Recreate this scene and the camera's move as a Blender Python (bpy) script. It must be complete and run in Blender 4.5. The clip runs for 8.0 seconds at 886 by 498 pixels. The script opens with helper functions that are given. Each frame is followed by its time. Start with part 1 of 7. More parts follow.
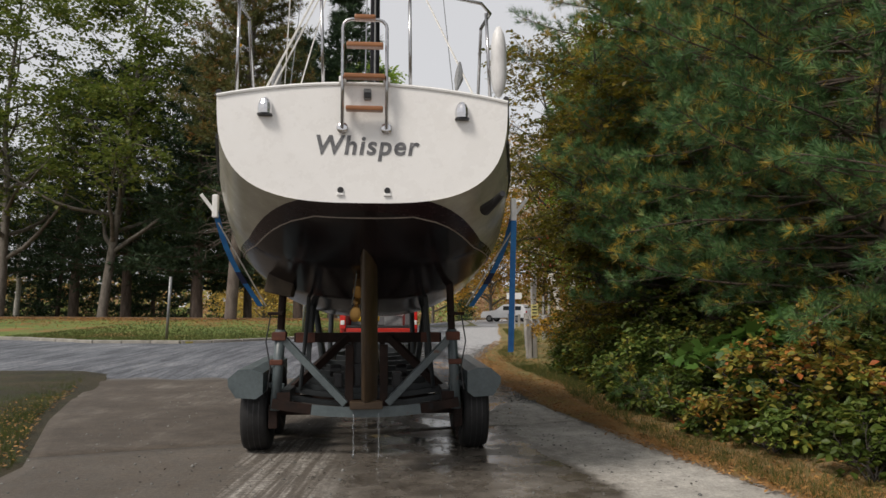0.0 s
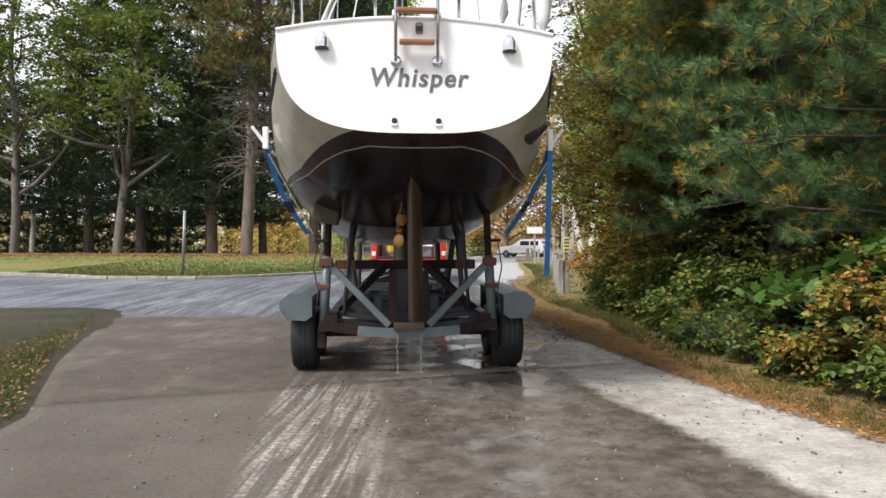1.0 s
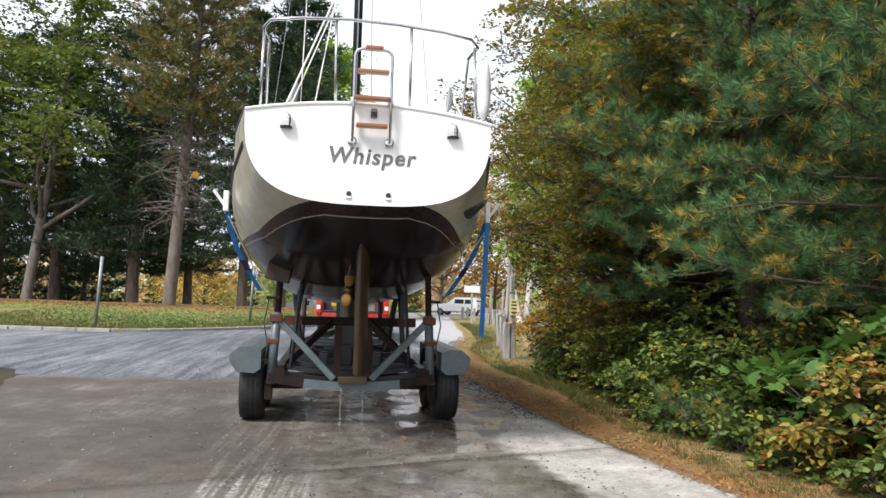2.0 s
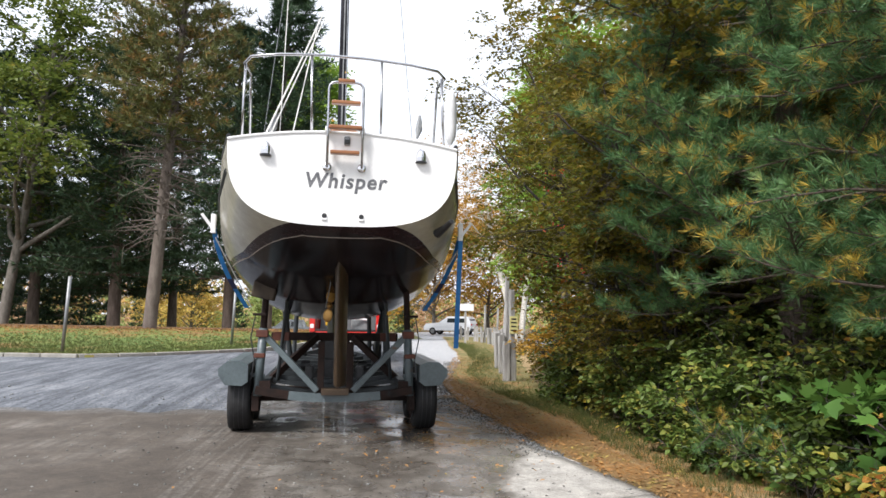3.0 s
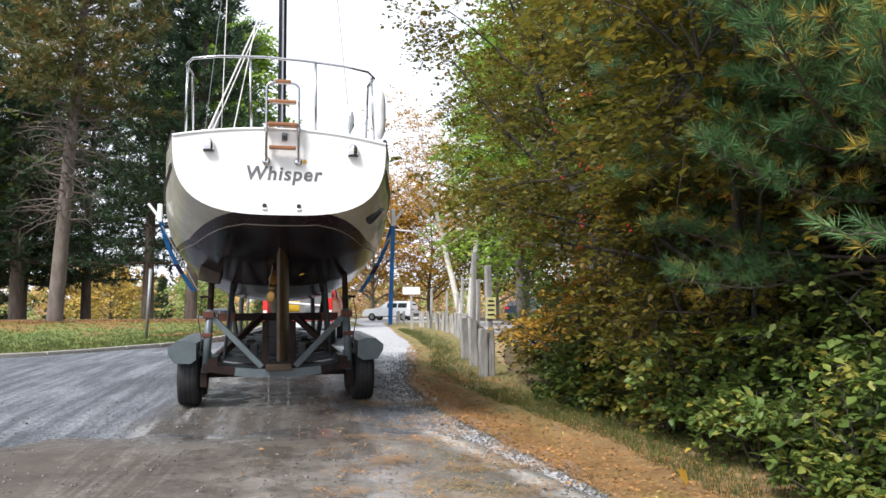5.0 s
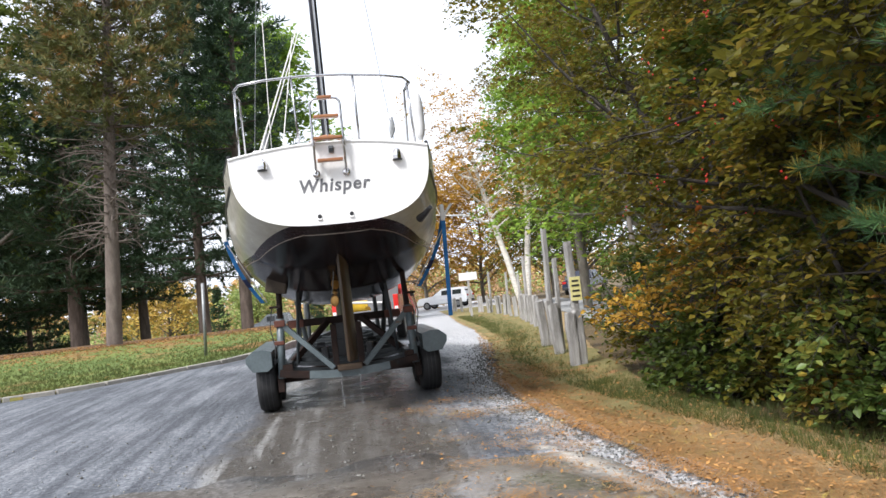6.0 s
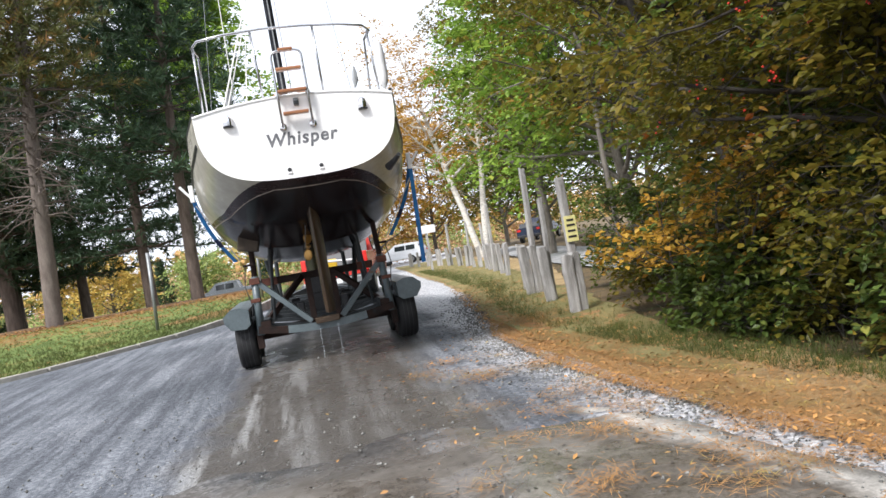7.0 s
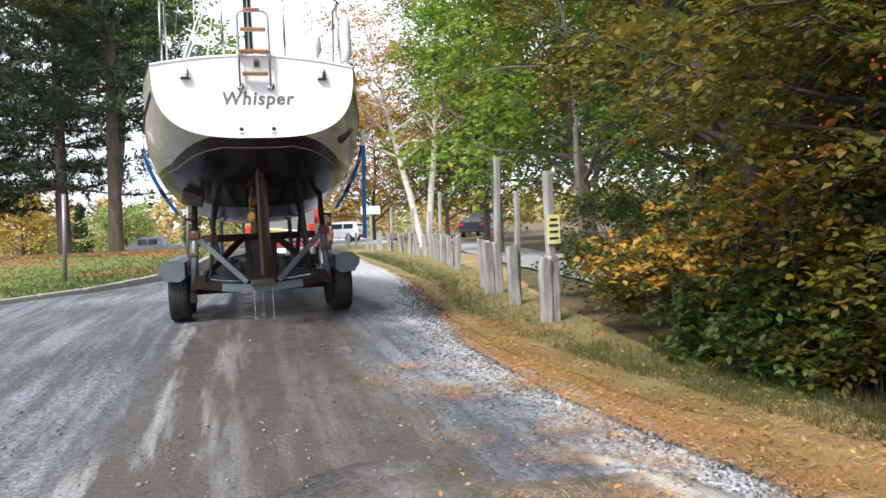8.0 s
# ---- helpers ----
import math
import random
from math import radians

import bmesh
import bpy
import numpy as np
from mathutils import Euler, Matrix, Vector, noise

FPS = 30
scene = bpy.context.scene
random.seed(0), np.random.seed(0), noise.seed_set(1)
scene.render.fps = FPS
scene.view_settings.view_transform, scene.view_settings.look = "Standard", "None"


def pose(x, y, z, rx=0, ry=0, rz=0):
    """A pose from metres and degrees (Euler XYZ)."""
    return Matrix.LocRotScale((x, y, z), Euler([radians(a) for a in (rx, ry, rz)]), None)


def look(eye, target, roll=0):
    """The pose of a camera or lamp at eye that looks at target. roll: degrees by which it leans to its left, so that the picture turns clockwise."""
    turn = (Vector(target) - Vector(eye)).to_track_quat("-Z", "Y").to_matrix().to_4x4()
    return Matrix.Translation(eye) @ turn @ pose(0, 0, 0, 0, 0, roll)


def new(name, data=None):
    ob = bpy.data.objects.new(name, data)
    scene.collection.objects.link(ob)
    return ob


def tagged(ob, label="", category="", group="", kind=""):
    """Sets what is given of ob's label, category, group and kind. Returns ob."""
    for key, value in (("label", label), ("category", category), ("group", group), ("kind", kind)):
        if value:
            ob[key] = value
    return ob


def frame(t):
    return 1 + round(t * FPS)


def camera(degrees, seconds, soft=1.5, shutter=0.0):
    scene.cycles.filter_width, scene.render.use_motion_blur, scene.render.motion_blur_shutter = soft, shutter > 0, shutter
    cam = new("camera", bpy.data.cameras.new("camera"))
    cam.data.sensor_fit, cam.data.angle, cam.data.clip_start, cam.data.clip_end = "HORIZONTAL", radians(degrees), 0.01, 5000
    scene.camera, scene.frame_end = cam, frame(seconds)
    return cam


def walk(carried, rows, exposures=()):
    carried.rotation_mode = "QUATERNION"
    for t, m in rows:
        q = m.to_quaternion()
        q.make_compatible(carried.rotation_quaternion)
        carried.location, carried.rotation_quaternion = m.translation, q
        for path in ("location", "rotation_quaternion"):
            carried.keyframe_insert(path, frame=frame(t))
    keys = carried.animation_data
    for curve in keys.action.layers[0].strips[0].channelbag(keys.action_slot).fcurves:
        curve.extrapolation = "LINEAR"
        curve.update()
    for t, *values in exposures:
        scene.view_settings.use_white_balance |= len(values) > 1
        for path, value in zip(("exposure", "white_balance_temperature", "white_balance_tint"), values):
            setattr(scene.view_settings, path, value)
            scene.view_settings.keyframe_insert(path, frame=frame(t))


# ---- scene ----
cam = camera(62.8, 8.0)
PATH = [
    (0, (-0.004, -1.669, 1.388), (-0.023, 0.324, 1.548), 0.0),
    (0.5, (-0.198, -1.241, 1.356), (-0.175, 0.758, 1.309), -0.1),
    (1, (-0.353, -0.754, 1.329), (-0.407, 1.245, 1.313), -0.2),
    (1.5, (-0.546, -0.27, 1.299), (-0.442, 1.725, 1.393), 4.2),
    (2, (-0.601, 0.178, 1.401), (-0.47, 2.169, 1.541), 1.6),
    (2.2, (-0.571, 0.396, 1.419), (-0.517, 2.383, 1.638), -0.2),
    (3.3, (-0.55, 1.85, 1.345), (-0.374, 3.833, 1.533), 1.1),
    (3.5, (-0.544, 2.109, 1.329), (-0.467, 4.097, 1.525), 0.0),
    (4, (-0.503, 2.884, 1.275), (-0.221, 4.856, 1.453), 1.6),
    (5.3, (-0.861, 4.692, 1.43), (-0.509, 6.656, 1.561), -1.4),
    (5.5, (-0.882, 4.938, 1.482), (-0.552, 6.91, 1.513), -2.9),
    (6, (-1.012, 5.574, 1.468), (-0.799, 7.56, 1.583), -6.4),
    (6.3, (-1.155, 5.977, 1.469), (-0.754, 7.933, 1.585), -1.3),
    (6.5, (-1.298, 6.193, 1.425), (-0.847, 8.14, 1.354), -6.2),
    (7, (-1.4, 6.763, 1.442), (-1.058, 8.733, 1.416), -10.1),
    (7.5, (-1.476, 7.46, 1.457), (-1.01, 9.402, 1.558), -1.1),
    (8, (-1.568, 8.034, 1.451), (-1.051, 9.964, 1.372), -2.5),
]
walk(cam, [(t, look(eye, target, roll)) for t, eye, target, roll in PATH], [(0.0, -0.28, 6800, 12), (0.4, 0.1, 6600, 12), (0.9, 0.5, 6450, 12), (2.0, 0.7, 6300, 12), (8.0, 0.86, 6150, 12)])

# ---- world, sun and light ----
world = bpy.data.worlds.new("overcast_sky")
scene.world = world
world.use_nodes = True
wn = world.node_tree.nodes
wl = world.node_tree.links
bg = wn["Background"]
sky = wn.new("ShaderNodeTexSky")
sky.sky_type = "NISHITA"
sky.sun_disc = False
sky.sun_elevation = radians(50)
sky.sun_rotation = radians(225)
sky.dust_density = 4.0
sky_scale = wn.new("ShaderNodeMixRGB")
sky_scale.blend_type = "MULTIPLY"
sky_scale.inputs[0].default_value = 1.0
sky_scale.inputs[2].default_value = (0.10, 0.10, 0.10, 1)
cloud = wn.new("ShaderNodeMixRGB")
cloud.inputs[0].default_value = 0.8
cloud.inputs[2].default_value = (0.93, 0.96, 1.0, 1)
wl.new(sky.outputs[0], sky_scale.inputs[1])
wl.new(sky_scale.outputs[0], cloud.inputs[1])
wl.new(cloud.outputs[0], bg.inputs[0])
bg.inputs[1].default_value = 1.0
sun_data = bpy.data.lights.new("sun", "SUN")
sun_data.energy = 3.3
sun_data.angle = radians(14)
sun_data.color = (1.0, 0.96, 0.9)
sun = new("sun", sun_data)
sun.matrix_world = look((0, 0, 30), (15, 15, 30 - 25))

RNG = np.random.default_rng(7)


# ---- mesh helpers ----
def part(name, bm, material, parent=None, label="", smooth=False):
    """Links a bmesh as one mesh object under a thing or part."""
    me = bpy.data.meshes.new(name)
    bmesh.ops.recalc_face_normals(bm, faces=bm.faces)
    bm.to_mesh(me)
    bm.free()
    return part_mesh(name, me, material, parent, label, smooth)


def part_mesh(name, me, material, parent=None, label="", smooth=False):
    me.materials.append(material)
    if smooth:
        me.polygons.foreach_set("use_smooth", [True] * len(me.polygons))
    ob = new(name, me)
    if parent is not None:
        ob.parent = parent
    if label:
        ob["label"] = label
    return ob


def np_mesh(name, verts, faces):
    """A mesh from arrays: verts (n, 3), faces (m, k)."""
    me = bpy.data.meshes.new(name)
    verts = np.asarray(verts, dtype=np.float32)
    faces = np.asarray(faces, dtype=np.int32)
    k = faces.shape[1]
    me.vertices.add(len(verts))
    me.vertices.foreach_set("co", verts.ravel())
    me.loops.add(faces.size)
    me.loops.foreach_set("vertex_index", faces.ravel())
    me.polygons.add(len(faces))
    me.polygons.foreach_set("loop_start", np.arange(0, faces.size, k, dtype=np.int32))
    me.polygons.foreach_set("loop_total", np.full(len(faces), k, dtype=np.int32))
    me.update(calc_edges=True)
    return me


def box(bm, size, m=Matrix(), bevel=0.0):
    made = bmesh.ops.create_cube(bm, size=1.0, matrix=m @ Matrix.Diagonal((*size, 1)))
    if bevel:
        edges = list({e for v in made["verts"] for e in v.link_edges})
        bmesh.ops.bevel(bm, geom=edges, offset=bevel, segments=2, affect="EDGES", profile=0.6)
    return bm


def beam(bm, a, b, w, h, bevel=0.006):
    """A bar of section w x h from a to b."""
    a, b = Vector(a), Vector(b)
    turn = (b - a).to_track_quat("Y", "Z").to_matrix().to_4x4()
    return box(bm, (w, (b - a).length, h), Matrix.Translation((a + b) / 2) @ turn, bevel)


def bar(bm, pts, w, h, across=(0, 1, 0)):
    """One continuous flat bar of width w (along across) and height h along points."""
    pts, across, rings = [Vector(p) for p in pts], Vector(across).normalized(), []
    for i, p in enumerate(pts):
        way = (pts[min(i + 1, len(pts) - 1)] - pts[max(i - 1, 0)]).normalized()
        up = way.cross(across).normalized()
        rings.append([bm.verts.new(p + across * a * w / 2 + up * b * h / 2) for a, b in ((-1, -1), (1, -1), (1, 1), (-1, 1))])
    for r0, r1 in zip(rings, rings[1:]):
        for k in range(4):
            bm.faces.new((r0[k], r0[(k + 1) % 4], r1[(k + 1) % 4], r1[k]))
    bm.faces.new(rings[0][::-1]), bm.faces.new(rings[-1])
    return bm


def tube(bm, points, radii, sides=8, cap=True):
    """A tube along points; radii one number or one for each point."""
    pts = [Vector(p) for p in points]
    if not isinstance(radii, (list, tuple)):
        radii = [radii] * len(pts)
    rings, side = [], None
    for i, p in enumerate(pts):
        way = (pts[min(i + 1, len(pts) - 1)] - pts[max(i - 1, 0)]).normalized()
        if side is None:
            side = way.orthogonal().normalized()
        side = (side - way * side.dot(way)).normalized()
        up = way.cross(side)
        rings.append([bm.verts.new(p + radii[i] * (side * math.cos(2 * math.pi * k / sides) + up * math.sin(2 * math.pi * k / sides))) for k in range(sides)])
    for r0, r1 in zip(rings, rings[1:]):
        for k in range(sides):
            bm.faces.new((r0[k], r0[(k + 1) % sides], r1[(k + 1) % sides], r1[k]))
    if cap:
        bm.faces.new(rings[0][::-1])
        bm.faces.new(rings[-1])
    return bm


def disc(bm, r, depth, m=Matrix(), sides=24, bevel=0.0):
    made = bmesh.ops.create_cone(bm, cap_ends=True, segments=sides, radius1=r, radius2=r, depth=depth, matrix=m)
    if bevel:
        edges = [e for e in {e for v in made["verts"] for e in v.link_edges} if len(e.link_faces) == 2 and any(len(f.verts) > 4 for f in e.link_faces)]
        bmesh.ops.bevel(bm, geom=edges, offset=bevel, segments=2, affect="EDGES")
    return bm


def thing(name, label, category, group="", kind="", at=None):
    ob = new(name)
    ob.empty_display_size = 0.2
    if at is not None:
        ob.matrix_world = at
    return tagged(ob, label, category, group, kind)


# ---- materials ----
def material(name, rough=0.6, metal=0.0, spec=0.5):
    m = bpy.data.materials.new(name)
    m.use_nodes = True
    b = m.node_tree.nodes["Principled BSDF"]
    b.inputs["Roughness"].default_value = rough
    b.inputs["Metallic"].default_value = metal
    b.inputs["Specular IOR Level"].default_value = spec
    return m, m.node_tree.nodes, m.node_tree.links, b


def ramp(nodes, stops):
    r = nodes.new("ShaderNodeValToRGB")
    while len(r.color_ramp.elements) > 1:
        r.color_ramp.elements.remove(r.color_ramp.elements[-1])
    for i, (p, c) in enumerate(stops):
        e = r.color_ramp.elements[0] if i == 0 else r.color_ramp.elements.new(p)
        e.position, e.color = p, (*c, 1)
    return r


def noise_node(nodes, links, coord, scale, detail=6, rough=0.6):
    n = nodes.new("ShaderNodeTexNoise")
    n.inputs["Scale"].default_value = scale
    n.inputs["Detail"].default_value = detail
    n.inputs["Roughness"].default_value = rough
    links.new(coord, n.inputs["Vector"])
    return n


def mix(nodes, links, fac, a, b, kind="MIX"):
    n = nodes.new("ShaderNodeMixRGB")
    n.blend_type = kind
    for slot, v in zip(n.inputs, (fac, a, b)):
        if isinstance(v, (int, float)):
            slot.default_value = v
        elif isinstance(v, tuple):
            slot.default_value = (*v, 1)
        else:
            links.new(v, slot)
    return n.outputs[0]


def calc(nodes, links, op, a, b=0.0, clamp=False):
    n = nodes.new("ShaderNodeMath")
    n.operation, n.use_clamp = op, clamp
    for slot, v in zip(n.inputs, (a, b)):
        if isinstance(v, (int, float)):
            slot.default_value = v
        else:
            links.new(v, slot)
    return n.outputs[0]


def bump(nodes, links, b, height, strength, distance):
    n = nodes.new("ShaderNodeBump")
    n.inputs["Strength"].default_value = strength
    n.inputs["Distance"].default_value = distance
    links.new(height, n.inputs["Height"])
    links.new(n.outputs[0], b.inputs["Normal"])


def surface(name, dark, light, scale, rough=0.6, metal=0.0, grain=40.0, relief=0.3, depth=0.01, stretch=(1, 1, 1), spots=None, spec=0.5):
    """A weathered surface: patches at one scale, grain at another, optional spots (colour, amount, scale)."""
    m, n, l, b = material(name, rough, metal, spec)
    tc = n.new("ShaderNodeTexCoord")
    mp = n.new("ShaderNodeMapping")
    mp.inputs["Scale"].default_value = stretch
    l.new(tc.outputs["Object"], mp.inputs[0])
    patch = noise_node(n, l, mp.outputs[0], scale)
    fine = noise_node(n, l, mp.outputs[0], grain, 8, 0.7)
    r = ramp(n, [(0.3, dark), (0.7, light)])
    l.new(patch.outputs[0], r.inputs[0])
    col = mix(n, l, 0.45, r.outputs[0], fine.outputs[0], "OVERLAY")
    if spots:
        sp = noise_node(n, l, mp.outputs[0], spots[2], 4, 0.6)
        sr = ramp(n, [(1 - spots[1], (0, 0, 0)), (min(1 - spots[1] + 0.08, 1), (1, 1, 1))])
        l.new(sp.outputs[0], sr.inputs[0])
        col = mix(n, l, sr.outputs[0], col, spots[0])
    l.new(col, b.inputs["Base Color"])
    rr = calc(n, l, "MULTIPLY_ADD", fine.outputs[0], 0.3)
    rr.node.inputs[2].default_value = rough - 0.15
    l.new(rr, b.inputs["Roughness"])
    if relief:
        bump(n, l, b, fine.outputs[0], relief, depth)
    return m


def foliage(name, stops, rough=0.55, through_light=0.3, clump=0.5):
    """Leaves: every leaf takes its own colour, neighbours on a branch a like one."""
    m, n, l, b = material(name, rough, 0, 0.35)
    geo = n.new("ShaderNodeNewGeometry")
    r = ramp(n, stops)
    tc = n.new("ShaderNodeTexCoord")
    patch = noise_node(n, l, tc.outputs["Object"], 1.1, 3)
    hue = noise_node(n, l, tc.outputs["Object"], 1.7, 2)
    own = calc(n, l, "MULTIPLY", geo.outputs["Random Per Island"], 1 - clump)
    shared = calc(n, l, "MULTIPLY", calc(n, l, "MULTIPLY", calc(n, l, "SUBTRACT", hue.outputs[0], 0.3), 2.5, True), clump)
    l.new(calc(n, l, "ADD", own, shared), r.inputs[0])
    pr = ramp(n, [(0.3, (0.72, 0.74, 0.7)), (0.7, (1.15, 1.1, 1.0))])
    l.new(patch.outputs[0], pr.inputs[0])
    col = mix(n, l, 1.0, r.outputs[0], pr.outputs[0], "MULTIPLY")
    l.new(col, b.inputs["Base Color"])
    tr = n.new("ShaderNodeBsdfTranslucent")
    l.new(col, tr.inputs[0])
    mx = n.new("ShaderNodeMixShader")
    mx.inputs[0].default_value = through_light
    l.new(b.outputs[0], mx.inputs[1])
    l.new(tr.outputs[0], mx.inputs[2])
    l.new(mx.outputs[0], n["Material Output"].inputs[0])
    return m


def concrete_material():
    """Ramp concrete: pale where dry, dark and glossy in the wet lane that the dripping boat left, streaked by tyres."""
    m, n, l, b = material("ramp_concrete", 0.8)
    tc = n.new("ShaderNodeTexCoord")
    xyz = n.new("ShaderNodeSeparateXYZ")
    l.new(tc.outputs["Object"], xyz.inputs[0])
    x, y = xyz.outputs[0], xyz.outputs[1]
    big = noise_node(n, l, tc.outputs["Object"], 0.7, 5)
    mid = noise_node(n, l, tc.outputs["Object"], 5.0, 8, 0.65)
    fine = noise_node(n, l, tc.outputs["Object"], 70.0, 8, 0.75)
    mp = n.new("ShaderNodeMapping")
    mp.inputs["Scale"].default_value = (7.0, 0.45, 1)
    mp.inputs["Rotation"].default_value = (0, 0, radians(-8))
    l.new(tc.outputs["Object"], mp.inputs[0])
    streak = noise_node(n, l, mp.outputs[0], 1.6, 6, 0.6)
    mp_fine = n.new("ShaderNodeMapping")
    mp_fine.inputs["Scale"].default_value = (13.0, 0.3, 1)
    mp_fine.inputs["Rotation"].default_value = (0, 0, radians(-8))
    l.new(tc.outputs["Object"], mp_fine.inputs[0])
    r = ramp(n, [(0.3, (0.24, 0.222, 0.195)), (0.55, (0.37, 0.352, 0.32)), (0.8, (0.48, 0.46, 0.425))])
    l.new(big.outputs[0], r.inputs[0])
    grain = noise_node(n, l, tc.outputs["Object"], 26.0, 5, 0.7)
    lined = noise_node(n, l, mp_fine.outputs[0], 1.6, 3, 0.5)
    col = mix(n, l, 0.8, r.outputs[0], fine.outputs[0], "OVERLAY")
    col = mix(n, l, 0.6, col, grain.outputs[0], "OVERLAY")
    col = mix(n, l, 0.7, col, mid.outputs[0], "OVERLAY")
    wob = calc(n, l, "MULTIPLY", calc(n, l, "SUBTRACT", mid.outputs[0], 0.5), 0.55)
    wob2 = calc(n, l, "MULTIPLY", calc(n, l, "SUBTRACT", big.outputs[0], 0.5), 0.5)
    wob = calc(n, l, "ADD", wob, wob2)
    # right limit of the wet lane runs to the left going up the ramp
    limit = calc(n, l, "MAXIMUM", calc(n, l, "SUBTRACT", 2.43, calc(n, l, "MULTIPLY", y, 0.27)), calc(n, l, "SUBTRACT", calc(n, l, "MULTIPLY", y, 0.36), 2.15))
    # a narrow dry rim stays along the slab's outer edge
    limit = calc(n, l, "MINIMUM", limit, calc(n, l, "SUBTRACT", 2.6, calc(n, l, "MULTIPLY", y, 0.192)))
    right = calc(n, l, "SUBTRACT", x, limit)
    right = calc(n, l, "MULTIPLY", calc(n, l, "ADD", right, calc(n, l, "MULTIPLY", wob, 0.5)), -6.0, True)
    left = calc(n, l, "SUBTRACT", calc(n, l, "ADD", x, calc(n, l, "MULTIPLY", y, 0.16)), -0.42)
    left = calc(n, l, "MULTIPLY", calc(n, l, "ADD", left, calc(n, l, "MULTIPLY", wob, 0.8)), 3.5, True)
    wet = calc(n, l, "MULTIPLY", right, left)
    sr = ramp(n, [(0.40, (0, 0, 0)), (0.60, (1, 1, 1))])
    l.new(streak.outputs[0], sr.inputs[0])
    # streaky tyre lanes left of the wet lane
    lane = calc(n, l, "SUBTRACT", calc(n, l, "ADD", x, calc(n, l, "MULTIPLY", y, 0.16)), -1.05)
    lane = calc(n, l, "MULTIPLY", lane, 6.0, True)
    lane = calc(n, l, "MULTIPLY", lane, calc(n, l, "SUBTRACT", 1.0, left))
    lane = calc(n, l, "MULTIPLY", lane, sr.outputs[0])
    # prints of the tyre treads, worn and patchy
    way = calc(n, l, "ADD", x, calc(n, l, "MULTIPLY", y, 0.14))
    prints = calc(n, l, "MULTIPLY", calc(n, l, "ADD", calc(n, l, "SINE", calc(n, l, "MULTIPLY", y, 95.0)), calc(n, l, "SINE", calc(n, l, "MULTIPLY", way, 120.0))), 0.35)
    speck = ramp(n, [(0.42, (0, 0, 0)), (0.58, (1, 1, 1))])
    l.new(calc(n, l, "ADD", grain.outputs[0], calc(n, l, "MULTIPLY", prints, 0.07)), speck.inputs[0])
    worn = calc(n, l, "MULTIPLY", calc(n, l, "SUBTRACT", 1.1, sr.outputs[0]), calc(n, l, "ADD", 0.35, calc(n, l, "MULTIPLY", speck.outputs[0], 0.65)), True)
    bands = ramp(n, [(0.44, (0.12, 0.12, 0.12)), (0.54, (1, 1, 1))])
    l.new(lined.outputs[0], bands.inputs[0])
    worn = calc(n, l, "MULTIPLY", worn, bands.outputs[0])
    # damp upper slab and left side, only the outer strip stays dry
    upper = calc(n, l, "MULTIPLY", calc(n, l, "SUBTRACT", calc(n, l, "SUBTRACT", y, calc(n, l, "MULTIPLY", x, 0.385)), 6.5), 30.0, True)
    west = calc(n, l, "MULTIPLY", calc(n, l, "ADD", calc(n, l, "SUBTRACT", x, limit), calc(n, l, "MULTIPLY", wob, 0.5)), -6.0, True)
    dr = ramp(n, [(0.35, (0.88, 0.88, 0.88)), (0.65, (1.0, 1.0, 1.0))])
    l.new(mid.outputs[0], dr.inputs[0])
    damp = calc(n, l, "MULTIPLY", calc(n, l, "MULTIPLY", west, dr.outputs[0]), calc(n, l, "ADD", 0.98, calc(n, l, "MULTIPLY", upper, 0.02)))
    damp = calc(n, l, "MAXIMUM", calc(n, l, "MULTIPLY", damp, 0.97), calc(n, l, "MULTIPLY", calc(n, l, "MULTIPLY", upper, west), 0.95))
    dry_lane = calc(n, l, "MULTIPLY", calc(n, l, "SUBTRACT", calc(n, l, "ADD", x, calc(n, l, "MULTIPLY", y, 0.16)), -1.16), 6.0, True)
    dry_lane = calc(n, l, "MULTIPLY", dry_lane, calc(n, l, "SUBTRACT", 1.0, left))
    damp = calc(n, l, "MULTIPLY", damp, calc(n, l, "SUBTRACT", 1.0, calc(n, l, "MULTIPLY", calc(n, l, "MULTIPLY", dry_lane, calc(n, l, "MULTIPLY", 0.6, worn)), calc(n, l, "SUBTRACT", 1.35, upper))))
    allwet = calc(n, l, "MAXIMUM", calc(n, l, "MAXIMUM", wet, calc(n, l, "MULTIPLY", lane, 0.9)), damp)
    allwet = calc(n, l, "MULTIPLY", allwet, calc(n, l, "SUBTRACT", 1.0, calc(n, l, "MULTIPLY", calc(n, l, "MULTIPLY", calc(n, l, "MULTIPLY", upper, calc(n, l, "MULTIPLY", calc(n, l, "SUBTRACT", big.outputs[0], 0.5), 5.0, True)), sr.outputs[0]), 0.22)))
    allwet = calc(n, l, "MULTIPLY", allwet, calc(n, l, "SUBTRACT", 1.0, calc(n, l, "MULTIPLY", wet, calc(n, l, "MULTIPLY", mid.outputs[0], 0.42))))
    col = mix(n, l, allwet, col, mix(n, l, 1.0, col, (0.15, 0.12, 0.095), "MULTIPLY"))
    # grit and gravel spilt over the head of the ramp
    vor = n.new("ShaderNodeTexVoronoi")
    vor.inputs["Scale"].default_value = 34.0
    l.new(tc.outputs["Object"], vor.inputs["Vector"])
    grit_col = ramp(n, [(0.0, (0.05, 0.048, 0.046)), (0.6, (0.10, 0.095, 0.09)), (1.0, (0.2, 0.195, 0.19))])
    sep = n.new("ShaderNodeSeparateColor")
    l.new(vor.outputs["Color"], sep.inputs[0])
    l.new(sep.outputs[0], grit_col.inputs[0])
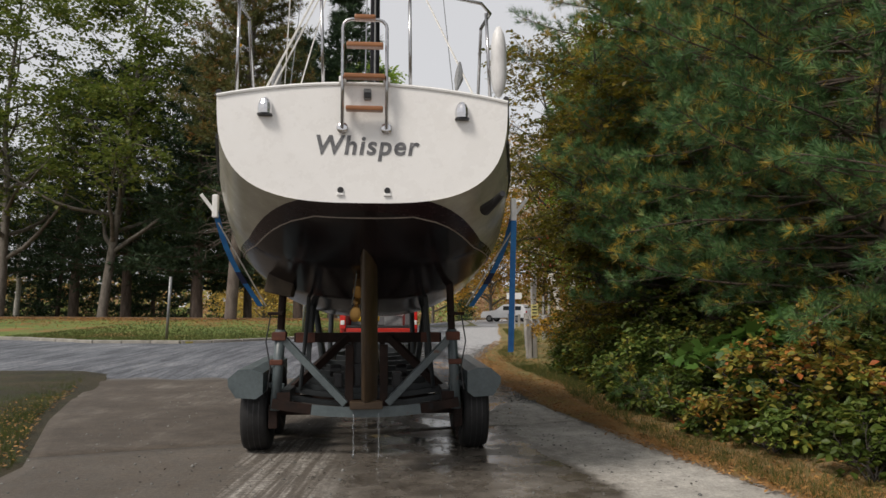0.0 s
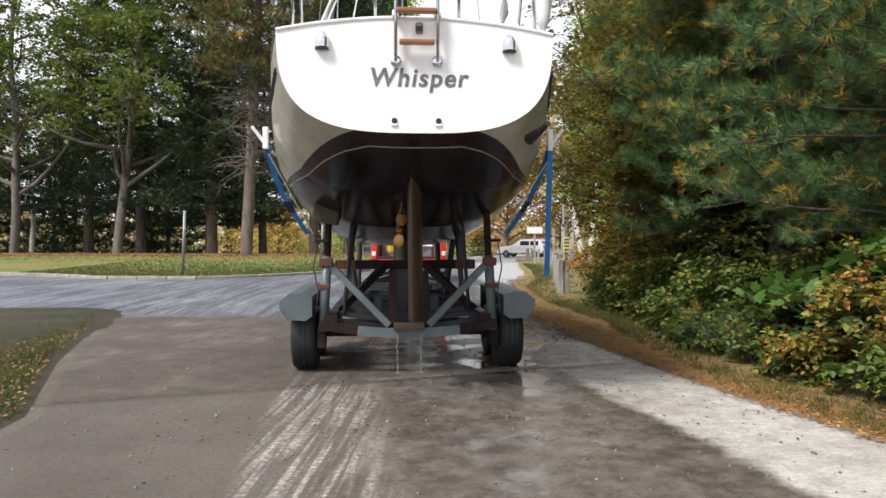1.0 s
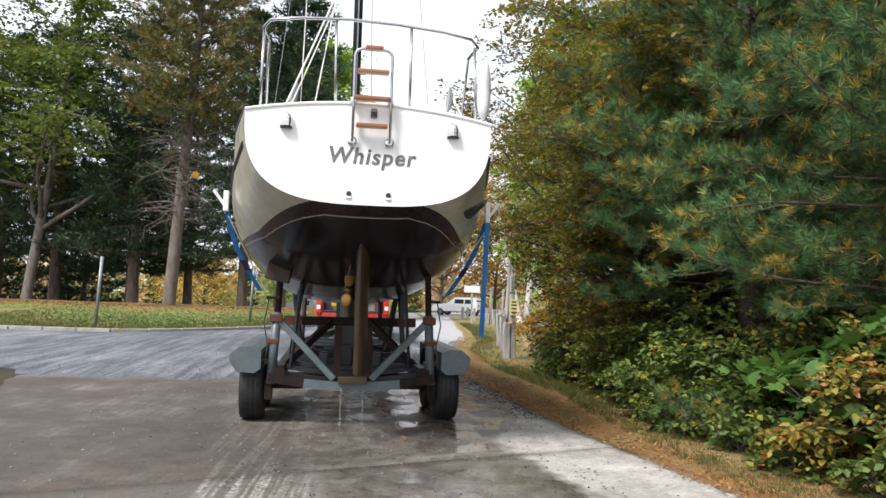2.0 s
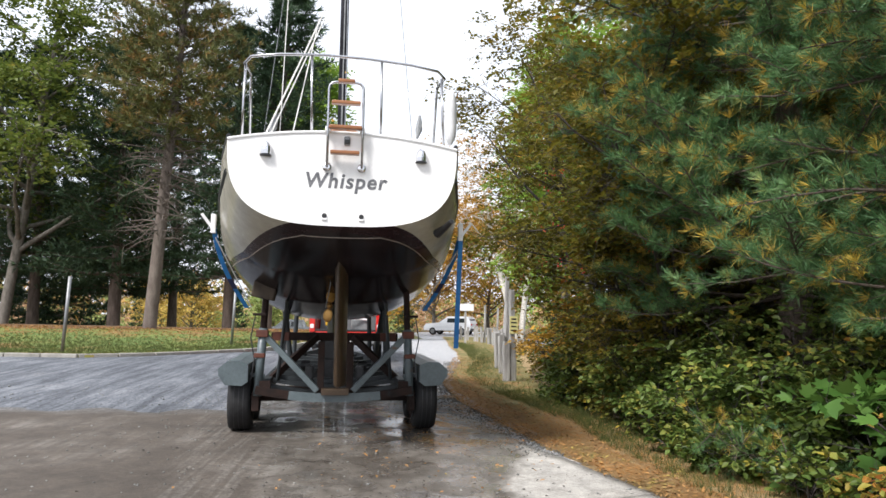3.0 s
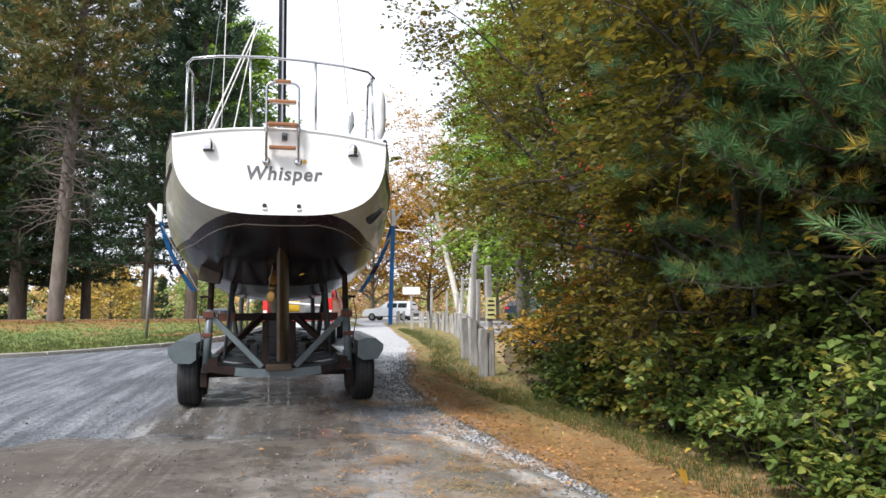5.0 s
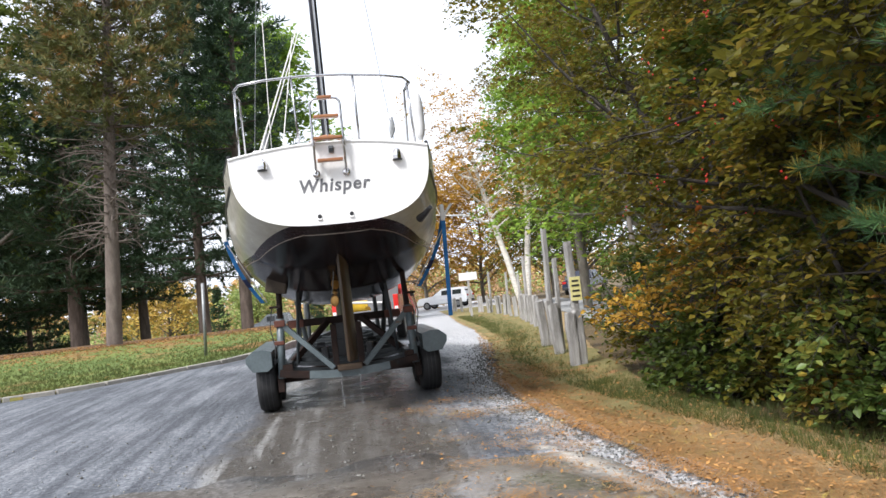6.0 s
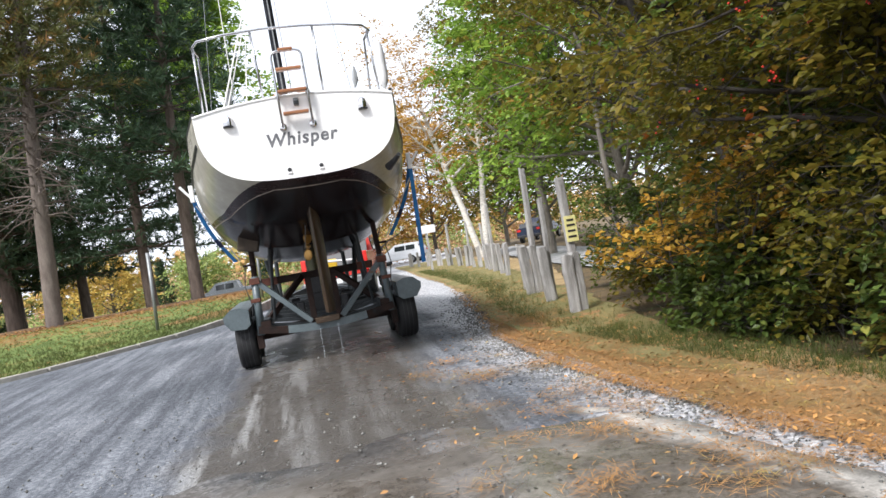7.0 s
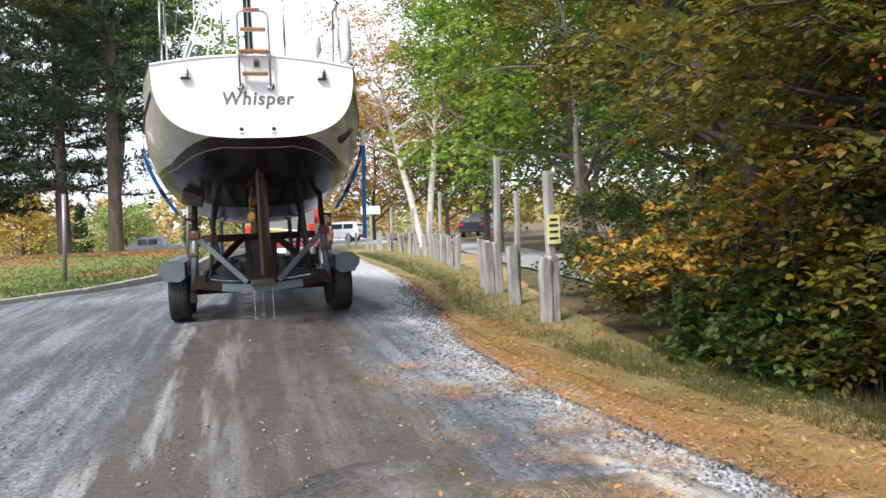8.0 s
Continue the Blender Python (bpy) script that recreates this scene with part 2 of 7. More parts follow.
    grit = calc(n, l, "MULTIPLY", calc(n, l, "ADD", calc(n, l, "SUBTRACT", y, 11.1), calc(n, l, "MULTIPLY", wob, 3.0)), 0.9, True)
    soak = calc(n, l, "MULTIPLY", calc(n, l, "SUBTRACT", 1.5, calc(n, l, "ABSOLUTE", calc(n, l, "ADD", calc(n, l, "ADD", x, 1.0), wob))), 1.8, True)
    soak = calc(n, l, "MULTIPLY", soak, grit)
    col = mix(n, l, calc(n, l, "MULTIPLY", grit, west), col, mix(n, l, calc(n, l, "MULTIPLY", soak, 0.75), grit_col.outputs[0], (0.03, 0.032, 0.035)))
    l.new(col, b.inputs["Base Color"])
    pool = noise_node(n, l, tc.outputs["Object"], 2.3, 4, 0.55)
    pr = ramp(n, [(0.44, (0, 0, 0)), (0.56, (1, 1, 1))])
    l.new(pool.outputs[0], pr.inputs[0])
    pool_wet = calc(n, l, "MULTIPLY", wet, pr.outputs[0])
    rg = calc(n, l, "SUBTRACT", 0.85, calc(n, l, "ADD", calc(n, l, "MULTIPLY", wet, 0.42), calc(n, l, "MULTIPLY", pool_wet, 0.34)))
    rg = calc(n, l, "SUBTRACT", rg, calc(n, l, "MULTIPLY", soak, 0.25), True)
    l.new(rg, b.inputs["Roughness"])
    h = calc(n, l, "ADD", calc(n, l, "MULTIPLY", fine.outputs[0], 0.6), mid.outputs[0])
    h = calc(n, l, "MULTIPLY", h, calc(n, l, "SUBTRACT", 1.0, calc(n, l, "MULTIPLY", pool_wet, 0.8)))
    bump(n, l, b, h, 0.35, 0.012)
    return m


def gravel_material():
    """Grey crushed gravel, packed brown and damp along the wheel track."""
    m, n, l, b = material("road_gravel", 0.85)
    tc = n.new("ShaderNodeTexCoord")
    xyz = n.new("ShaderNodeSeparateXYZ")
    l.new(tc.outputs["Object"], xyz.inputs[0])
    x, y = xyz.outputs[0], xyz.outputs[1]
    big = noise_node(n, l, tc.outputs["Object"], 0.45, 5)
    mid = noise_node(n, l, tc.outputs["Object"], 3.0, 6, 0.6)
    vor = n.new("ShaderNodeTexVoronoi")
    vor.inputs["Scale"].default_value = 34.0
    l.new(tc.outputs["Object"], vor.inputs["Vector"])
    fine = noise_node(n, l, tc.outputs["Object"], 120.0, 4, 0.7)
    r = ramp(n, [(0.3, (0.07, 0.077, 0.088)), (0.55, (0.115, 0.123, 0.138)), (0.8, (0.19, 0.195, 0.205))])
    l.new(big.outputs[0], r.inputs[0])
    stone = ramp(n, [(0.0, (0.55, 0.56, 0.6)), (0.5, (0.95, 0.95, 0.97)), (1.0, (1.5, 1.48, 1.45))])
    sep = n.new("ShaderNodeSeparateColor")
    l.new(vor.outputs["Color"], sep.inputs[0])
    l.new(sep.outputs[0], stone.inputs[0])
    col = mix(n, l, 0.8, r.outputs[0], stone.outputs[0], "MULTIPLY")
    wob = calc(n, l, "ADD", calc(n, l, "MULTIPLY", calc(n, l, "SUBTRACT", mid.outputs[0], 0.5), 0.7), calc(n, l, "MULTIPLY", calc(n, l, "SUBTRACT", big.outputs[0], 0.5), 1.6))
    off = calc(n, l, "ABSOLUTE", calc(n, l, "ADD", calc(n, l, "ADD", x, 1.45), wob))
    track = calc(n, l, "MULTIPLY", calc(n, l, "SUBTRACT", 1.3, off), 2.2, True)
    fade = calc(n, l, "MULTIPLY", calc(n, l, "SUBTRACT", 21.0, y), 0.25, True)
    track = calc(n, l, "MULTIPLY", track, fade)
    packed = mix(n, l, 0.4, (0.078, 0.069, 0.059), fine.outputs[0], "OVERLAY")
    mp = n.new("ShaderNodeMapping")
    mp.inputs["Scale"].default_value = (3.6, 0.3, 1)
    mp.inputs["Rotation"].default_value = (0, 0, radians(-5))
    l.new(tc.outputs["Object"], mp.inputs[0])
    streak = noise_node(n, l, mp.outputs[0], 1.5, 7, 0.65)
    sr = ramp(n, [(0.5, (0, 0, 0)), (0.62, (1, 1, 1))])
    l.new(streak.outputs[0], sr.inputs[0])
    lines = ramp(n, [(0.4, (0.52, 0.53, 0.56)), (0.6, (1.5, 1.5, 1.46))])
    l.new(streak.outputs[0], lines.inputs[0])
    col = mix(n, l, 0.8, col, lines.outputs[0], "MULTIPLY")
    rut = calc(n, l, "MULTIPLY", calc(n, l, "SUBTRACT", 0.75, calc(n, l, "ABSOLUTE", calc(n, l, "ADD", x, 2.35))), 2.0, True)
    rut = calc(n, l, "ADD", 0.2, calc(n, l, "MULTIPLY", rut, 0.75))
    packed = mix(n, l, calc(n, l, "MULTIPLY", sr.outputs[0], rut), packed, (0.27, 0.265, 0.255))
    # pale dry gravel along the outer edge by the verge
    pale = calc(n, l, "MULTIPLY", calc(n, l, "ADD", calc(n, l, "SUBTRACT", x, 0.05), wob), 2.0, True)
    col = mix(n, l, calc(n, l, "MULTIPLY", pale, 0.8), col, mix(n, l, 1.0, (0.45, 0.45, 0.455), stone.outputs[0], "MULTIPLY"))
    col = mix(n, l, calc(n, l, "MULTIPLY", track, 0.97), col, packed)
    l.new(col, b.inputs["Base Color"])
    l.new(calc(n, l, "SUBTRACT", 0.85, calc(n, l, "MULTIPLY", track, calc(n, l, "MULTIPLY", mid.outputs[0], 1.1))), b.inputs["Roughness"])
    h = calc(n, l, "ADD", calc(n, l, "MULTIPLY", calc(n, l, "SUBTRACT", 1.0, vor.outputs["Distance"]), 1.0), fine.outputs[0])
    bump(n, l, b, h, 0.55, 0.02)
    return m


M_CONCRETE = concrete_material()
M_GRAVEL = gravel_material()
M_GROUND = surface("forest_floor", (0.055, 0.04, 0.022), (0.17, 0.115, 0.05), 1.6, 0.95, grain=60, relief=0.8, depth=0.03, spots=((0.09, 0.10, 0.035), 0.42, 2.3))
M_VERGE = surface("needle_litter", (0.225, 0.1536, 0.0715), (0.4275, 0.3072, 0.1502), 2.2, 0.9, grain=90, relief=0.9, depth=0.02, spots=((0.1463, 0.1728, 0.06435), 0.36, 1.7))
M_LAWN = surface("lawn_grass", (0.07995, 0.1276, 0.02288), (0.1599, 0.1978, 0.0416), 0.5, 0.9, grain=30, relief=0.9, depth=0.04, spots=((0.2337, 0.1276, 0.0416), 0.48, 0.35))
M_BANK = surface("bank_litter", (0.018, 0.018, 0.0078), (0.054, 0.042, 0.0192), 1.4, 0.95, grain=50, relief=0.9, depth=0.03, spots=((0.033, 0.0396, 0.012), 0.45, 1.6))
M_NEEDLEBED = surface("needle_bed", (0.085, 0.046, 0.02), (0.17, 0.095, 0.04), 0.7, 0.95, grain=40, relief=0.7, depth=0.03, spots=((0.12, 0.12, 0.035), 0.36, 0.6))
M_GRASSVERGE = surface("thin_grass", (0.135, 0.132, 0.039), (0.2565, 0.204, 0.078), 1.3, 0.9, grain=60, relief=0.9, depth=0.03, spots=((0.3645, 0.18, 0.078), 0.42, 2.6))
M_LANE = surface("lane_gravel", (0.2, 0.2, 0.2), (0.34, 0.34, 0.34), 1.5, 0.9, grain=40, relief=0.5, depth=0.02)
M_FIELD = surface("field_grass", (0.10, 0.12, 0.03), (0.2, 0.17, 0.06), 0.08, 0.95, grain=6, relief=0.6, depth=0.1)
M_KERB = surface("kerb_stone", (0.2, 0.19, 0.165), (0.36, 0.34, 0.3), 3.0, 0.9, grain=40, relief=0.6, depth=0.02)
M_STONE = foliage("loose_stone", [(0.0, (0.0576, 0.054, 0.0504)), (0.5, (0.1728, 0.1764, 0.18)), (1.0, (0.3024, 0.3024, 0.3024))], 0.9, 0.0)
M_FALLEN = foliage("fallen_leaf", [(0.0, (0.3105, 0.1524, 0.054)), (0.4, (0.4347, 0.234, 0.081)), (0.7, (0.2484, 0.1404, 0.06756)), (0.965, (0.5175, 0.4212, 0.108)), (1.0, (0.414, 0.0936, 0.054))], 0.8, 0.1)
M_GRASS = foliage("grass_blade", [(0.0, (0.04193, 0.0663, 0.01456)), (0.6, (0.08986, 0.1131, 0.02621)), (1.0, (0.1267, 0.126, 0.0364))], 0.6, 0.3)
M_BARK_PINE = surface("pine_bark", (0.06, 0.045, 0.035), (0.17, 0.13, 0.105), 5.0, 0.95, grain=25, relief=1.0, depth=0.05, stretch=(1, 1, 0.25))
M_BARK_RED = surface("red_pine_bark", (0.08906, 0.06877, 0.05718), (0.185, 0.1528, 0.1307), 4.0, 0.95, grain=22, relief=1.0, depth=0.05, stretch=(1, 1, 0.3))
M_BARK_GREY = surface("grey_bark", (0.09, 0.07875, 0.06375), (0.195, 0.1762, 0.15), 6.0, 0.9, grain=30, relief=0.8, depth=0.03, stretch=(1, 1, 0.4))
M_BARK_DARK = surface("dark_twig_bark", (0.03, 0.026, 0.022), (0.075, 0.065, 0.055), 6.0, 0.9, grain=30, relief=0.8, depth=0.02)
M_BARK_BIRCH = surface("birch_bark", (0.5, 0.47, 0.42), (0.78, 0.75, 0.7), 3.0, 0.8, grain=14, relief=0.4, depth=0.02, stretch=(1, 1, 4), spots=((0.05, 0.045, 0.04), 0.36, 5.0))
M_NEEDLE = foliage("pine_needle", [(0.0, (0.04342, 0.1156, 0.04443)), (0.45, (0.08886, 0.1961, 0.07405)), (0.78, (0.168, 0.2906, 0.1115)), (0.84, (0.4367, 0.302, 0.05372)), (1.0, (0.6224, 0.4543, 0.06679))], 0.5, 0.15, 0.12)
M_NEEDLE_DARK = foliage("far_pine_needle", [(0.0, (0.02205, 0.04725, 0.02674)), (0.7, (0.05516, 0.1022, 0.0504)), (1.0, (0.0945, 0.1344, 0.063))], 0.6, 0.15)
M_NEEDLE_RED = foliage("red_pine_needle", [(0.0, (0.06765, 0.0966, 0.03474)), (0.6, (0.1441, 0.15, 0.04743)), (0.85, (0.3091, 0.176, 0.05535)), (1.0, (0.3861, 0.194, 0.07902))], 0.6, 0.15)
M_LEAF_GREEN = foliage("green_leaf", [(0.0, (0.04664, 0.08346, 0.01748)), (0.6, (0.1066, 0.1561, 0.02909)), (0.9, (0.1866, 0.1904, 0.03392)), (1.0, (0.3732, 0.2236, 0.02909))], 0.5, 0.4)
M_LEAF_LAWN = foliage("yellow_green_leaf", [(0.0, (0.0648, 0.108, 0.02367)), (0.6, (0.144, 0.189, 0.0405)), (0.9, (0.2232, 0.2295, 0.054)), (1.0, (0.3312, 0.2295, 0.0405))], 0.5, 0.45)
M_LEAF_MAPLE = foliage("bright_green_leaf", [(0.0, (0.1141, 0.2295, 0.03775)), (0.7, (0.2789, 0.4171, 0.06613)), (1.0, (0.5074, 0.5008, 0.0945))], 0.5, 0.45)
M_LEAF_OLIVE = foliage("olive_leaf", [(0.0, (0.07214, 0.07662, 0.01095)), (0.5, (0.1573, 0.1471, 0.02116)), (0.84, (0.2646, 0.186, 0.03046)), (0.95, (0.3335, 0.1635, 0.03046)), (1.0, (0.3976, 0.1095, 0.02421))], 0.45, 0.5)
M_LEAF_SHRUB = foliage("shrub_leaf", [(0.0, (0.05602, 0.1118, 0.02457)), (0.5, (0.1461, 0.2136, 0.05031)), (0.72, (0.3028, 0.3028, 0.06713)), (0.86, (0.5045, 0.37, 0.05602)), (1.0, (0.5045, 0.1916, 0.05602))], 0.45, 0.35)
M_LEAF_RED = foliage("reddening_leaf", [(0.0, (0.12, 0.16, 0.04)), (0.4, (0.3, 0.29, 0.06)), (0.66, (0.44, 0.29, 0.06)), (0.84, (0.48, 0.15, 0.05)), (1.0, (0.55, 0.05, 0.045))], 0.45, 0.35, 0.35)
M_LEAF_GOLD = foliage("golden_leaf", [(0.0, (0.2475, 0.1462, 0.02387)), (0.5, (0.5058, 0.2799, 0.03825)), (0.8, (0.5625, 0.3704, 0.05738)), (1.0, (0.3717, 0.1346, 0.03825))], 0.5, 0.4)
M_LEAF_FAR = foliage("far_autumn_leaf", [(0.0, (0.091, 0.143, 0.0455)), (0.3, (0.208, 0.247, 0.078)), (0.5, (0.39, 0.299, 0.104)), (0.75, (0.546, 0.312, 0.13)), (1.0, (0.468, 0.26, 0.156))], 0.7, 0.3)
M_SCRUB_GREEN = foliage("scrub_green_leaf", [(0.0, (0.144, 0.228, 0.075)), (0.5, (0.288, 0.372, 0.125)), (1.0, (0.48, 0.504, 0.188))], 0.7, 0.3)
M_SCRUB_TAN = foliage("scrub_tan_leaf", [(0.0, (0.288, 0.18, 0.112)), (0.5, (0.528, 0.336, 0.213)), (1.0, (0.66, 0.456, 0.25))], 0.7, 0.3)
M_SCRUB_GOLD = foliage("scrub_gold_leaf", [(0.0, (0.324, 0.2592, 0.0675)), (0.5, (0.5616, 0.432, 0.1125)), (1.0, (0.594, 0.324, 0.1008))], 0.7, 0.3)
M_LEAF_BIG = foliage("broad_green_leaf", [(0.0, (0.05, 0.13, 0.025)), (0.8, (0.12, 0.23, 0.05)), (1.0, (0.3, 0.3, 0.06))], 0.45, 0.35)
M_BERRY = surface("berry_red", (0.4, 0.02, 0.015), (0.5, 0.05, 0.03), 30, 0.3, relief=0)
M_POST = surface("weathered_post", (0.22, 0.21, 0.2), (0.47, 0.46, 0.44), 4.0, 0.9, grain=45, relief=0.9, depth=0.02, stretch=(3, 3, 0.35), spots=((0.11, 0.13, 0.05), 0.34, 2.0))
M_GALV = surface("galvanised_steel", (0.18, 0.186, 0.186), (0.27, 0.276, 0.276), 8, 0.5, 0.6, relief=0.1)
M_PAINT = surface("trailer_paint", (0.064, 0.0824, 0.0896), (0.108, 0.136, 0.144), 3.0, 0.4, grain=30, relief=0.25, depth=0.008, spots=((0.104, 0.048, 0.028), 0.33, 6.0))
# darker copy of the trailer paint with rust spots: hull's shade as colour
M_SHADED_PAINT = surface("shaded_trailer_paint", (0.0135, 0.0165, 0.01875), (0.03375, 0.04125, 0.045), 4.0, 0.5, grain=30, relief=0.3, depth=0.008, spots=((0.0525, 0.02625, 0.015), 0.36, 5.0))
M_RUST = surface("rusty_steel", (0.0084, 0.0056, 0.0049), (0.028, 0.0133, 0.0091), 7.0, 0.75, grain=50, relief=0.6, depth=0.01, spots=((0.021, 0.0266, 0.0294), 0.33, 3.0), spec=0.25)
M_RUSTRED = surface("red_oxide", (0.05525, 0.0169, 0.0104), (0.1105, 0.0325, 0.01625), 9.0, 0.7, grain=50, relief=0.4, depth=0.008)
M_WOOD = surface("wet_timber", (0.039, 0.0225, 0.0105), (0.078, 0.048, 0.024), 4.0, 0.6, grain=35, relief=0.5, depth=0.01, stretch=(0.4, 6, 6))
M_PAD = surface("carpet_pad", (0.045, 0.035, 0.028), (0.09, 0.07, 0.05), 8, 0.95, relief=0.8, grain=80)
M_TYRE = surface("tyre_rubber", (0.006, 0.006, 0.007), (0.014, 0.014, 0.014), 10, 0.75, grain=60, relief=0.3)
M_STEEL = surface("stainless_steel", (0.385, 0.385, 0.392), (0.49, 0.49, 0.504), 6, 0.22, 1.0, relief=0)
M_CHROME = surface("chrome", (0.6, 0.6, 0.62), (0.75, 0.75, 0.77), 9, 0.15, 1.0, relief=0)
M_GELCOAT = surface("white_gelcoat", (0.82, 0.81, 0.79), (0.87, 0.865, 0.85), 0.9, 0.28, grain=5, relief=0.03)
# white hull sides: shade and the woods' reflection put into a beige colour
M_SHADED_TOPSIDE = surface("shaded_white_gelcoat", (0.36, 0.34, 0.28), (0.45, 0.43, 0.36), 0.8, 0.22, grain=4, relief=0.03)
M_ANTIFOUL = surface("antifouling_paint", (0.010, 0.008, 0.009), (0.022, 0.016, 0.018), 1.6, 0.16, grain=5, relief=0.05, depth=0.008, spots=((0.04, 0.04, 0.045), 0.2, 2.2), spec=0.22)
M_BOOT = surface("maroon_boot_top", (0.016, 0.007, 0.009), (0.028, 0.012, 0.014), 1.4, 0.25, grain=12, relief=0.06, spec=0.3)
M_STRIPE = surface("scum_line", (0.2, 0.165, 0.135), (0.36, 0.3, 0.26), 5, 0.6, relief=0.1)
M_RUDDER = surface("rudder_brown", (0.03, 0.018, 0.009), (0.06375, 0.0375, 0.018), 3.0, 0.4, grain=25, relief=0.2, depth=0.008)
M_KEEL = surface("keel_olive", (0.06, 0.055, 0.025), (0.12, 0.11, 0.05), 3.0, 0.5, grain=20, relief=0.2)
M_BRONZE = surface("bronze", (0.28, 0.1456, 0.0336), (0.392, 0.224, 0.0672), 8, 0.35, 0.7, relief=0.1)
M_TEAK = surface("varnished_teak", (0.216, 0.08, 0.028), (0.336, 0.144, 0.056), 6, 0.35, grain=40, relief=0.2, stretch=(0.3, 4, 4))
M_LETTER = surface("weathered_lettering", (0.0546, 0.0585, 0.0663), (0.2184, 0.2184, 0.2262), 22, 0.6, grain=60, relief=0.0)
M_BLACK = surface("black_fitting", (0.012, 0.012, 0.013), (0.03, 0.03, 0.032), 10, 0.45, relief=0.1)
M_MAST = surface("black_spar", (0.012, 0.013, 0.018), (0.03, 0.031, 0.04), 4, 0.3, relief=0.05)
M_STRAP = surface("blue_webbing", (0.01, 0.10, 0.3), (0.02, 0.18, 0.45), 9, 0.7, grain=90, relief=0.3)
M_STRAPDARK = surface("navy_webbing", (0.006, 0.01, 0.04), (0.012, 0.02, 0.07), 9, 0.7, grain=90, relief=0.3)
M_WHITE = surface("white_plastic", (0.68, 0.68, 0.67), (0.8, 0.8, 0.79), 6, 0.45, relief=0.05)
M_FENDER = surface("grubby_vinyl", (0.45, 0.45, 0.45), (0.75, 0.75, 0.74), 7, 0.45, relief=0.08, stretch=(1, 1, 0.3))
M_ROPE = surface("white_rope", (0.5, 0.49, 0.46), (0.68, 0.67, 0.64), 40, 0.85, relief=0.3)
M_REDPAINT = surface("red_car_paint", (0.42, 0.022, 0.015), (0.5, 0.035, 0.022), 2, 0.22, relief=0.0, spec=0.6)
M_SILVER = surface("silver_car_paint", (0.42, 0.44, 0.47), (0.52, 0.54, 0.57), 2, 0.25, 0.5, relief=0.0)
M_WHITECAR = surface("white_car_paint", (0.7, 0.71, 0.73), (0.78, 0.79, 0.81), 2, 0.25, 0.0, relief=0.0)
M_DARKCAR = surface("dark_blue_car_paint", (0.012, 0.018, 0.04), (0.02, 0.03, 0.06), 2, 0.22, 0.0, relief=0.0)
M_GLASS = surface("tinted_glass", (0.02, 0.024, 0.028), (0.04, 0.045, 0.05), 1, 0.08, 0.0, relief=0.0, spec=0.8)
M_TAIL = surface("tail_lamp_lens", (0.5, 0.015, 0.012), (0.6, 0.03, 0.02), 6, 0.2, relief=0.0)
M_YELLOW = surface("yellow_plastic", (0.6, 0.38, 0.02), (0.7, 0.46, 0.04), 4, 0.5, relief=0.1)
M_SIGN = surface("yellow_notice", (0.5, 0.46, 0.17), (0.62, 0.57, 0.26), 6, 0.7, relief=0.05)


def water_material():
    m, n, l, b = material("dripping_water", 0.05)
    b.inputs["Base Color"].default_value = (0.9, 0.95, 1, 1)
    b.inputs["Transmission Weight"].default_value = 0.85
    b.inputs["IOR"].default_value = 1.33
    return m


M_WATER = water_material()


# ---- terrain ----
def smooth(a, b, v):
    u = np.clip((np.asarray(v, dtype=float) - a) / (b - a), 0, 1)
    return u * u * (3 - 2 * u)


def road_z(y):
    """Height of the drive along its middle: up the ramp, level, then gently down."""
    return np.interp(y, [-40, -12, 0, 5, 7, 11, 14.3, 16, 18, 22, 32, 42, 55, 120], [-3.5, -0.75, -0.05, 0.0, 0.04, 0.09, 0.15, 0.21, 0.28, 0.31, 0.27, 0.12, 0.0, -0.3])


def ground_z(x, y):
    x, y = np.asarray(x, dtype=float), np.asarray(y, dtype=float)
    z = road_z(y)
    z = z - 0.13 * smooth(-0.6, 1.6, x) * smooth(8, 14, y) * (1 - smooth(30, 45, y))
    z = z + 0.25 * smooth(3.5, 9, x) * (1 - smooth(14, 22, y))
    z = z - 0.55 * smooth(46, 62, y) * smooth(2, -8, x) - 0.9 * smooth(70, 110, y) * smooth(10, -10, x)
    return z


LAWN_X = [-70, -30, -14, -10.8, -7.9, -6.8, -5.5, -4.5, -3.6, -3.0, -2.7]
LAWN_Y = [38, 27, 22.2, 20.4, 20.2, 21.0, 22.8, 24.2, 26.8, 30, 34]


def lawn_z(x, y):
    return 0.36 + 0.36 * smooth(21, 40, y) - 0.25 * smooth(42, 49, y) + 0.1 * smooth(-8, -30, x)


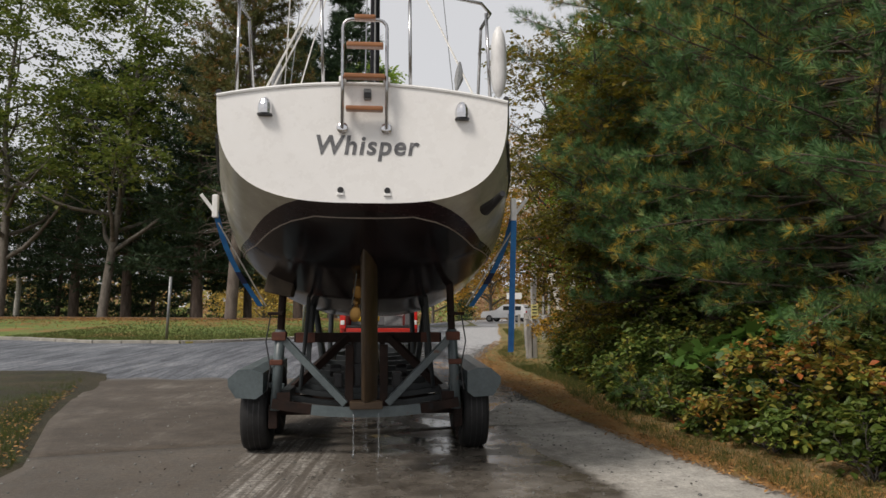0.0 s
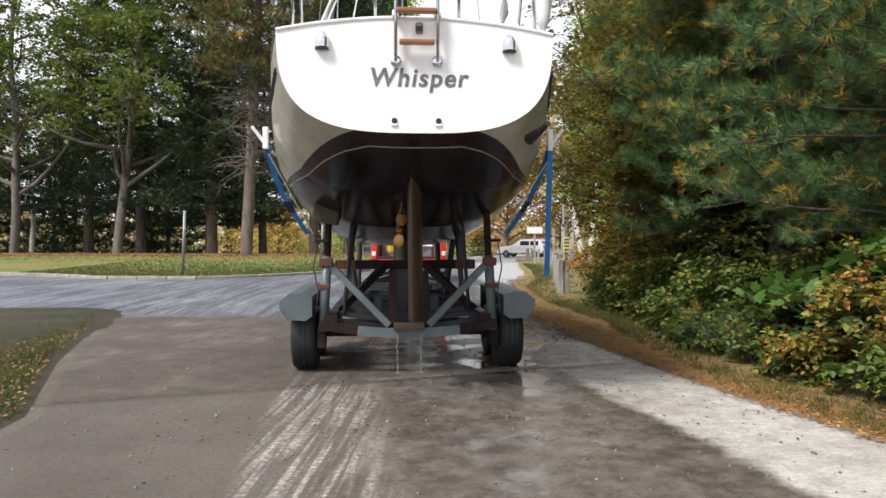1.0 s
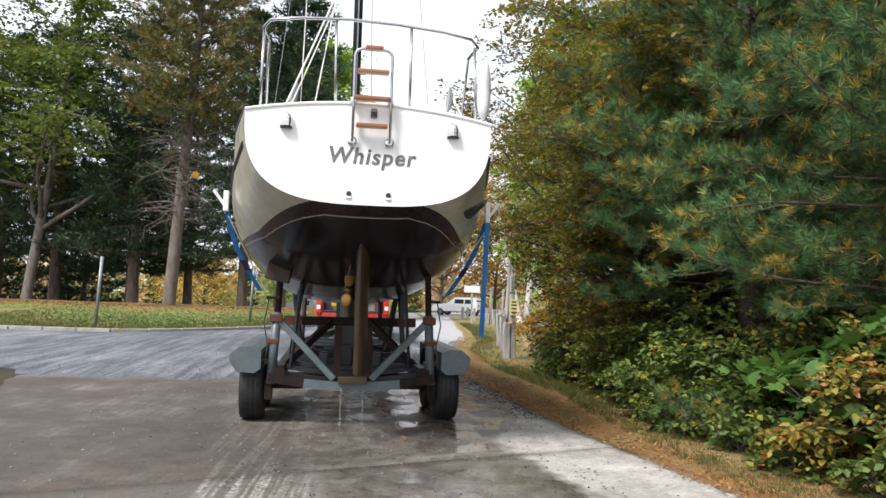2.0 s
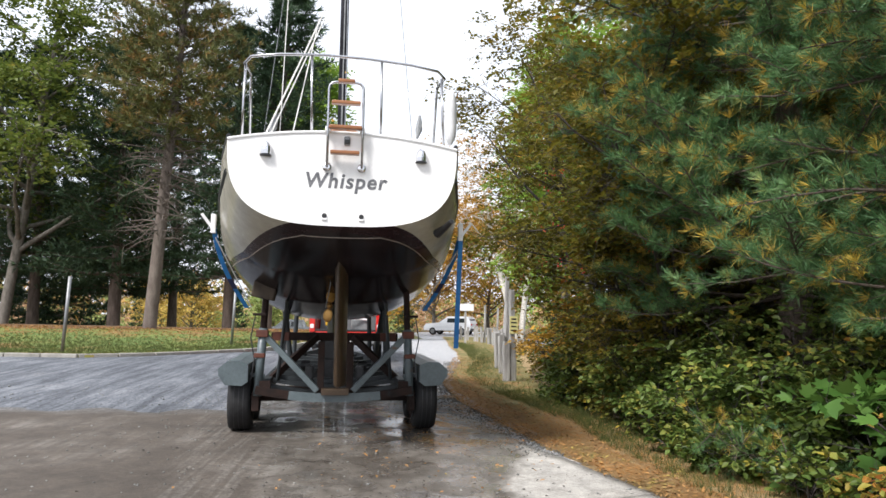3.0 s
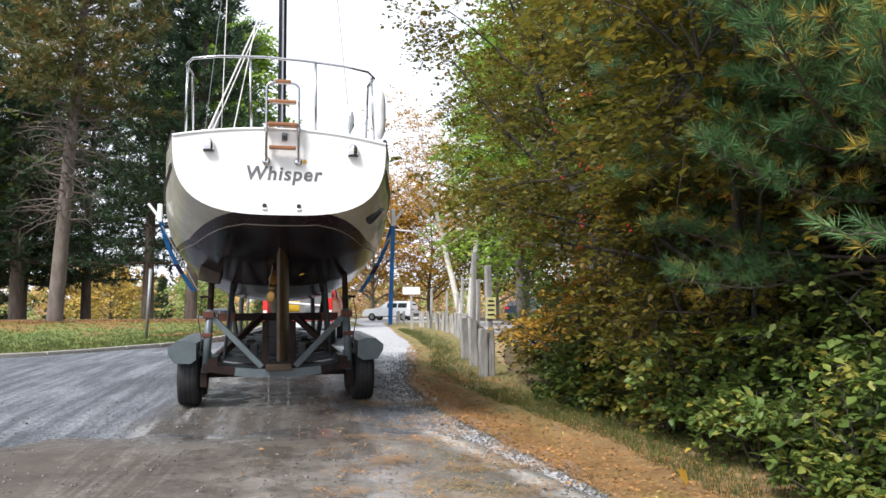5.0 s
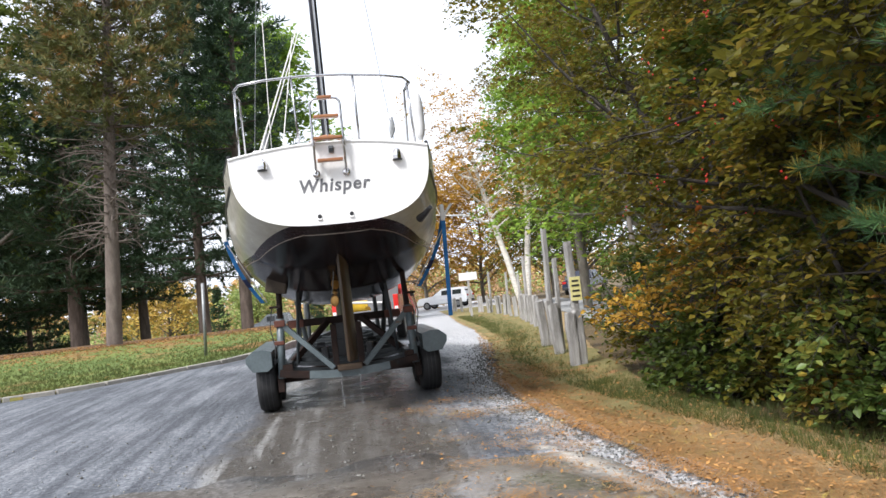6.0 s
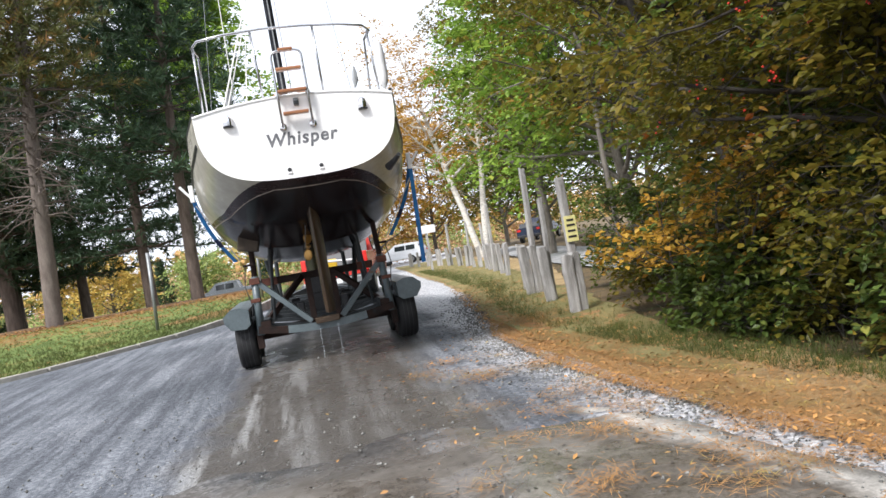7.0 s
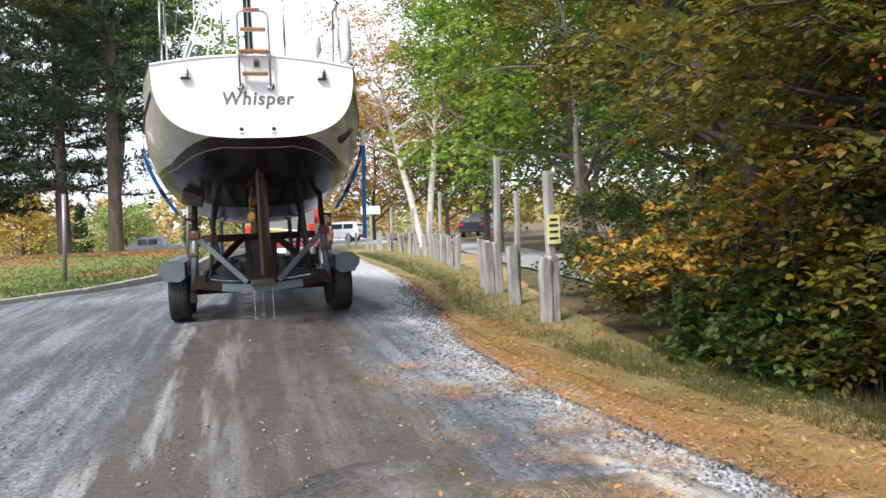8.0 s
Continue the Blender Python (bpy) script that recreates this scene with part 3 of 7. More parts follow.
def sheet(name, xs, ys, height, mat, label, category, thick=0.0, jitter=0.0):
    """A ground sheet over a grid of places xs, ys (2-D arrays), with a skirt of the given thickness."""
    ny, nx = xs.shape
    zs = height(xs, ys)
    if jitter:
        zs = zs + jitter * np.array([[noise.noise((float(a) * 1.7, float(b) * 1.7, 3.1)) for a, b in zip(ra, rb)] for ra, rb in zip(xs, ys)])
    verts = np.stack([xs, ys, zs], -1).reshape(-1, 3)
    idx = np.arange(nx * ny).reshape(ny, nx)
    faces = np.stack([idx[:-1, :-1], idx[:-1, 1:], idx[1:, 1:], idx[1:, :-1]], -1).reshape(-1, 4)
    if thick:
        rim = np.concatenate([idx[0, :], idx[1:, -1], idx[-1, -2::-1], idx[-2:0:-1, 0]])
        low = verts[rim] - (0, 0, thick)
        base = len(verts)
        k = len(rim)
        ring = np.arange(k)
        faces = np.concatenate([faces, np.stack([rim, base + ring, base + (ring + 1) % k, np.roll(rim, -1)], -1)])
        verts = np.concatenate([verts, low])
    ob = part_mesh(name, np_mesh(name, verts, faces), mat, None, "", True)
    return tagged(ob, label, category, "", "structure")


def spread(lo, hi, fine_lo, fine_hi, step, n):
    """Grid lines: close together between fine_lo and fine_hi, wider outside."""
    mid = np.arange(fine_lo, fine_hi + step / 2, step)
    a = fine_lo - (np.linspace(0, 1, n) ** 2.2 * (fine_lo - lo))[:0:-1]
    b = fine_hi + (np.linspace(0, 1, n) ** 2.2 * (hi - fine_hi))[1:]
    return np.concatenate([a, mid, b])


def build_ground():
    gx, gy = np.meshgrid(spread(-900, 900, -30, 24, 0.6, 22), spread(-60, 1500, -12, 60, 0.6, 26))
    sheet("ground", gx, gy, lambda x, y: ground_z(x, y) - 0.03 - 0.06 * smooth(9.5, 10.5, y) * smooth(15.5, 14.5, y) * smooth(0.9, 0.0, x), M_GROUND, "brown leaf-littered soil reaching to the horizon", "ground", jitter=0.02)
    # field beyond the lawn
    fx, fy = np.meshgrid(np.linspace(-160, 2, 30), np.linspace(50, 130, 22))
    sheet("field", fx, fy, lambda x, y: ground_z(x, y) + 0.02, M_FIELD, "open mown field behind the tree row", "field")
    # gravel road, from the ramp's head to the distance
    ys = np.concatenate([np.arange(8.2, 30, 0.3), np.arange(30, 95, 1.5)])
    right = np.interp(ys, [8.2, 9, 11, 13, 15.6, 17.7, 22, 27.6, 34.8, 45, 60, 95], [1.38, 1.32, 1.14, 0.9, 0.74, 0.92, 1.66, 2.14, 2.5, 3.2, 9, 14])
    left = np.interp(ys, [8.2, 11.4, 11.8, 19, 21, 24, 27, 31, 36, 44, 50, 95], [-0.5, -0.5, -40, -40, -36, -30, -20, -8, -4, -4, -9, -12])
    u = np.linspace(0, 1, 60) ** 0.6
    rows_x, rows_y = [], []
    for yy, a, b in zip(ys, left, right):
        b = b + 0.12 * noise.noise((float(yy) * 1.9, 0.3, 0.7)) + 0.05 * noise.noise((float(yy) * 6.1, 2.3, 0.7))
        rows_x.append(a + (b - a) * u)
        rows_y.append(np.full_like(u, yy))
    sheet("gravel_road", np.array(rows_x), np.array(rows_y), lambda x, y: ground_z(x, y) + 0.006 - 0.05 * smooth(13.2, 11.8, y) * smooth(0.5, 0.0, x), M_GRAVEL, "grey crushed gravel road with damp packed wheel tracks", "road", jitter=0.012)
    # needle-covered verge along the woods
    ys = np.arange(0.5, 60, 0.3)
    a = np.interp(ys, [0.5, 3.5, 4.8, 6, 7.1, 8.9, 11, 13, 15.6, 17.7, 22, 28, 35, 45, 60], [3.5, 2.72, 2.24, 1.88, 1.48, 1.1, 0.92, 0.68, 0.55, 0.8, 1.55, 2.05, 2.4, 3.1, 4])
    b = np.interp(ys, [0.5, 6, 9, 12, 16, 20, 30, 60], [4.0, 3.2, 2.6, 2.25, 2.3, 3.2, 6, 9])
    u = np.linspace(0, 1, 16)
    xs = np.array([p + (q - p) * u + 0.1 * noise.noise((float(v) * 2.3, 5.1, 0.2)) for p, q, v in zip(a, b, ys)])
    sheet("verge", xs, np.repeat(ys[:, None], 16, 1), lambda x, y: ground_z(x, y) + 0.019 * smooth(10, 9, y) - 0.035 * smooth(0.12, 0.0, x - np.interp(y, [0.5, 3.5, 4.8, 6, 7.1, 8.9], [3.4, 2.8, 2.3, 1.95, 1.55, 1.05])) * smooth(9.6, 8.8, y) + 0.02 * smooth(0, 1.2, x - 0.9), M_VERGE, "grassy verge covered with rust-brown pine needles", "verge", jitter=0.014)
    gy = np.arange(10.6, 60, 0.3)
    a = np.interp(gy, [10.6, 11.5, 13.5, 15.6, 17.7, 22, 28, 35, 45, 60], [2.2, 1.6, 1.15, 0.88, 0.98, 1.62, 2.12, 2.5, 3.2, 4.1])
    b = np.interp(gy, [10.6, 14, 16, 20, 30, 60], [2.4, 2.3, 2.5, 3.0, 4.6, 9])
    xs = np.array([p + (q - p) * u + 0.14 * noise.noise((float(v) * 2.1, 3.1, 0.2)) for p, q, v in zip(a, b, gy)])
    sheet("grass_verge", xs, np.repeat(gy[:, None], 16, 1), lambda x, y: ground_z(x, y) - 0.02 + 0.055 * smooth(10.8, 13.2, y), M_GRASSVERGE, "thin green grass with fallen leaves along the fence", "verge", jitter=0.03)
    ly = np.arange(19, 62, 0.5)
    lane = np.array([np.interp(v, [19, 26, 40, 62], [4.4, 5.2, 7.5, 11]) + np.linspace(0, 2.6, 8) for v in ly])
    sheet("side_lane", lane, np.repeat(ly[:, None], 8, 1), lambda x, y: ground_z(x, y) + 0.02, M_LANE, "narrow grey gravel lane behind the fence", "lane", jitter=0.02)
    # left bank beside the ramp
    ys = np.arange(-6, 12.2, 0.3)
    b = np.interp(ys, [-6, 0, 4.7, 7, 11.5, 12.2], [-3.0, -3.05, -3.5, -4.5, -6.2, -6.5])
    xs = np.array([q - 7 * (1 - u) + 0.12 * noise.noise((float(v) * 1.4, 8.1, 0.2)) for q, v in zip(b, ys)])
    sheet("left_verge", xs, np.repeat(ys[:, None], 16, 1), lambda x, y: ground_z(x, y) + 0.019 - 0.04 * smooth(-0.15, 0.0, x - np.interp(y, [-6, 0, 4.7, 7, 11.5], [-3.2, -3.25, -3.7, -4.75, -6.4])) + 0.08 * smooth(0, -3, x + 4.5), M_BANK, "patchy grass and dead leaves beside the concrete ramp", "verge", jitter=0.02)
    # lawn island
    lx = np.concatenate([np.linspace(-70, -16, 28), np.arange(-15.5, -2.69, 0.2)])
    front = np.interp(lx, LAWN_X, LAWN_Y)
    back = np.interp(lx, [-70, -8, -4, -2.7], [49, 49, 45, 37])
    v = np.linspace(0, 1, 40)
    xs = np.repeat(lx[None, :], 40, 0)
    yy = front[None, :] + (back - front)[None, :] * v[:, None]
    bed_x = np.linspace(-66, -4.5, 90)
    bed_front = np.maximum(np.interp(bed_x, LAWN_X, LAWN_Y) + 1.5, np.interp(bed_x, [-66, -14, -4.5], [35.5, 36.5, 37.5]) + [1.6 * noise.noise((float(q) * 0.35, 2.2, 0)) + 0.9 * noise.noise((float(q) * 1.3, 7.2, 0)) for q in bed_x])
    bed_back = np.interp(bed_x, [-66, -8, -4.5], [48.8, 48.8, 44.5])
    w = np.linspace(0, 1, 14)
    sheet("needle_bed", np.repeat(bed_x[None, :], 14, 0), bed_front[None, :] + (bed_back - bed_front)[None, :] * w[:, None], lambda x, y: lawn_z(x, y) + 0.022, M_NEEDLEBED, "bed of russet pine needles under the trees", "needle bed", jitter=0.01)
    sheet("lawn", xs, yy, lawn_z, M_LAWN, "green lawn with patches of fallen pine needles", "lawn", thick=0.5, jitter=0.02)


def build_slabs():
    """Ramp slabs with an open joint between them, running slightly askew."""
    def edge(y):
        return np.interp(y, [-12, 0, 4.7, 7, 11.5, 12.2], [-3.2, -3.25, -3.7, -4.75, -6.4, -6.7]), np.interp(y, [-12, -2, 3.5, 4.8, 6, 7.1, 8.9, 9.7, 11.4, 12.2], [5.0, 4.2, 2.8, 2.3, 1.95, 1.55, 1.05, 0.87, 0.57, 0.4])
    joints = [-10.0, -2.9, 1.75, 6.5, 12.3]
    for i, (j0, j1) in enumerate(zip(joints, joints[1:])):
        v, u = np.linspace(0, 1, 26), np.linspace(0, 1, 40)
        xs, ys = np.zeros((26, 40)), np.zeros((26, 40))
        for r, vv in enumerate(v):
            yc = j0 + (j1 - j0) * vv
            xs[r] = 0
            for it in range(3):
                yy = yc + (0.385 * xs[r] * (1 - vv) if i > 0 else 0) + (0.385 * xs[r] * vv if i < 3 else 0)
                a, b = edge(yy)
                xs[r] = a + (b - a) * u
            ys[r] = yy + (0.012 if vv == 0 else -0.012 if vv == 1 else 0)
        if i == 3:
            ys[-1] += np.array([0.16 * noise.noise((float(q) * 1.3, 1.7, 0.4)) + 0.05 * noise.noise((float(q) * 5.3, 1.7, 0.4)) for q in xs[-1]])
        for r in range(26):
            xs[r, -1] += 0.05 * noise.noise((float(ys[r, -1]) * 3.1, 0.9, 0.1))
        sheet("ramp_slab", xs, ys, lambda x, y: ground_z(x, y) + 0.014 - 0.06 * smooth(10.9, 12.3, y) + smooth(10.2, 11.3, y) * smooth(12.3, 12.0, y) * (0.014 * np.sin(2.1 * x + 1.3 * y) * np.sin(1.7 * x - 2.3 * y + 0.5) + 0.01 * np.sin(5.3 * x + 3.1 * y + 0.7)), M_CONCRETE, "worn concrete boat ramp slab, wet down its middle", "concrete slab", thick=0.12)


def build_kerb():
    """Low stone edging along the lawn, one stone after another."""
    pts = [(x, float(np.interp(x, LAWN_X, LAWN_Y))) for x in np.concatenate([np.linspace(-34, -14, 12), np.arange(-13.4, -2.7, 0.1)])]
    row, length = [Vector((*pts[0], 0))], 0
    for q in pts[1:]:
        q = Vector((*q, 0))
        if (q - row[-1]).length > 0.9:
            row.append(q)
    kerb = thing("kerb", "low weathered stone edging along the lawn", "kerb", kind="structure")
    for a, b in zip(row, row[1:]):
        w = (b - a).normalized() * 0.012
        bm = bmesh.new()
        za = float(lawn_z(a.x, a.y)) - 0.15
        zb = float(lawn_z(b.x, b.y)) - 0.15
        beam(bm, (a.x + w.x, a.y + w.y, za + random.uniform(-0.01, 0.01)), (b.x - w.x, b.y - w.y, zb), 0.16, 0.36, 0.02)
        part("kerb_stone", bm, M_KERB, kerb)


# ---- plants ----
def unit(v):
    return v / np.maximum(np.linalg.norm(v, axis=-1, keepdims=True), 1e-9)


def leaf_mesh(name, places, size, rng, wide=0.6, up=0.6, fold=0.25, away=None, coarse=False):
    """Folded pointed leaves at the places, two triangles a side, or one where coarse."""
    n = len(places)
    nrm = rng.normal(size=(n, 3))
    nrm[:, 2] = np.abs(nrm[:, 2]) + up
    nrm = unit(nrm)
    way = rng.normal(size=(n, 3)) + (0, 0, -0.35)
    if away is not None:
        way = way * 0.6 + away
    way = unit(way - nrm * np.sum(way * nrm, -1, keepdims=True))
    side = np.cross(nrm, way)
    s = (size * rng.uniform(0.6, 1.25, n))[:, None]
    tip = places + way * s
    mid = places + way * s * 0.45
    le = mid + side * s * wide * 0.5 + nrm * s * fold * 0.5
    ri = mid - side * s * wide * 0.5 + nrm * s * fold * 0.5
    if coarse:
        verts = np.stack([places, le, tip, ri], 1).reshape(-1, 3)
        b = np.arange(n)[:, None] * 4
        return np_mesh(name, verts, np.concatenate([b + [0, 2, 1], b + [0, 3, 2]], 0))
    le2 = places + way * s * 0.78 + side * s * wide * 0.3 + nrm * s * fold * 0.3
    ri2 = places + way * s * 0.78 - side * s * wide * 0.3 + nrm * s * fold * 0.3
    verts = np.stack([places, le, le2, tip, ri2, ri], 1).reshape(-1, 3)
    b = np.arange(n)[:, None] * 6
    faces = np.concatenate([b + [0, 3, 2], b + [0, 2, 1], b + [0, 5, 4], b + [0, 4, 3]], 0)
    return np_mesh(name, verts, faces)


def lobed_mesh(name, places, size, rng):
    """Broad lobed leaves of ten points, fans of triangles."""
    n = len(places)
    nrm = rng.normal(size=(n, 3)) * 0.7
    nrm[:, 2] = np.abs(nrm[:, 2]) + 0.5
    nrm = unit(nrm)
    way = rng.normal(size=(n, 3)) + (-0.5, -0.2, -0.3)
    way = unit(way - nrm * np.sum(way * nrm, -1, keepdims=True))
    side = np.cross(nrm, way)
    s = (size * rng.uniform(0.6, 1.2, n))[:, None]
    shape = [(0.0, 0), (0.1, 0.3), (0.3, 0.5), (0.38, 0.3), (0.72, 0.42), (0.68, 0.16), (1.0, 0.0), (0.68, -0.16), (0.72, -0.42), (0.38, -0.3), (0.3, -0.5), (0.1, -0.3)]
    ring = [places + way * s * a + side * s * c + nrm * s * 0.12 * abs(c) for a, c in shape]
    verts = np.stack([places + way * s * 0.42] + ring, 1).reshape(-1, 3)
    k = len(shape)
    b = np.arange(n)[:, None] * (k + 1)
    faces = np.concatenate([b + [0, 1 + i, 1 + (i + 1) % k] for i in range(k)], 0)
    return np_mesh(name, verts, faces)


def needle_mesh(name, places, ways, length, width, per, rng, open_angle=0.9):
    """Tufts of needles: thin triangles fanning out round each tuft's way; each tuft is one island."""
    n = len(places)
    d = unit(unit(ways)[:, None, :] + open_angle * rng.normal(size=(n, per, 3)) * 0.62)
    s = length * rng.uniform(0.7, 1.15, (n, per, 1))
    side = unit(np.cross(d, rng.normal(size=(n, per, 3)))) * width
    tips = places[:, None, :] + d * s
    mid = places[:, None, :] + d * s * 0.3
    verts = np.concatenate([places[:, None, :], mid + side, tips], 1)
    stride = 1 + 2 * per
    b = np.arange(n)[:, None] * stride
    j = np.arange(per)[None, :]
    f = np.stack([b + 0 * j, b + 1 + j, b + 1 + per + j], -1)
    return np_mesh(name, verts.reshape(-1, 3), f.reshape(-1, 3))


class Wood:
    """Gathers tapered limbs into one mesh."""

    def __init__(self):
        self.v, self.f, self.n = [], [], 0

    def limb(self, pts, r0, r1, sides=6):
        pts = np.asarray(pts, dtype=float)
        k = len(pts)
        way = unit(np.gradient(pts, axis=0))
        ref = np.array([0.31, 0.87, 0.38])
        side = unit(np.cross(way, ref))
        up = np.cross(way, side)
        ang = np.linspace(0, 2 * np.pi, sides, endpoint=False)
        rad = np.linspace(r0, r1, k)[:, None, None]
        ring = pts[:, None, :] + rad * (side[:, None, :] * np.cos(ang)[None, :, None] + up[:, None, :] * np.sin(ang)[None, :, None])
        idx = self.n + np.arange(k * sides).reshape(k, sides)
        a, b = idx[:-1], idx[1:]
        self.f.append(np.stack([a, np.roll(a, -1, 1), np.roll(b, -1, 1), b], -1).reshape(-1, 4))
        self.v.append(ring.reshape(-1, 3))
        self.n += k * sides

    def mesh(self, name):
        return np_mesh(name, np.concatenate(self.v), np.concatenate(self.f))


def bend(p, way, length, n, rng, wobble=0.08, lift=0.0):
    """Points of a crooked limb."""
    way = unit(np.asarray(way, dtype=float))
    pts = [np.asarray(p, dtype=float)]
    for i in range(n):
        way = unit(way + rng.normal(size=3) * wobble + (0, 0, lift / n))
        pts.append(pts[-1] + way * length / n)
    return np.array(pts)


def broadleaf(name, x, y, h, r, base, span, leaves, size, mat, bark, label, category="tree", group="", seed=1, lean=(0, 0), limbs=16, sigma=0.16, stems=1, z=None, twigs=5, lobed=False, up_bias=0.7):
    """A broad-leaved tree or shrub: crooked stems, limbs, twigs and a crown of single leaves in loose sprays."""
    rng = np.random.default_rng(seed)
    z0 = float(ground_z(x, y)) - 0.05 if z is None else z
    tree = thing(name, label, category, group, at=pose(x, y, z0))
    wood, tips, outs = Wood(), [], []
    for s in range(stems):
        start = np.array([0.0, 0, 0]) if stems == 1 else np.append(rng.normal(size=2) * r * 2.5, 0)
        way = np.array([lean[0], lean[1], 1.0]) + (0 if stems == 1 else np.append(rng.normal(size=2) * 0.35, 0))
        trunk = bend(start, way, h * (1 if stems == 1 else rng.uniform(0.75, 1.05)), 9, rng, 0.05, 0.25)
        wood.limb(trunk, r, r * 0.18, 8 if r > 0.08 else 5)
        for i in range(max(2, limbs // stems)):
            u = base + (0.98 - base) * (i + rng.uniform(0, 1)) / max(2, limbs // stems)
            j = min(int(u * 9), 8)
            p = trunk[j] + (trunk[j + 1] - trunk[j]) * (u * 9 - j)
            a = i * 2.4 + rng.uniform(-0.5, 0.5)
            reach = span * (1.15 - 0.75 * ((u - base) / max(1 - base, 0.01))) * rng.uniform(0.65, 1.15)
            way2 = np.array([math.cos(a), math.sin(a), up_bias * rng.uniform(0.3, 1.2)])
            limb = bend(p, way2, reach, 6, rng, 0.14, 0.1)
            rr = r * (1 - u) * 0.55 + 0.012 * max(h / 8, 0.35)
            wood.limb(limb, rr, rr * 0.25, 5)
            for t in range(twigs):
                q = limb[rng.integers(2, 7)]
                tw = bend(q, unit(limb[-1] - limb[0]) + rng.normal(size=3) * 0.65, reach * rng.uniform(0.25, 0.5), 3, rng, 0.15, -0.1)
                wood.limb(tw, rr * 0.28, rr * 0.08, 3)
                for w in tw[1:]:
                    tips.append(w)
                    outs.append(unit(tw[-1] - tw[0]))
            tips.append(limb[-1])
            outs.append(unit(limb[-1] - limb[-2]))
    tips, outs = np.array(tips), np.array(outs)
    # leaves stand alternately along drooping flat sprays
    each = 6 if lobed else 12
    count = max(leaves // each, 1)
    pick = rng.integers(0, len(tips), count)
    root = tips[pick] + rng.normal(size=(count, 3)) * span * sigma * 0.6 * np.array([1, 1, 0.75])
    run = unit((outs[pick] * 0.9 + rng.normal(size=(count, 3)) * 0.55) * (1, 1, 0.55) + (0, 0, -0.12))
    long = max(0.26, size * 4.5) * min(1, span) * rng.uniform(0.7, 1.3, (count, 1))
    flank = unit(np.cross(run, (0, 0, 1.0)))
    if size < 0.12:
        for a, c, d, e in zip(tips[pick], root, run, long[:, 0]):
            wood.limb(np.array([a, c, c + d * e - (0, 0, 0.3 * e)]), 0.004, 0.0012, 3)
    part_mesh("trunk", wood.mesh("trunk"), bark, tree, "", True)
    u = ((np.arange(each) + 0.5) / each)[None, :, None]
    hand = np.where(np.arange(each) % 2, 1.0, -1.0)[None, :, None]
    spots = root[:, None] + run[:, None] * long[:, None] * u + flank[:, None] * hand * size * 0.15 - np.array([0, 0, 0.3]) * long[:, None] * u * u
    spots = spots.reshape(-1, 3) + rng.normal(size=(count * each, 3)) * size * 0.12
    aside = (run[:, None] * 0.7 + flank[:, None] * hand * 0.9 - (0, 0, 0.25)).reshape(-1, 3) * 1.3
    if lobed:
        me = lobed_mesh("crown", spots, size, rng)
    else:
        me = leaf_mesh("crown", spots, size, rng, wide=0.62, up=1.1, away=aside, coarse=size > 0.115)
    part_mesh("crown", me, mat, tree)
    return tree


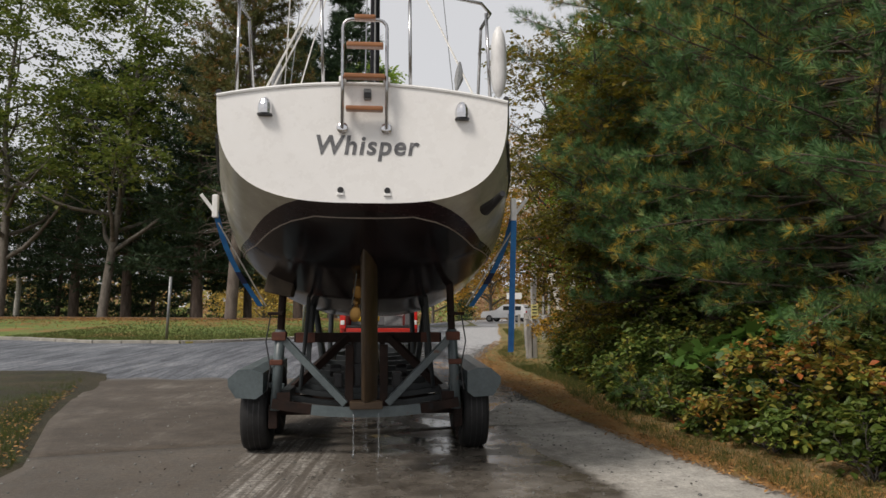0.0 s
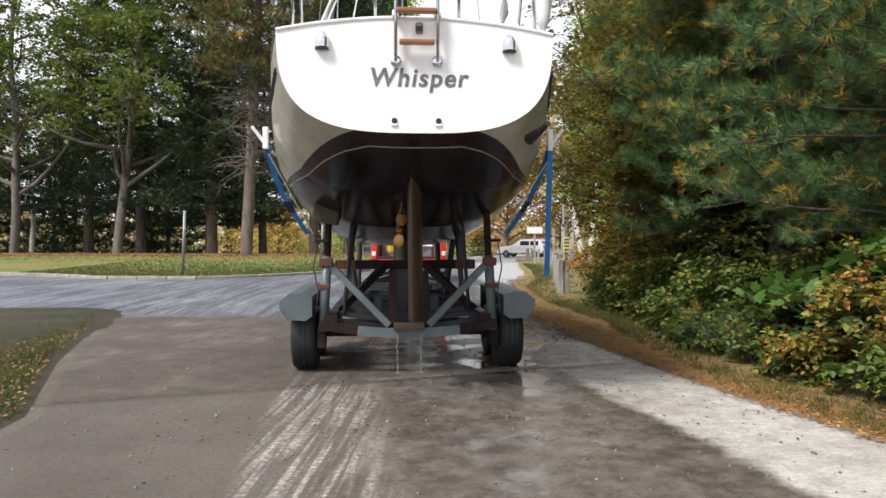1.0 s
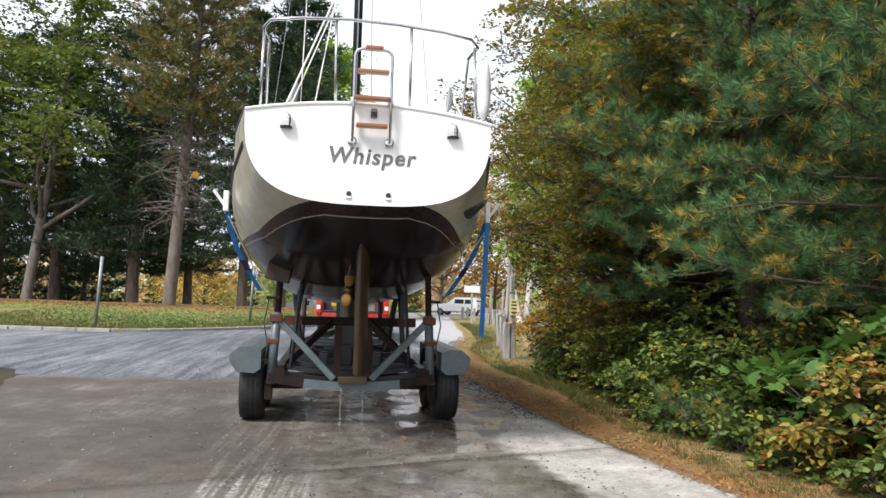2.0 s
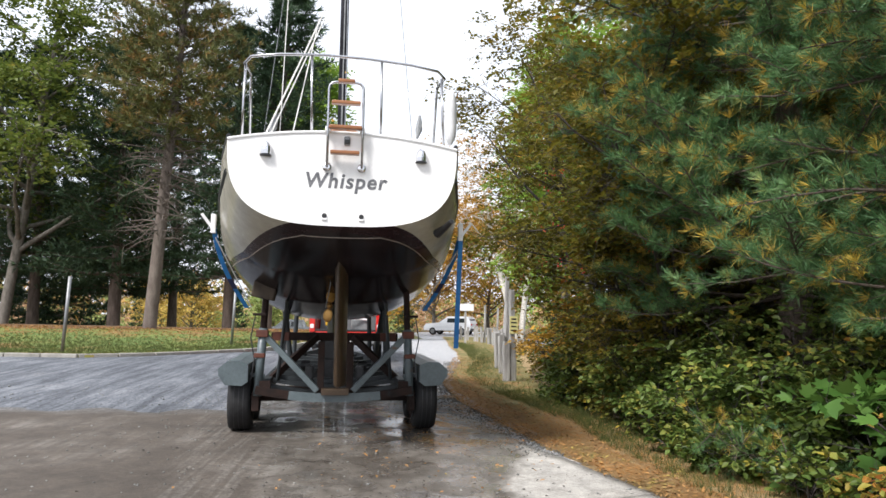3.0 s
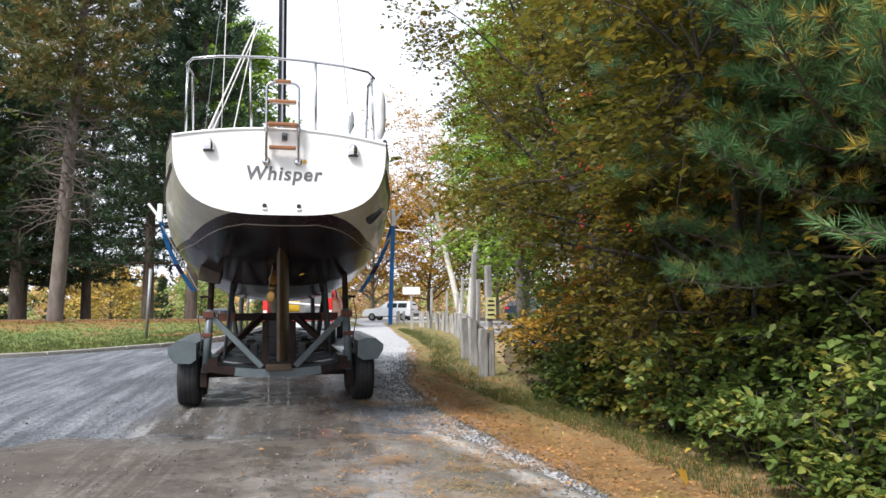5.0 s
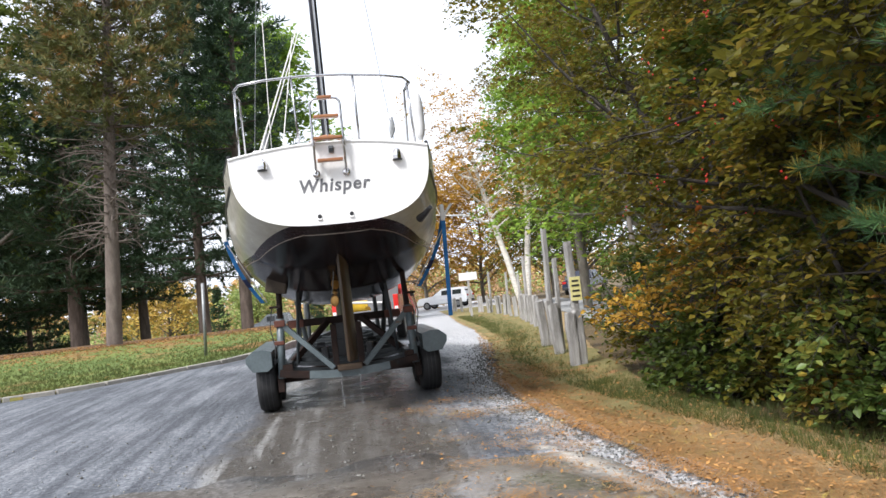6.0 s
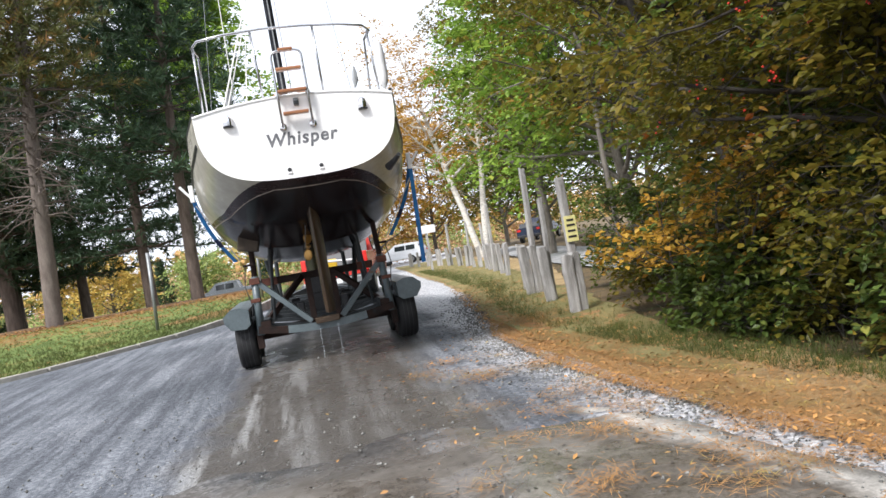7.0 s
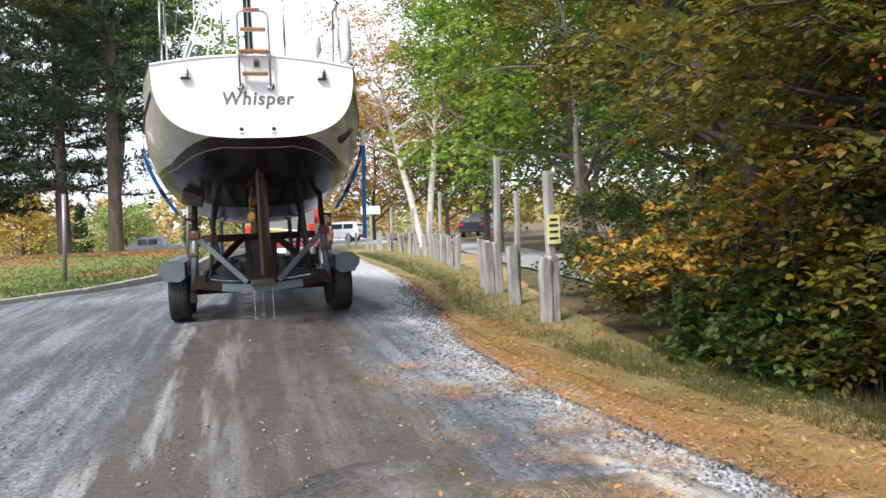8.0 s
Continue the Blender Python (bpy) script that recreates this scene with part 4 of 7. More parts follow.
def pine(name, x, y, h, r, base, span, mat, bark, label, seed=1, tufts=9, needle=0.1, width=0.003, per=26, step=0.55, whorl=5, group="", z=None, dead=0.0, droop=-0.15, lean=(0, 0), tip_power=0.8, facing=None, inner=0.22, low=99.0):
    """A pine: straight trunk, whorls of limbs with flat sprays of needle tufts, bare dead limbs below."""
    rng = np.random.default_rng(seed)
    z0 = float(ground_z(x, y)) - 0.05 if z is None else z
    tree = thing(name, label, "pine tree", group, at=pose(x, y, z0))
    wood = Wood()
    trunk = bend((0, 0, 0), (lean[0], lean[1], 1), h, 12, rng, 0.012)
    wood.limb(trunk, r, r * 0.12, 10)
    where, ways = [], []
    zz = dead if dead else base
    while zz < h * 0.985:
        u = zz / h
        j = min(int(u * 12), 11)
        p = trunk[j] + (trunk[j + 1] - trunk[j]) * (u * 12 - j)
        live = zz >= base
        shape = (1 - (zz - base) / max(h - base, 0.1)) ** tip_power if live else 0.75
        for i in range(whorl):
            a = 2 * math.pi * i / whorl + rng.uniform(-0.5, 0.5) + zz * 1.7
            if facing is not None and live and math.cos(a - facing) < -0.55:
                continue
            reach = max(span * shape * rng.uniform(0.6, 1.12), 0.25)
            if not live:
                limb = bend(p, (math.cos(a), math.sin(a), rng.uniform(-0.15, 0.3)), reach * rng.uniform(0.4, 0.8), 5, rng, 0.16, -0.2)
                wood.limb(limb, r * 0.13, r * 0.02, 4)
                for t in range(5):
                    q = limb[rng.integers(1, 6)]
                    wood.limb(bend(q, unit(limb[-1] - limb[0]) + rng.normal(size=3) * 0.7, reach * 0.25, 3, rng, 0.2, -0.15), r * 0.04, r * 0.012, 3)
                continue
            limb = bend(p, (math.cos(a), math.sin(a), droop + 0.55 * (1 - shape) + rng.uniform(-0.1, 0.12)), reach, 6, rng, 0.06, 0.28)
            wood.limb(limb, max(r * 0.2 * shape, 0.012), 0.006, 5)
            for t in range(tufts if zz < low else tufts // 3):
                f = inner + (1 - inner) * (t + rng.uniform(0, 1)) / tufts
                k = min(int(f * 6), 5)
                q = limb[k] + (limb[k + 1] - limb[k]) * (f * 6 - k)
                along = unit(limb[k + 1] - limb[k])
                out = unit(along * 0.8 + np.append(rng.normal(size=2), rng.normal() * 0.35) * 0.75)
                twig = reach * rng.uniform(0.06, 0.34) * (1.25 - f) + needle * 0.5
                steps = max(1, int(twig / (needle * 0.75)))
                for s in range(steps + 1):
                    where.append(q + out * (twig * s / max(steps, 1)) + rng.normal(size=3) * needle * 0.12)
                    ways.append(out + np.array([0, 0, 0.25]))
        zz += step * rng.uniform(0.75, 1.25) * (0.6 if not live else 1 if zz < low else 2.4)
    part_mesh("trunk", wood.mesh("trunk"), bark, tree, "", True)
    part_mesh("crown", needle_mesh("crown", np.array(where), np.array(ways), needle, width, per, rng), mat, tree)
    return tree


def soft_pine(x, y, h, r, low, reach, label, seed, group, facing=math.pi):
    """A white pine: long boughs towards the light, fans of side twigs set with brushes of soft needles, thin above."""
    rng = np.random.default_rng(seed)
    tree = thing("white_pine", label, "pine tree", group, at=pose(x, y, float(ground_z(x, y)) - 0.05))
    wood = Wood()
    wood.limb(bend((0, 0, 0), (0, 0, 1), h, 10, rng, 0.01), r, r * 0.15, 10)
    where, ways = [], []
    zz = low
    while zz < h * 0.97:
        full = zz < 6.0
        for i in range(7 if full else 5):
            a = facing + rng.uniform(-1.75, 1.75) if full else rng.uniform(0, 6.28)
            if full:
                size = reach * rng.uniform(0.62, 1.08) * (0.78 + 0.22 * min(zz / 2, 1))
            else:
                size = reach * rng.uniform(0.5, 0.9) * (1.05 - zz / h)
            limb = bend((0, 0, zz), (math.cos(a), math.sin(a), rng.uniform(-0.28, 0.22)), size, 7, rng, 0.09, 0.3)
            wood.limb(limb, 0.024, 0.005, 5)
            n = 20 if full else 8
            for k in range(n):
                f = 0.36 + 0.64 * (k + rng.uniform(0, 1)) / n
                j = min(int(f * 7), 6)
                q = limb[j] + (limb[j + 1] - limb[j]) * (f * 7 - j)
                ahead = unit(limb[j + 1] - limb[j])
                out = unit(ahead * 0.75 + unit(np.cross(ahead, (0, 0, 1.0))) * (0.7 if k % 2 else -0.7) * rng.uniform(0.5, 1.2) + (0, 0, rng.normal() * 0.4 + 0.25))
                twig = (0.16 + 0.5 * (1 - f)) * rng.uniform(0.7, 1.25)
                wood.limb(np.array([q, q + out * twig]), 0.006, 0.003, 3)
                for s in (0.3, 0.55, 0.78, 1.0):
                    where.append(q + out * twig * s + rng.normal(size=3) * 0.015)
                    ways.append(out + ahead * 0.3 + (0, 0, 0.3))
            where.append(limb[-1])
            ways.append(limb[-1] - limb[-2])
        zz += 0.27 if full else 0.6
    part_mesh("trunk", wood.mesh("trunk"), M_BARK_PINE, tree, "", True)
    part_mesh("crown", needle_mesh("crown", np.array(where), np.array(ways), 0.135, 0.0046, 24, rng, 1.0), M_NEEDLE, tree)
    return tree


def pine_bough(name, x, y, z, angle, length, label, seed, z_root=0.0, per=30, n=60):
    """A low pine sapling beside the road, leaning out with dense needle tufts."""
    rng = np.random.default_rng(seed)
    ob = thing(name, label, "pine sapling", at=pose(x, y, z))
    wood = Wood()
    stem = bend((0, 0, 0), (math.cos(angle), math.sin(angle), 0.35), length, 7, rng, 0.08, 0.1)
    wood.limb(stem, 0.018, 0.005, 6)
    where, ways = [], []
    for i in range(n):
        f = rng.uniform(0.12, 1.0)
        k = min(int(f * 7), 6)
        q = stem[k] + (stem[k + 1] - stem[k]) * (f * 7 - k)
        out = unit(unit(stem[-1] - stem[0]) * 0.7 + rng.normal(size=3) * 0.8 + (0, 0, 0.3))
        tw = length * rng.uniform(0.08, 0.32)
        wood.limb(np.array([q, q + out * tw * 0.5, q + out * tw]), 0.006, 0.003, 4)
        for s in (0.35, 0.7, 1.0):
            where.append(q + out * tw * s)
            ways.append(out)
    part_mesh("stem", wood.mesh("stem"), M_BARK_PINE, ob, "", True)
    part_mesh("needles", needle_mesh("needles", np.array(where), np.array(ways), 0.1, 0.0026, per, rng), M_NEEDLE, ob)
    return ob


# ---- sailboat ----
ST = [0, 0.35, 0.8, 1.3, 2.0, 2.8, 3.6, 4.5, 5.4, 6.3, 7.1, 7.8, 8.3, 8.7]


def hull_at(s):
    """Half beam, deck height, bottom height and fullness of the hull s metres from the transom."""
    b = float(np.interp(s, [0, 1, 2, 3.5, 4.5, 6, 7.3, 8.3, 8.7], [1.03, 1.22, 1.35, 1.42, 1.40, 1.18, 0.74, 0.22, 0.03]))
    zd = float(np.interp(s, [0, 3, 6, 8.7], [2.83, 2.80, 2.88, 3.08]))
    zk = float(np.interp(s, [0, 0.4, 1, 2, 3, 4, 5.5, 7, 8, 8.4, 8.7], [2.085, 1.93, 1.70, 1.43, 1.28, 1.22, 1.24, 1.46, 1.95, 2.3, 2.8]))
    n = float(np.interp(s, [0, 2, 4, 8.7], [3.1, 2.8, 2.6, 1.8]))
    return b, zd, zk, n


def section(s, angle):
    b, zd, zk, n = hull_at(s)
    bulge = 1 + 0.05 * math.sin(min(angle * 2, math.pi)) * min(s, 1.5) / 1.5
    return b * bulge * max(math.cos(angle), 0) ** (2 / n), zd - (zd - zk) * math.sin(angle) ** (2 / n)


def paint_angle(s, drop):
    """The angle of the section at which the paint line lies."""
    b, zd, zk, n = hull_at(s)
    z = 2.105 - drop - 0.19 * min(s, 1.0) - 0.035 * max(s - 1.0, 0)
    f = min(max((zd - z) / (zd - zk), 0), 1)
    return math.asin(f ** (n / 2))


def hull_shell(a_of, b_of, rows=14):
    """Hull skin between two angles, both sides."""
    bm = bmesh.new()
    fine = np.concatenate([np.arange(0, 2.2, 0.1), np.arange(2.2, 8.71, 0.25), [8.7]])
    for sgn in (-1, 1):
        grid = []
        for s in fine:
            a, b = a_of(s), b_of(s)
            grid.append([bm.verts.new((sgn * section(s, a + (b - a) * k / rows)[0], s, section(s, a + (b - a) * k / rows)[1])) for k in range(rows + 1)])
        for g0, g1 in zip(grid, grid[1:]):
            for k in range(rows):
                bm.faces.new((g0[k], g0[k + 1], g1[k + 1], g1[k]))
    bmesh.ops.remove_doubles(bm, verts=bm.verts, dist=0.002)
    return bm


def build_boat():
    boat = thing("sailboat", "white sailboat with dark antifouled bottom strapped on a trailer, mast up", "sailboat")
    LIFT = Matrix.Translation((0, -2.25, 0.015)) @ Matrix.Diagonal((0.98, 1, 1, 1))

    def put(name, bm, mat, label="", smooth=False, parent=None):
        bmesh.ops.transform(bm, matrix=LIFT, verts=bm.verts)
        return part(name, bm, mat, parent or boat, label, smooth)

    # sides are white gelcoat too; their beige is painted shade
    put("topside_skin", hull_shell(lambda s: 0.0, lambda s: paint_angle(s, 0)), M_SHADED_TOPSIDE, "white glossy hull sides, coloured beige for shade and reflected woods", True)
    put("boot_top", hull_shell(lambda s: paint_angle(s, 0), lambda s: paint_angle(s, 0.05), 4), M_BOOT, "dark maroon band above the waterline", True)
    put("bottom", hull_shell(lambda s: paint_angle(s, 0.05), lambda s: math.pi / 2), M_ANTIFOUL, "wet black antifouled hull bottom", True)
    bm = bmesh.new()
    line = []
    for s in np.arange(0.2, 5, 0.12):
        px, pz = section(s, paint_angle(s, 0.05))
        line.append((px * 1.002, s, pz - 0.002))
    across = [(x, 0.2, hull_at(0.2)[2] - 0.004 + 0.01 * (x / line[0][0]) ** 2) for x in np.linspace(-0.8, 0.8, 9) * line[0][0]]
    tube(bm, [(-x, y, z) for x, y, z in line[::-1]] + across + line, 0.0055, 5)
    put("scum_line", bm, M_STRIPE, "thin pale line along the waterline")
    # transom: raked plate with a cambered top and rounded lower corners
    bm = bmesh.new()
    top = [(x, 2.83 + 0.105 * (1 - (x / 1.03) ** 2)) for x in np.linspace(1.03, -1.03, 25)]
    outline = [section(0, a) for a in np.linspace(0.02, math.pi / 2, 26)]
    loop = [(x, z) for x, z in top] + [(-x, z) for x, z in outline] + [(x, z) for x, z in outline[-2::-1]]
    front = [bm.verts.new((x, -0.012 + 0.03 * (2.9 - z), z)) for x, z in loop]
    back = [bm.verts.new((x * 0.995, 0.05, z)) for x, z in loop]
    bm.faces.new(front)
    for i in range(len(loop)):
        j = (i + 1) % len(loop)
        bm.faces.new((front[i], front[j], back[j], back[i]))
    put("transom", bm, M_GELCOAT, "bright white transom")
    # moulded lip on the transom's top edge
    bm = bmesh.new()
    tube(bm, [(x, -0.012, 2.815 + 0.105 * (1 - (x / 1.03) ** 2)) for x in np.linspace(1.03, -1.03, 25)], 0.012, 6)
    put("transom_lip", bm, M_WHITE)
    # deck, coachroof, cockpit coaming
    bm = bmesh.new()
    rows = []
    for s in np.arange(0, 8.71, 0.3):
        b, zd, zk, n = hull_at(s)
        rows.append([bm.verts.new((b * u, s, zd + 0.10 * (1 - u * u))) for u in np.linspace(-1, 1, 9)])
    for r0, r1 in zip(rows, rows[1:]):
        for k in range(8):
            bm.faces.new((r0[k], r0[k + 1], r1[k + 1], r1[k]))
    put("deck", bm, M_WHITE, "", True)
    bm = bmesh.new()
    rows = []
    for s, w, hgt in ((2.9, 0.86, 0.0), (2.95, 0.85, 0.36), (4.2, 0.85, 0.4), (5.6, 0.7, 0.34), (6.3, 0.55, 0.08), (6.35, 0.5, 0.0)):
        rows.append([bm.verts.new((w * u * (1 if abs(u) < 1 else 1.02), s, 2.86 + hgt * (1 - 0.15 * u * u) * (1 if abs(u) < 0.99 else 0))) for u in (-1, -0.97, -0.6, 0, 0.6, 0.97, 1)])
    for r0, r1 in zip(rows, rows[1:]):
        for k in range(6):
            bm.faces.new((r0[k], r0[k + 1], r1[k + 1], r1[k]))
    put("coachroof", bm, M_WHITE)
    for sgn in (-1, 1):
        bm = bmesh.new()
        beam(bm, (sgn * 0.78, 0.5, 2.93), (sgn * 0.85, 2.9, 2.97), 0.08, 0.14, 0.02)
        put("cockpit_coaming", bm, M_WHITE)
        bm = bmesh.new()
        tube(bm, [(sgn * hull_at(s)[0] * 0.99, s, hull_at(s)[1] + 0.02) for s in np.arange(0.02, 8.7, 0.3)], 0.022, 6)
        put("toe_rail", bm, M_BLACK, "dark toe rail")
        bm = bmesh.new()
        tube(bm, [(sgn * section(s, 0.18)[0] * 1.002, s, section(s, 0.18)[1]) for s in np.arange(0.15, 8.2, 0.25)], 0.02, 5)
        put("cove_stripe", bm, M_BLACK, "dark stripe below the sheer")
        # clam-shell vent on the transom
        bm = bmesh.new()
        bmesh.ops.create_uvsphere(bm, u_segments=14, v_segments=8, radius=0.5, matrix=Matrix.Translation((sgn * 0.695, -0.02, 2.725)) @ Matrix.Diagonal((0.105, 0.1, 0.17, 1)))
        for v in list(bm.verts):
            v.co.z = max(v.co.z, 2.69)
        put("transom_vent", bm, M_CHROME, "chrome clam-shell vent")
        # black slab stands in for the shade at the vent's mouth
        bm = bmesh.new()
        box(bm, (0.1, 0.05, 0.012), pose(sgn * 0.695, -0.03, 2.684), 0.003)
        put("vent_mouth_shade", bm, M_BLACK)
        # cockpit drain below the name
        bm = bmesh.new()
        disc(bm, 0.022, 0.02, pose(sgn * 0.165, 0.012, 2.175, 90), 16)
        put("drain", bm, M_BLACK)
        bm = bmesh.new()
        box(bm, (0.05, 0.02, 0.02), pose(sgn * 0.165, 0.008, 2.145), 0.006)
        put("drain_lip", bm, M_WHITE)
    # stern light
    bm = bmesh.new()
    box(bm, (0.055, 0.04, 0.08), pose(0.02, -0.02, 2.845), 0.012)
    put("stern_light", bm, M_GALV)
    bm = bmesh.new()
    box(bm, (0.05, 0.02, 0.04), pose(0.02, -0.036, 2.835), 0.006)
    put("stern_light_lens", bm, M_BLACK)
    # boarding ladder
    lw = 0.155
    bm = bmesh.new()
    path = [(-lw, -0.06, 2.60), (-lw, -0.075, 2.95), (-lw, -0.07, 3.30)]
    path += [(-lw + 0.06 * (1 - math.cos(a)), -0.07, 3.30 + 0.06 * math.sin(a)) for a in (0.5, 1.0, 1.57)]
    path += [(x, y, z) for x, y, z in [(-p[0], p[1], p[2]) for p in path[::-1]]]
    tube(bm, path, 0.0125, 8)
    ladder = put("ladder", bm, M_STEEL, "folded stainless boarding ladder with teak treads", True)
    for z, w in ((2.725, 0.26), (2.95, 0.29), (3.17, 0.26), (3.365, 0.15)):
        bm = bmesh.new()
        box(bm, (w, 0.075, 0.032), pose(0, -0.085, z), 0.01)
        put("ladder_tread", bm, M_TEAK, "reddish teak tread", parent=ladder)
    for sgn in (-1, 1):
        bm = bmesh.new()
        bmesh.ops.create_uvsphere(bm, u_segments=14, v_segments=8, radius=0.042, matrix=pose(sgn * lw, -0.02, 2.605) @ Matrix.Diagonal((1, 0.35, 1, 1)))
        put("ladder_foot", bm, M_CHROME, parent=ladder, smooth=True)
        bm = bmesh.new()
        box(bm, (0.05, 0.06, 0.045), pose(sgn * lw, -0.05, 2.935), 0.01)
        put("ladder_hinge", bm, M_WHITE, parent=ladder)
    # steering wheel, only its teak rim shows over the transom
    bm = bmesh.new()
    tube(bm, [(0.33 * math.sin(a), 0.95, 2.86 + 0.33 * math.cos(a)) for a in np.linspace(0, 2 * math.pi, 29)], 0.022, 8, False)
    wheel = put("steering_wheel", bm, M_TEAK, "wooden steering wheel rim", True)
    for a in np.arange(0, 6.2, math.pi / 3):
        bm = bmesh.new()
        tube(bm, [(0, 0.95, 2.86), (0.33 * math.sin(a), 0.95, 2.86 + 0.33 * math.cos(a))], 0.01, 6)
        put("wheel_spoke", bm, M_STEEL, parent=wheel)
    bm = bmesh.new()
    tube(bm, [(0, 1.05, 2.5), (0, 1.05, 3.0)], [0.1, 0.07], 12)
    put("pedestal", bm, M_WHITE)
    # stern rail
    bm = bmesh.new()
    yr = 0.04
    rail = [(-0.9, yr + 0.4, 3.53), (-0.93, yr + 0.12, 3.55), (-0.86, yr + 0.02, 3.585), (-0.6, yr, 3.615), (-0.2, yr, 3.635), (0.2, yr, 3.625), (0.6, yr, 3.595), (0.85, yr + 0.02, 3.56), (0.93, yr + 0.12, 3.53), (0.9, yr + 0.4, 3.52)]
    tube(bm, rail, 0.0135, 8)
    pulpit = put("stern_rail", bm, M_STEEL, "stainless steel stern rail", True)
    for x0, x1, y0, y1, z1 in ((-0.93, -0.92, 0.16, yr + 0.12, 3.55), (0.93, 0.9, 0.16, yr + 0.12, 3.53), (-0.3, -0.32, 0.1, yr, 3.63), (0.33, 0.32, 0.1, yr, 3.62), (-0.98, -0.9, 1.3, 0.44, 3.53), (0.98, 0.9, 1.3, 0.44, 3.52)):
        bm = bmesh.new()
        tube(bm, [(x0, y0, 2.84), (x1, y1, z1)], 0.0125, 8)
        put("rail_post", bm, M_STEEL, parent=pulpit, smooth=True)
    # white horseshoe fender hung outside the rail
    bm = bmesh.new()
    tube(bm, [(0.99, 0.14, 2.9 + 0.52 * k / 10) for k in range(11)], [0.02, 0.045, 0.055, 0.06, 0.06, 0.06, 0.06, 0.058, 0.052, 0.042, 0.018], 14)
    put("fender", bm, M_FENDER, "grubby white vinyl fender", True)
    # mast, boom, rigging
    bm = bmesh.new()
    tube(bm, [(0.03, 5.0, 2.9), (0.03, 5.0, 13.2)], 0.068, 14)
    mast = put("mast", bm, M_MAST, "black aluminium mast", True)
    bm = bmesh.new()
    box(bm, (0.02, 0.02, 9.8), pose(0.03, 4.925, 8.1))
    put("sail_track", bm, M_GALV, parent=mast)
    for sgn in (-1, 1):
        bm = bmesh.new()
        tube(bm, [(sgn * 1.3, 4.9, 2.85), (sgn * 0.75, 4.98, 8.2), (0.03, 5, 13.0)], 0.006, 5)
        put("shroud", bm, M_STEEL)
    for x0, y0, z0, x1, y1, z1, rad, mt in ((-0.72, 0.1, 2.88, -0.05, 1.7, 5.2, 0.009, M_ROPE), (-0.68, 0.12, 2.88, -0.02, 1.72, 5.2, 0.007, M_ROPE), (-0.48, 0.14, 2.9, -0.3, 1.6, 4.6, 0.006, M_ROPE), (-0.6, 0.25, 2.9, -0.58, 0.9, 5.5, 0.005, M_ROPE), (0.8, 0.1, 2.88, 0.1, 1.75, 5.2, 0.008, M_ROPE), (0.0, 0.06, 2.9, 0.03, 5.0, 13.1, 0.005, M_STEEL)):
        bm = bmesh.new()
        tube(bm, [(x0, y0, z0), (x1, y1, z1)], rad, 5)
        put("backstay", bm, mt)
    for x, z in ((-0.66, 3.02), (0.7, 3.08)):
        bm = bmesh.new()
        tube(bm, [(x - 0.02, 0.2, z - 0.12), (x, 0.24, z - 0.03), (x + 0.01, 0.28, z + 0.04), (x + 0.02, 0.33, z + 0.13)], [0.012, 0.035, 0.03, 0.01], 7)
        put("tackle_block", bm, M_GALV)
    # underwater gear
    bm = bmesh.new()
    prof = [(-0.24, 0.004), (-0.1, 0.05), (0.05, 0.07), (0.16, 0.06), (0.24, 0.01)]
    rings = []
    for z, k, dy in ((0.6, 0.82, 0.1), (0.62, 0.95, 0.1), (1.2, 1.0, 0.06), (1.75, 1.05, 0.0), (1.95, 1.05, -0.02)):
        ring = [(w, y) for y, w in prof] + [(-w, y) for y, w in prof[::-1]]
        rings.append([bm.verts.new((w * (0.9 + 0.25 * k - 0.2), 0.95 + y * k + dy, z)) for w, y in ring])
    for r0, r1 in zip(rings, rings[1:]):
        for k in range(len(r0)):
            bm.faces.new((r0[k], r0[(k + 1) % len(r0)], r1[(k + 1) % len(r0)], r1[k]))
    bm.faces.new(rings[0])
    bmesh.ops.rotate(bm, verts=bm.verts, cent=(0, 0.8, 1.2), matrix=Matrix.Rotation(radians(-7), 3, "Z"))
    put("rudder", bm, M_RUDDER, "wet brown spade rudder", True)
    bm = bmesh.new()
    rings = []
    for z, y0, y1, w in ((0.5, 3.3, 4.5, 0.09), (0.56, 3.1, 4.6, 0.13), (0.95, 3.05, 4.7, 0.1), (1.35, 2.9, 5.0, 0.11), (1.5, 2.7, 5.2, 0.22)):
        n = 14
        rings.append([bm.verts.new((w * math.sin(2 * math.pi * k / n) * (1 if z < 1.4 else 1.1), (y0 + y1) / 2 + (y1 - y0) / 2 * math.cos(2 * math.pi * k / n), z)) for k in range(n)])
    for r0, r1 in zip(rings, rings[1:]):
        for k in range(14):
            bm.faces.new((r0[k], r0[(k + 1) % 14], r1[(k + 1) % 14], r1[k]))
    bm.faces.new(rings[0])
    put("keel", bm, M_KEEL, "olive-stained fin keel", True)
    bm = bmesh.new()
    tube(bm, [(-0.09, 2.6, 1.55), (-0.09, 1.62, 1.40)], 0.016, 8)
    shaft = put("propeller_shaft", bm, M_BRONZE)
    bm = bmesh.new()
    beam(bm, (-0.09, 1.8, 1.44), (-0.06, 1.85, 1.75), 0.02, 0.07)
    put("shaft_strut", bm, M_BRONZE, parent=shaft)
    for a in (8, 188):
        bm = bmesh.new()
        bmesh.ops.create_uvsphere(bm, u_segments=12, v_segments=8, radius=0.5, matrix=pose(-0.09, 1.6, 1.40) @ pose(0, 0, 0, 0, a, 0) @ pose(0, 0, 0.105, 0, 0, 28) @ Matrix.Diagonal((0.12, 0.025, 0.15, 1)))
        put("propeller_blade", bm, M_BRONZE, "orange-brown bronze blade", True, shaft)
    bm = bmesh.new()
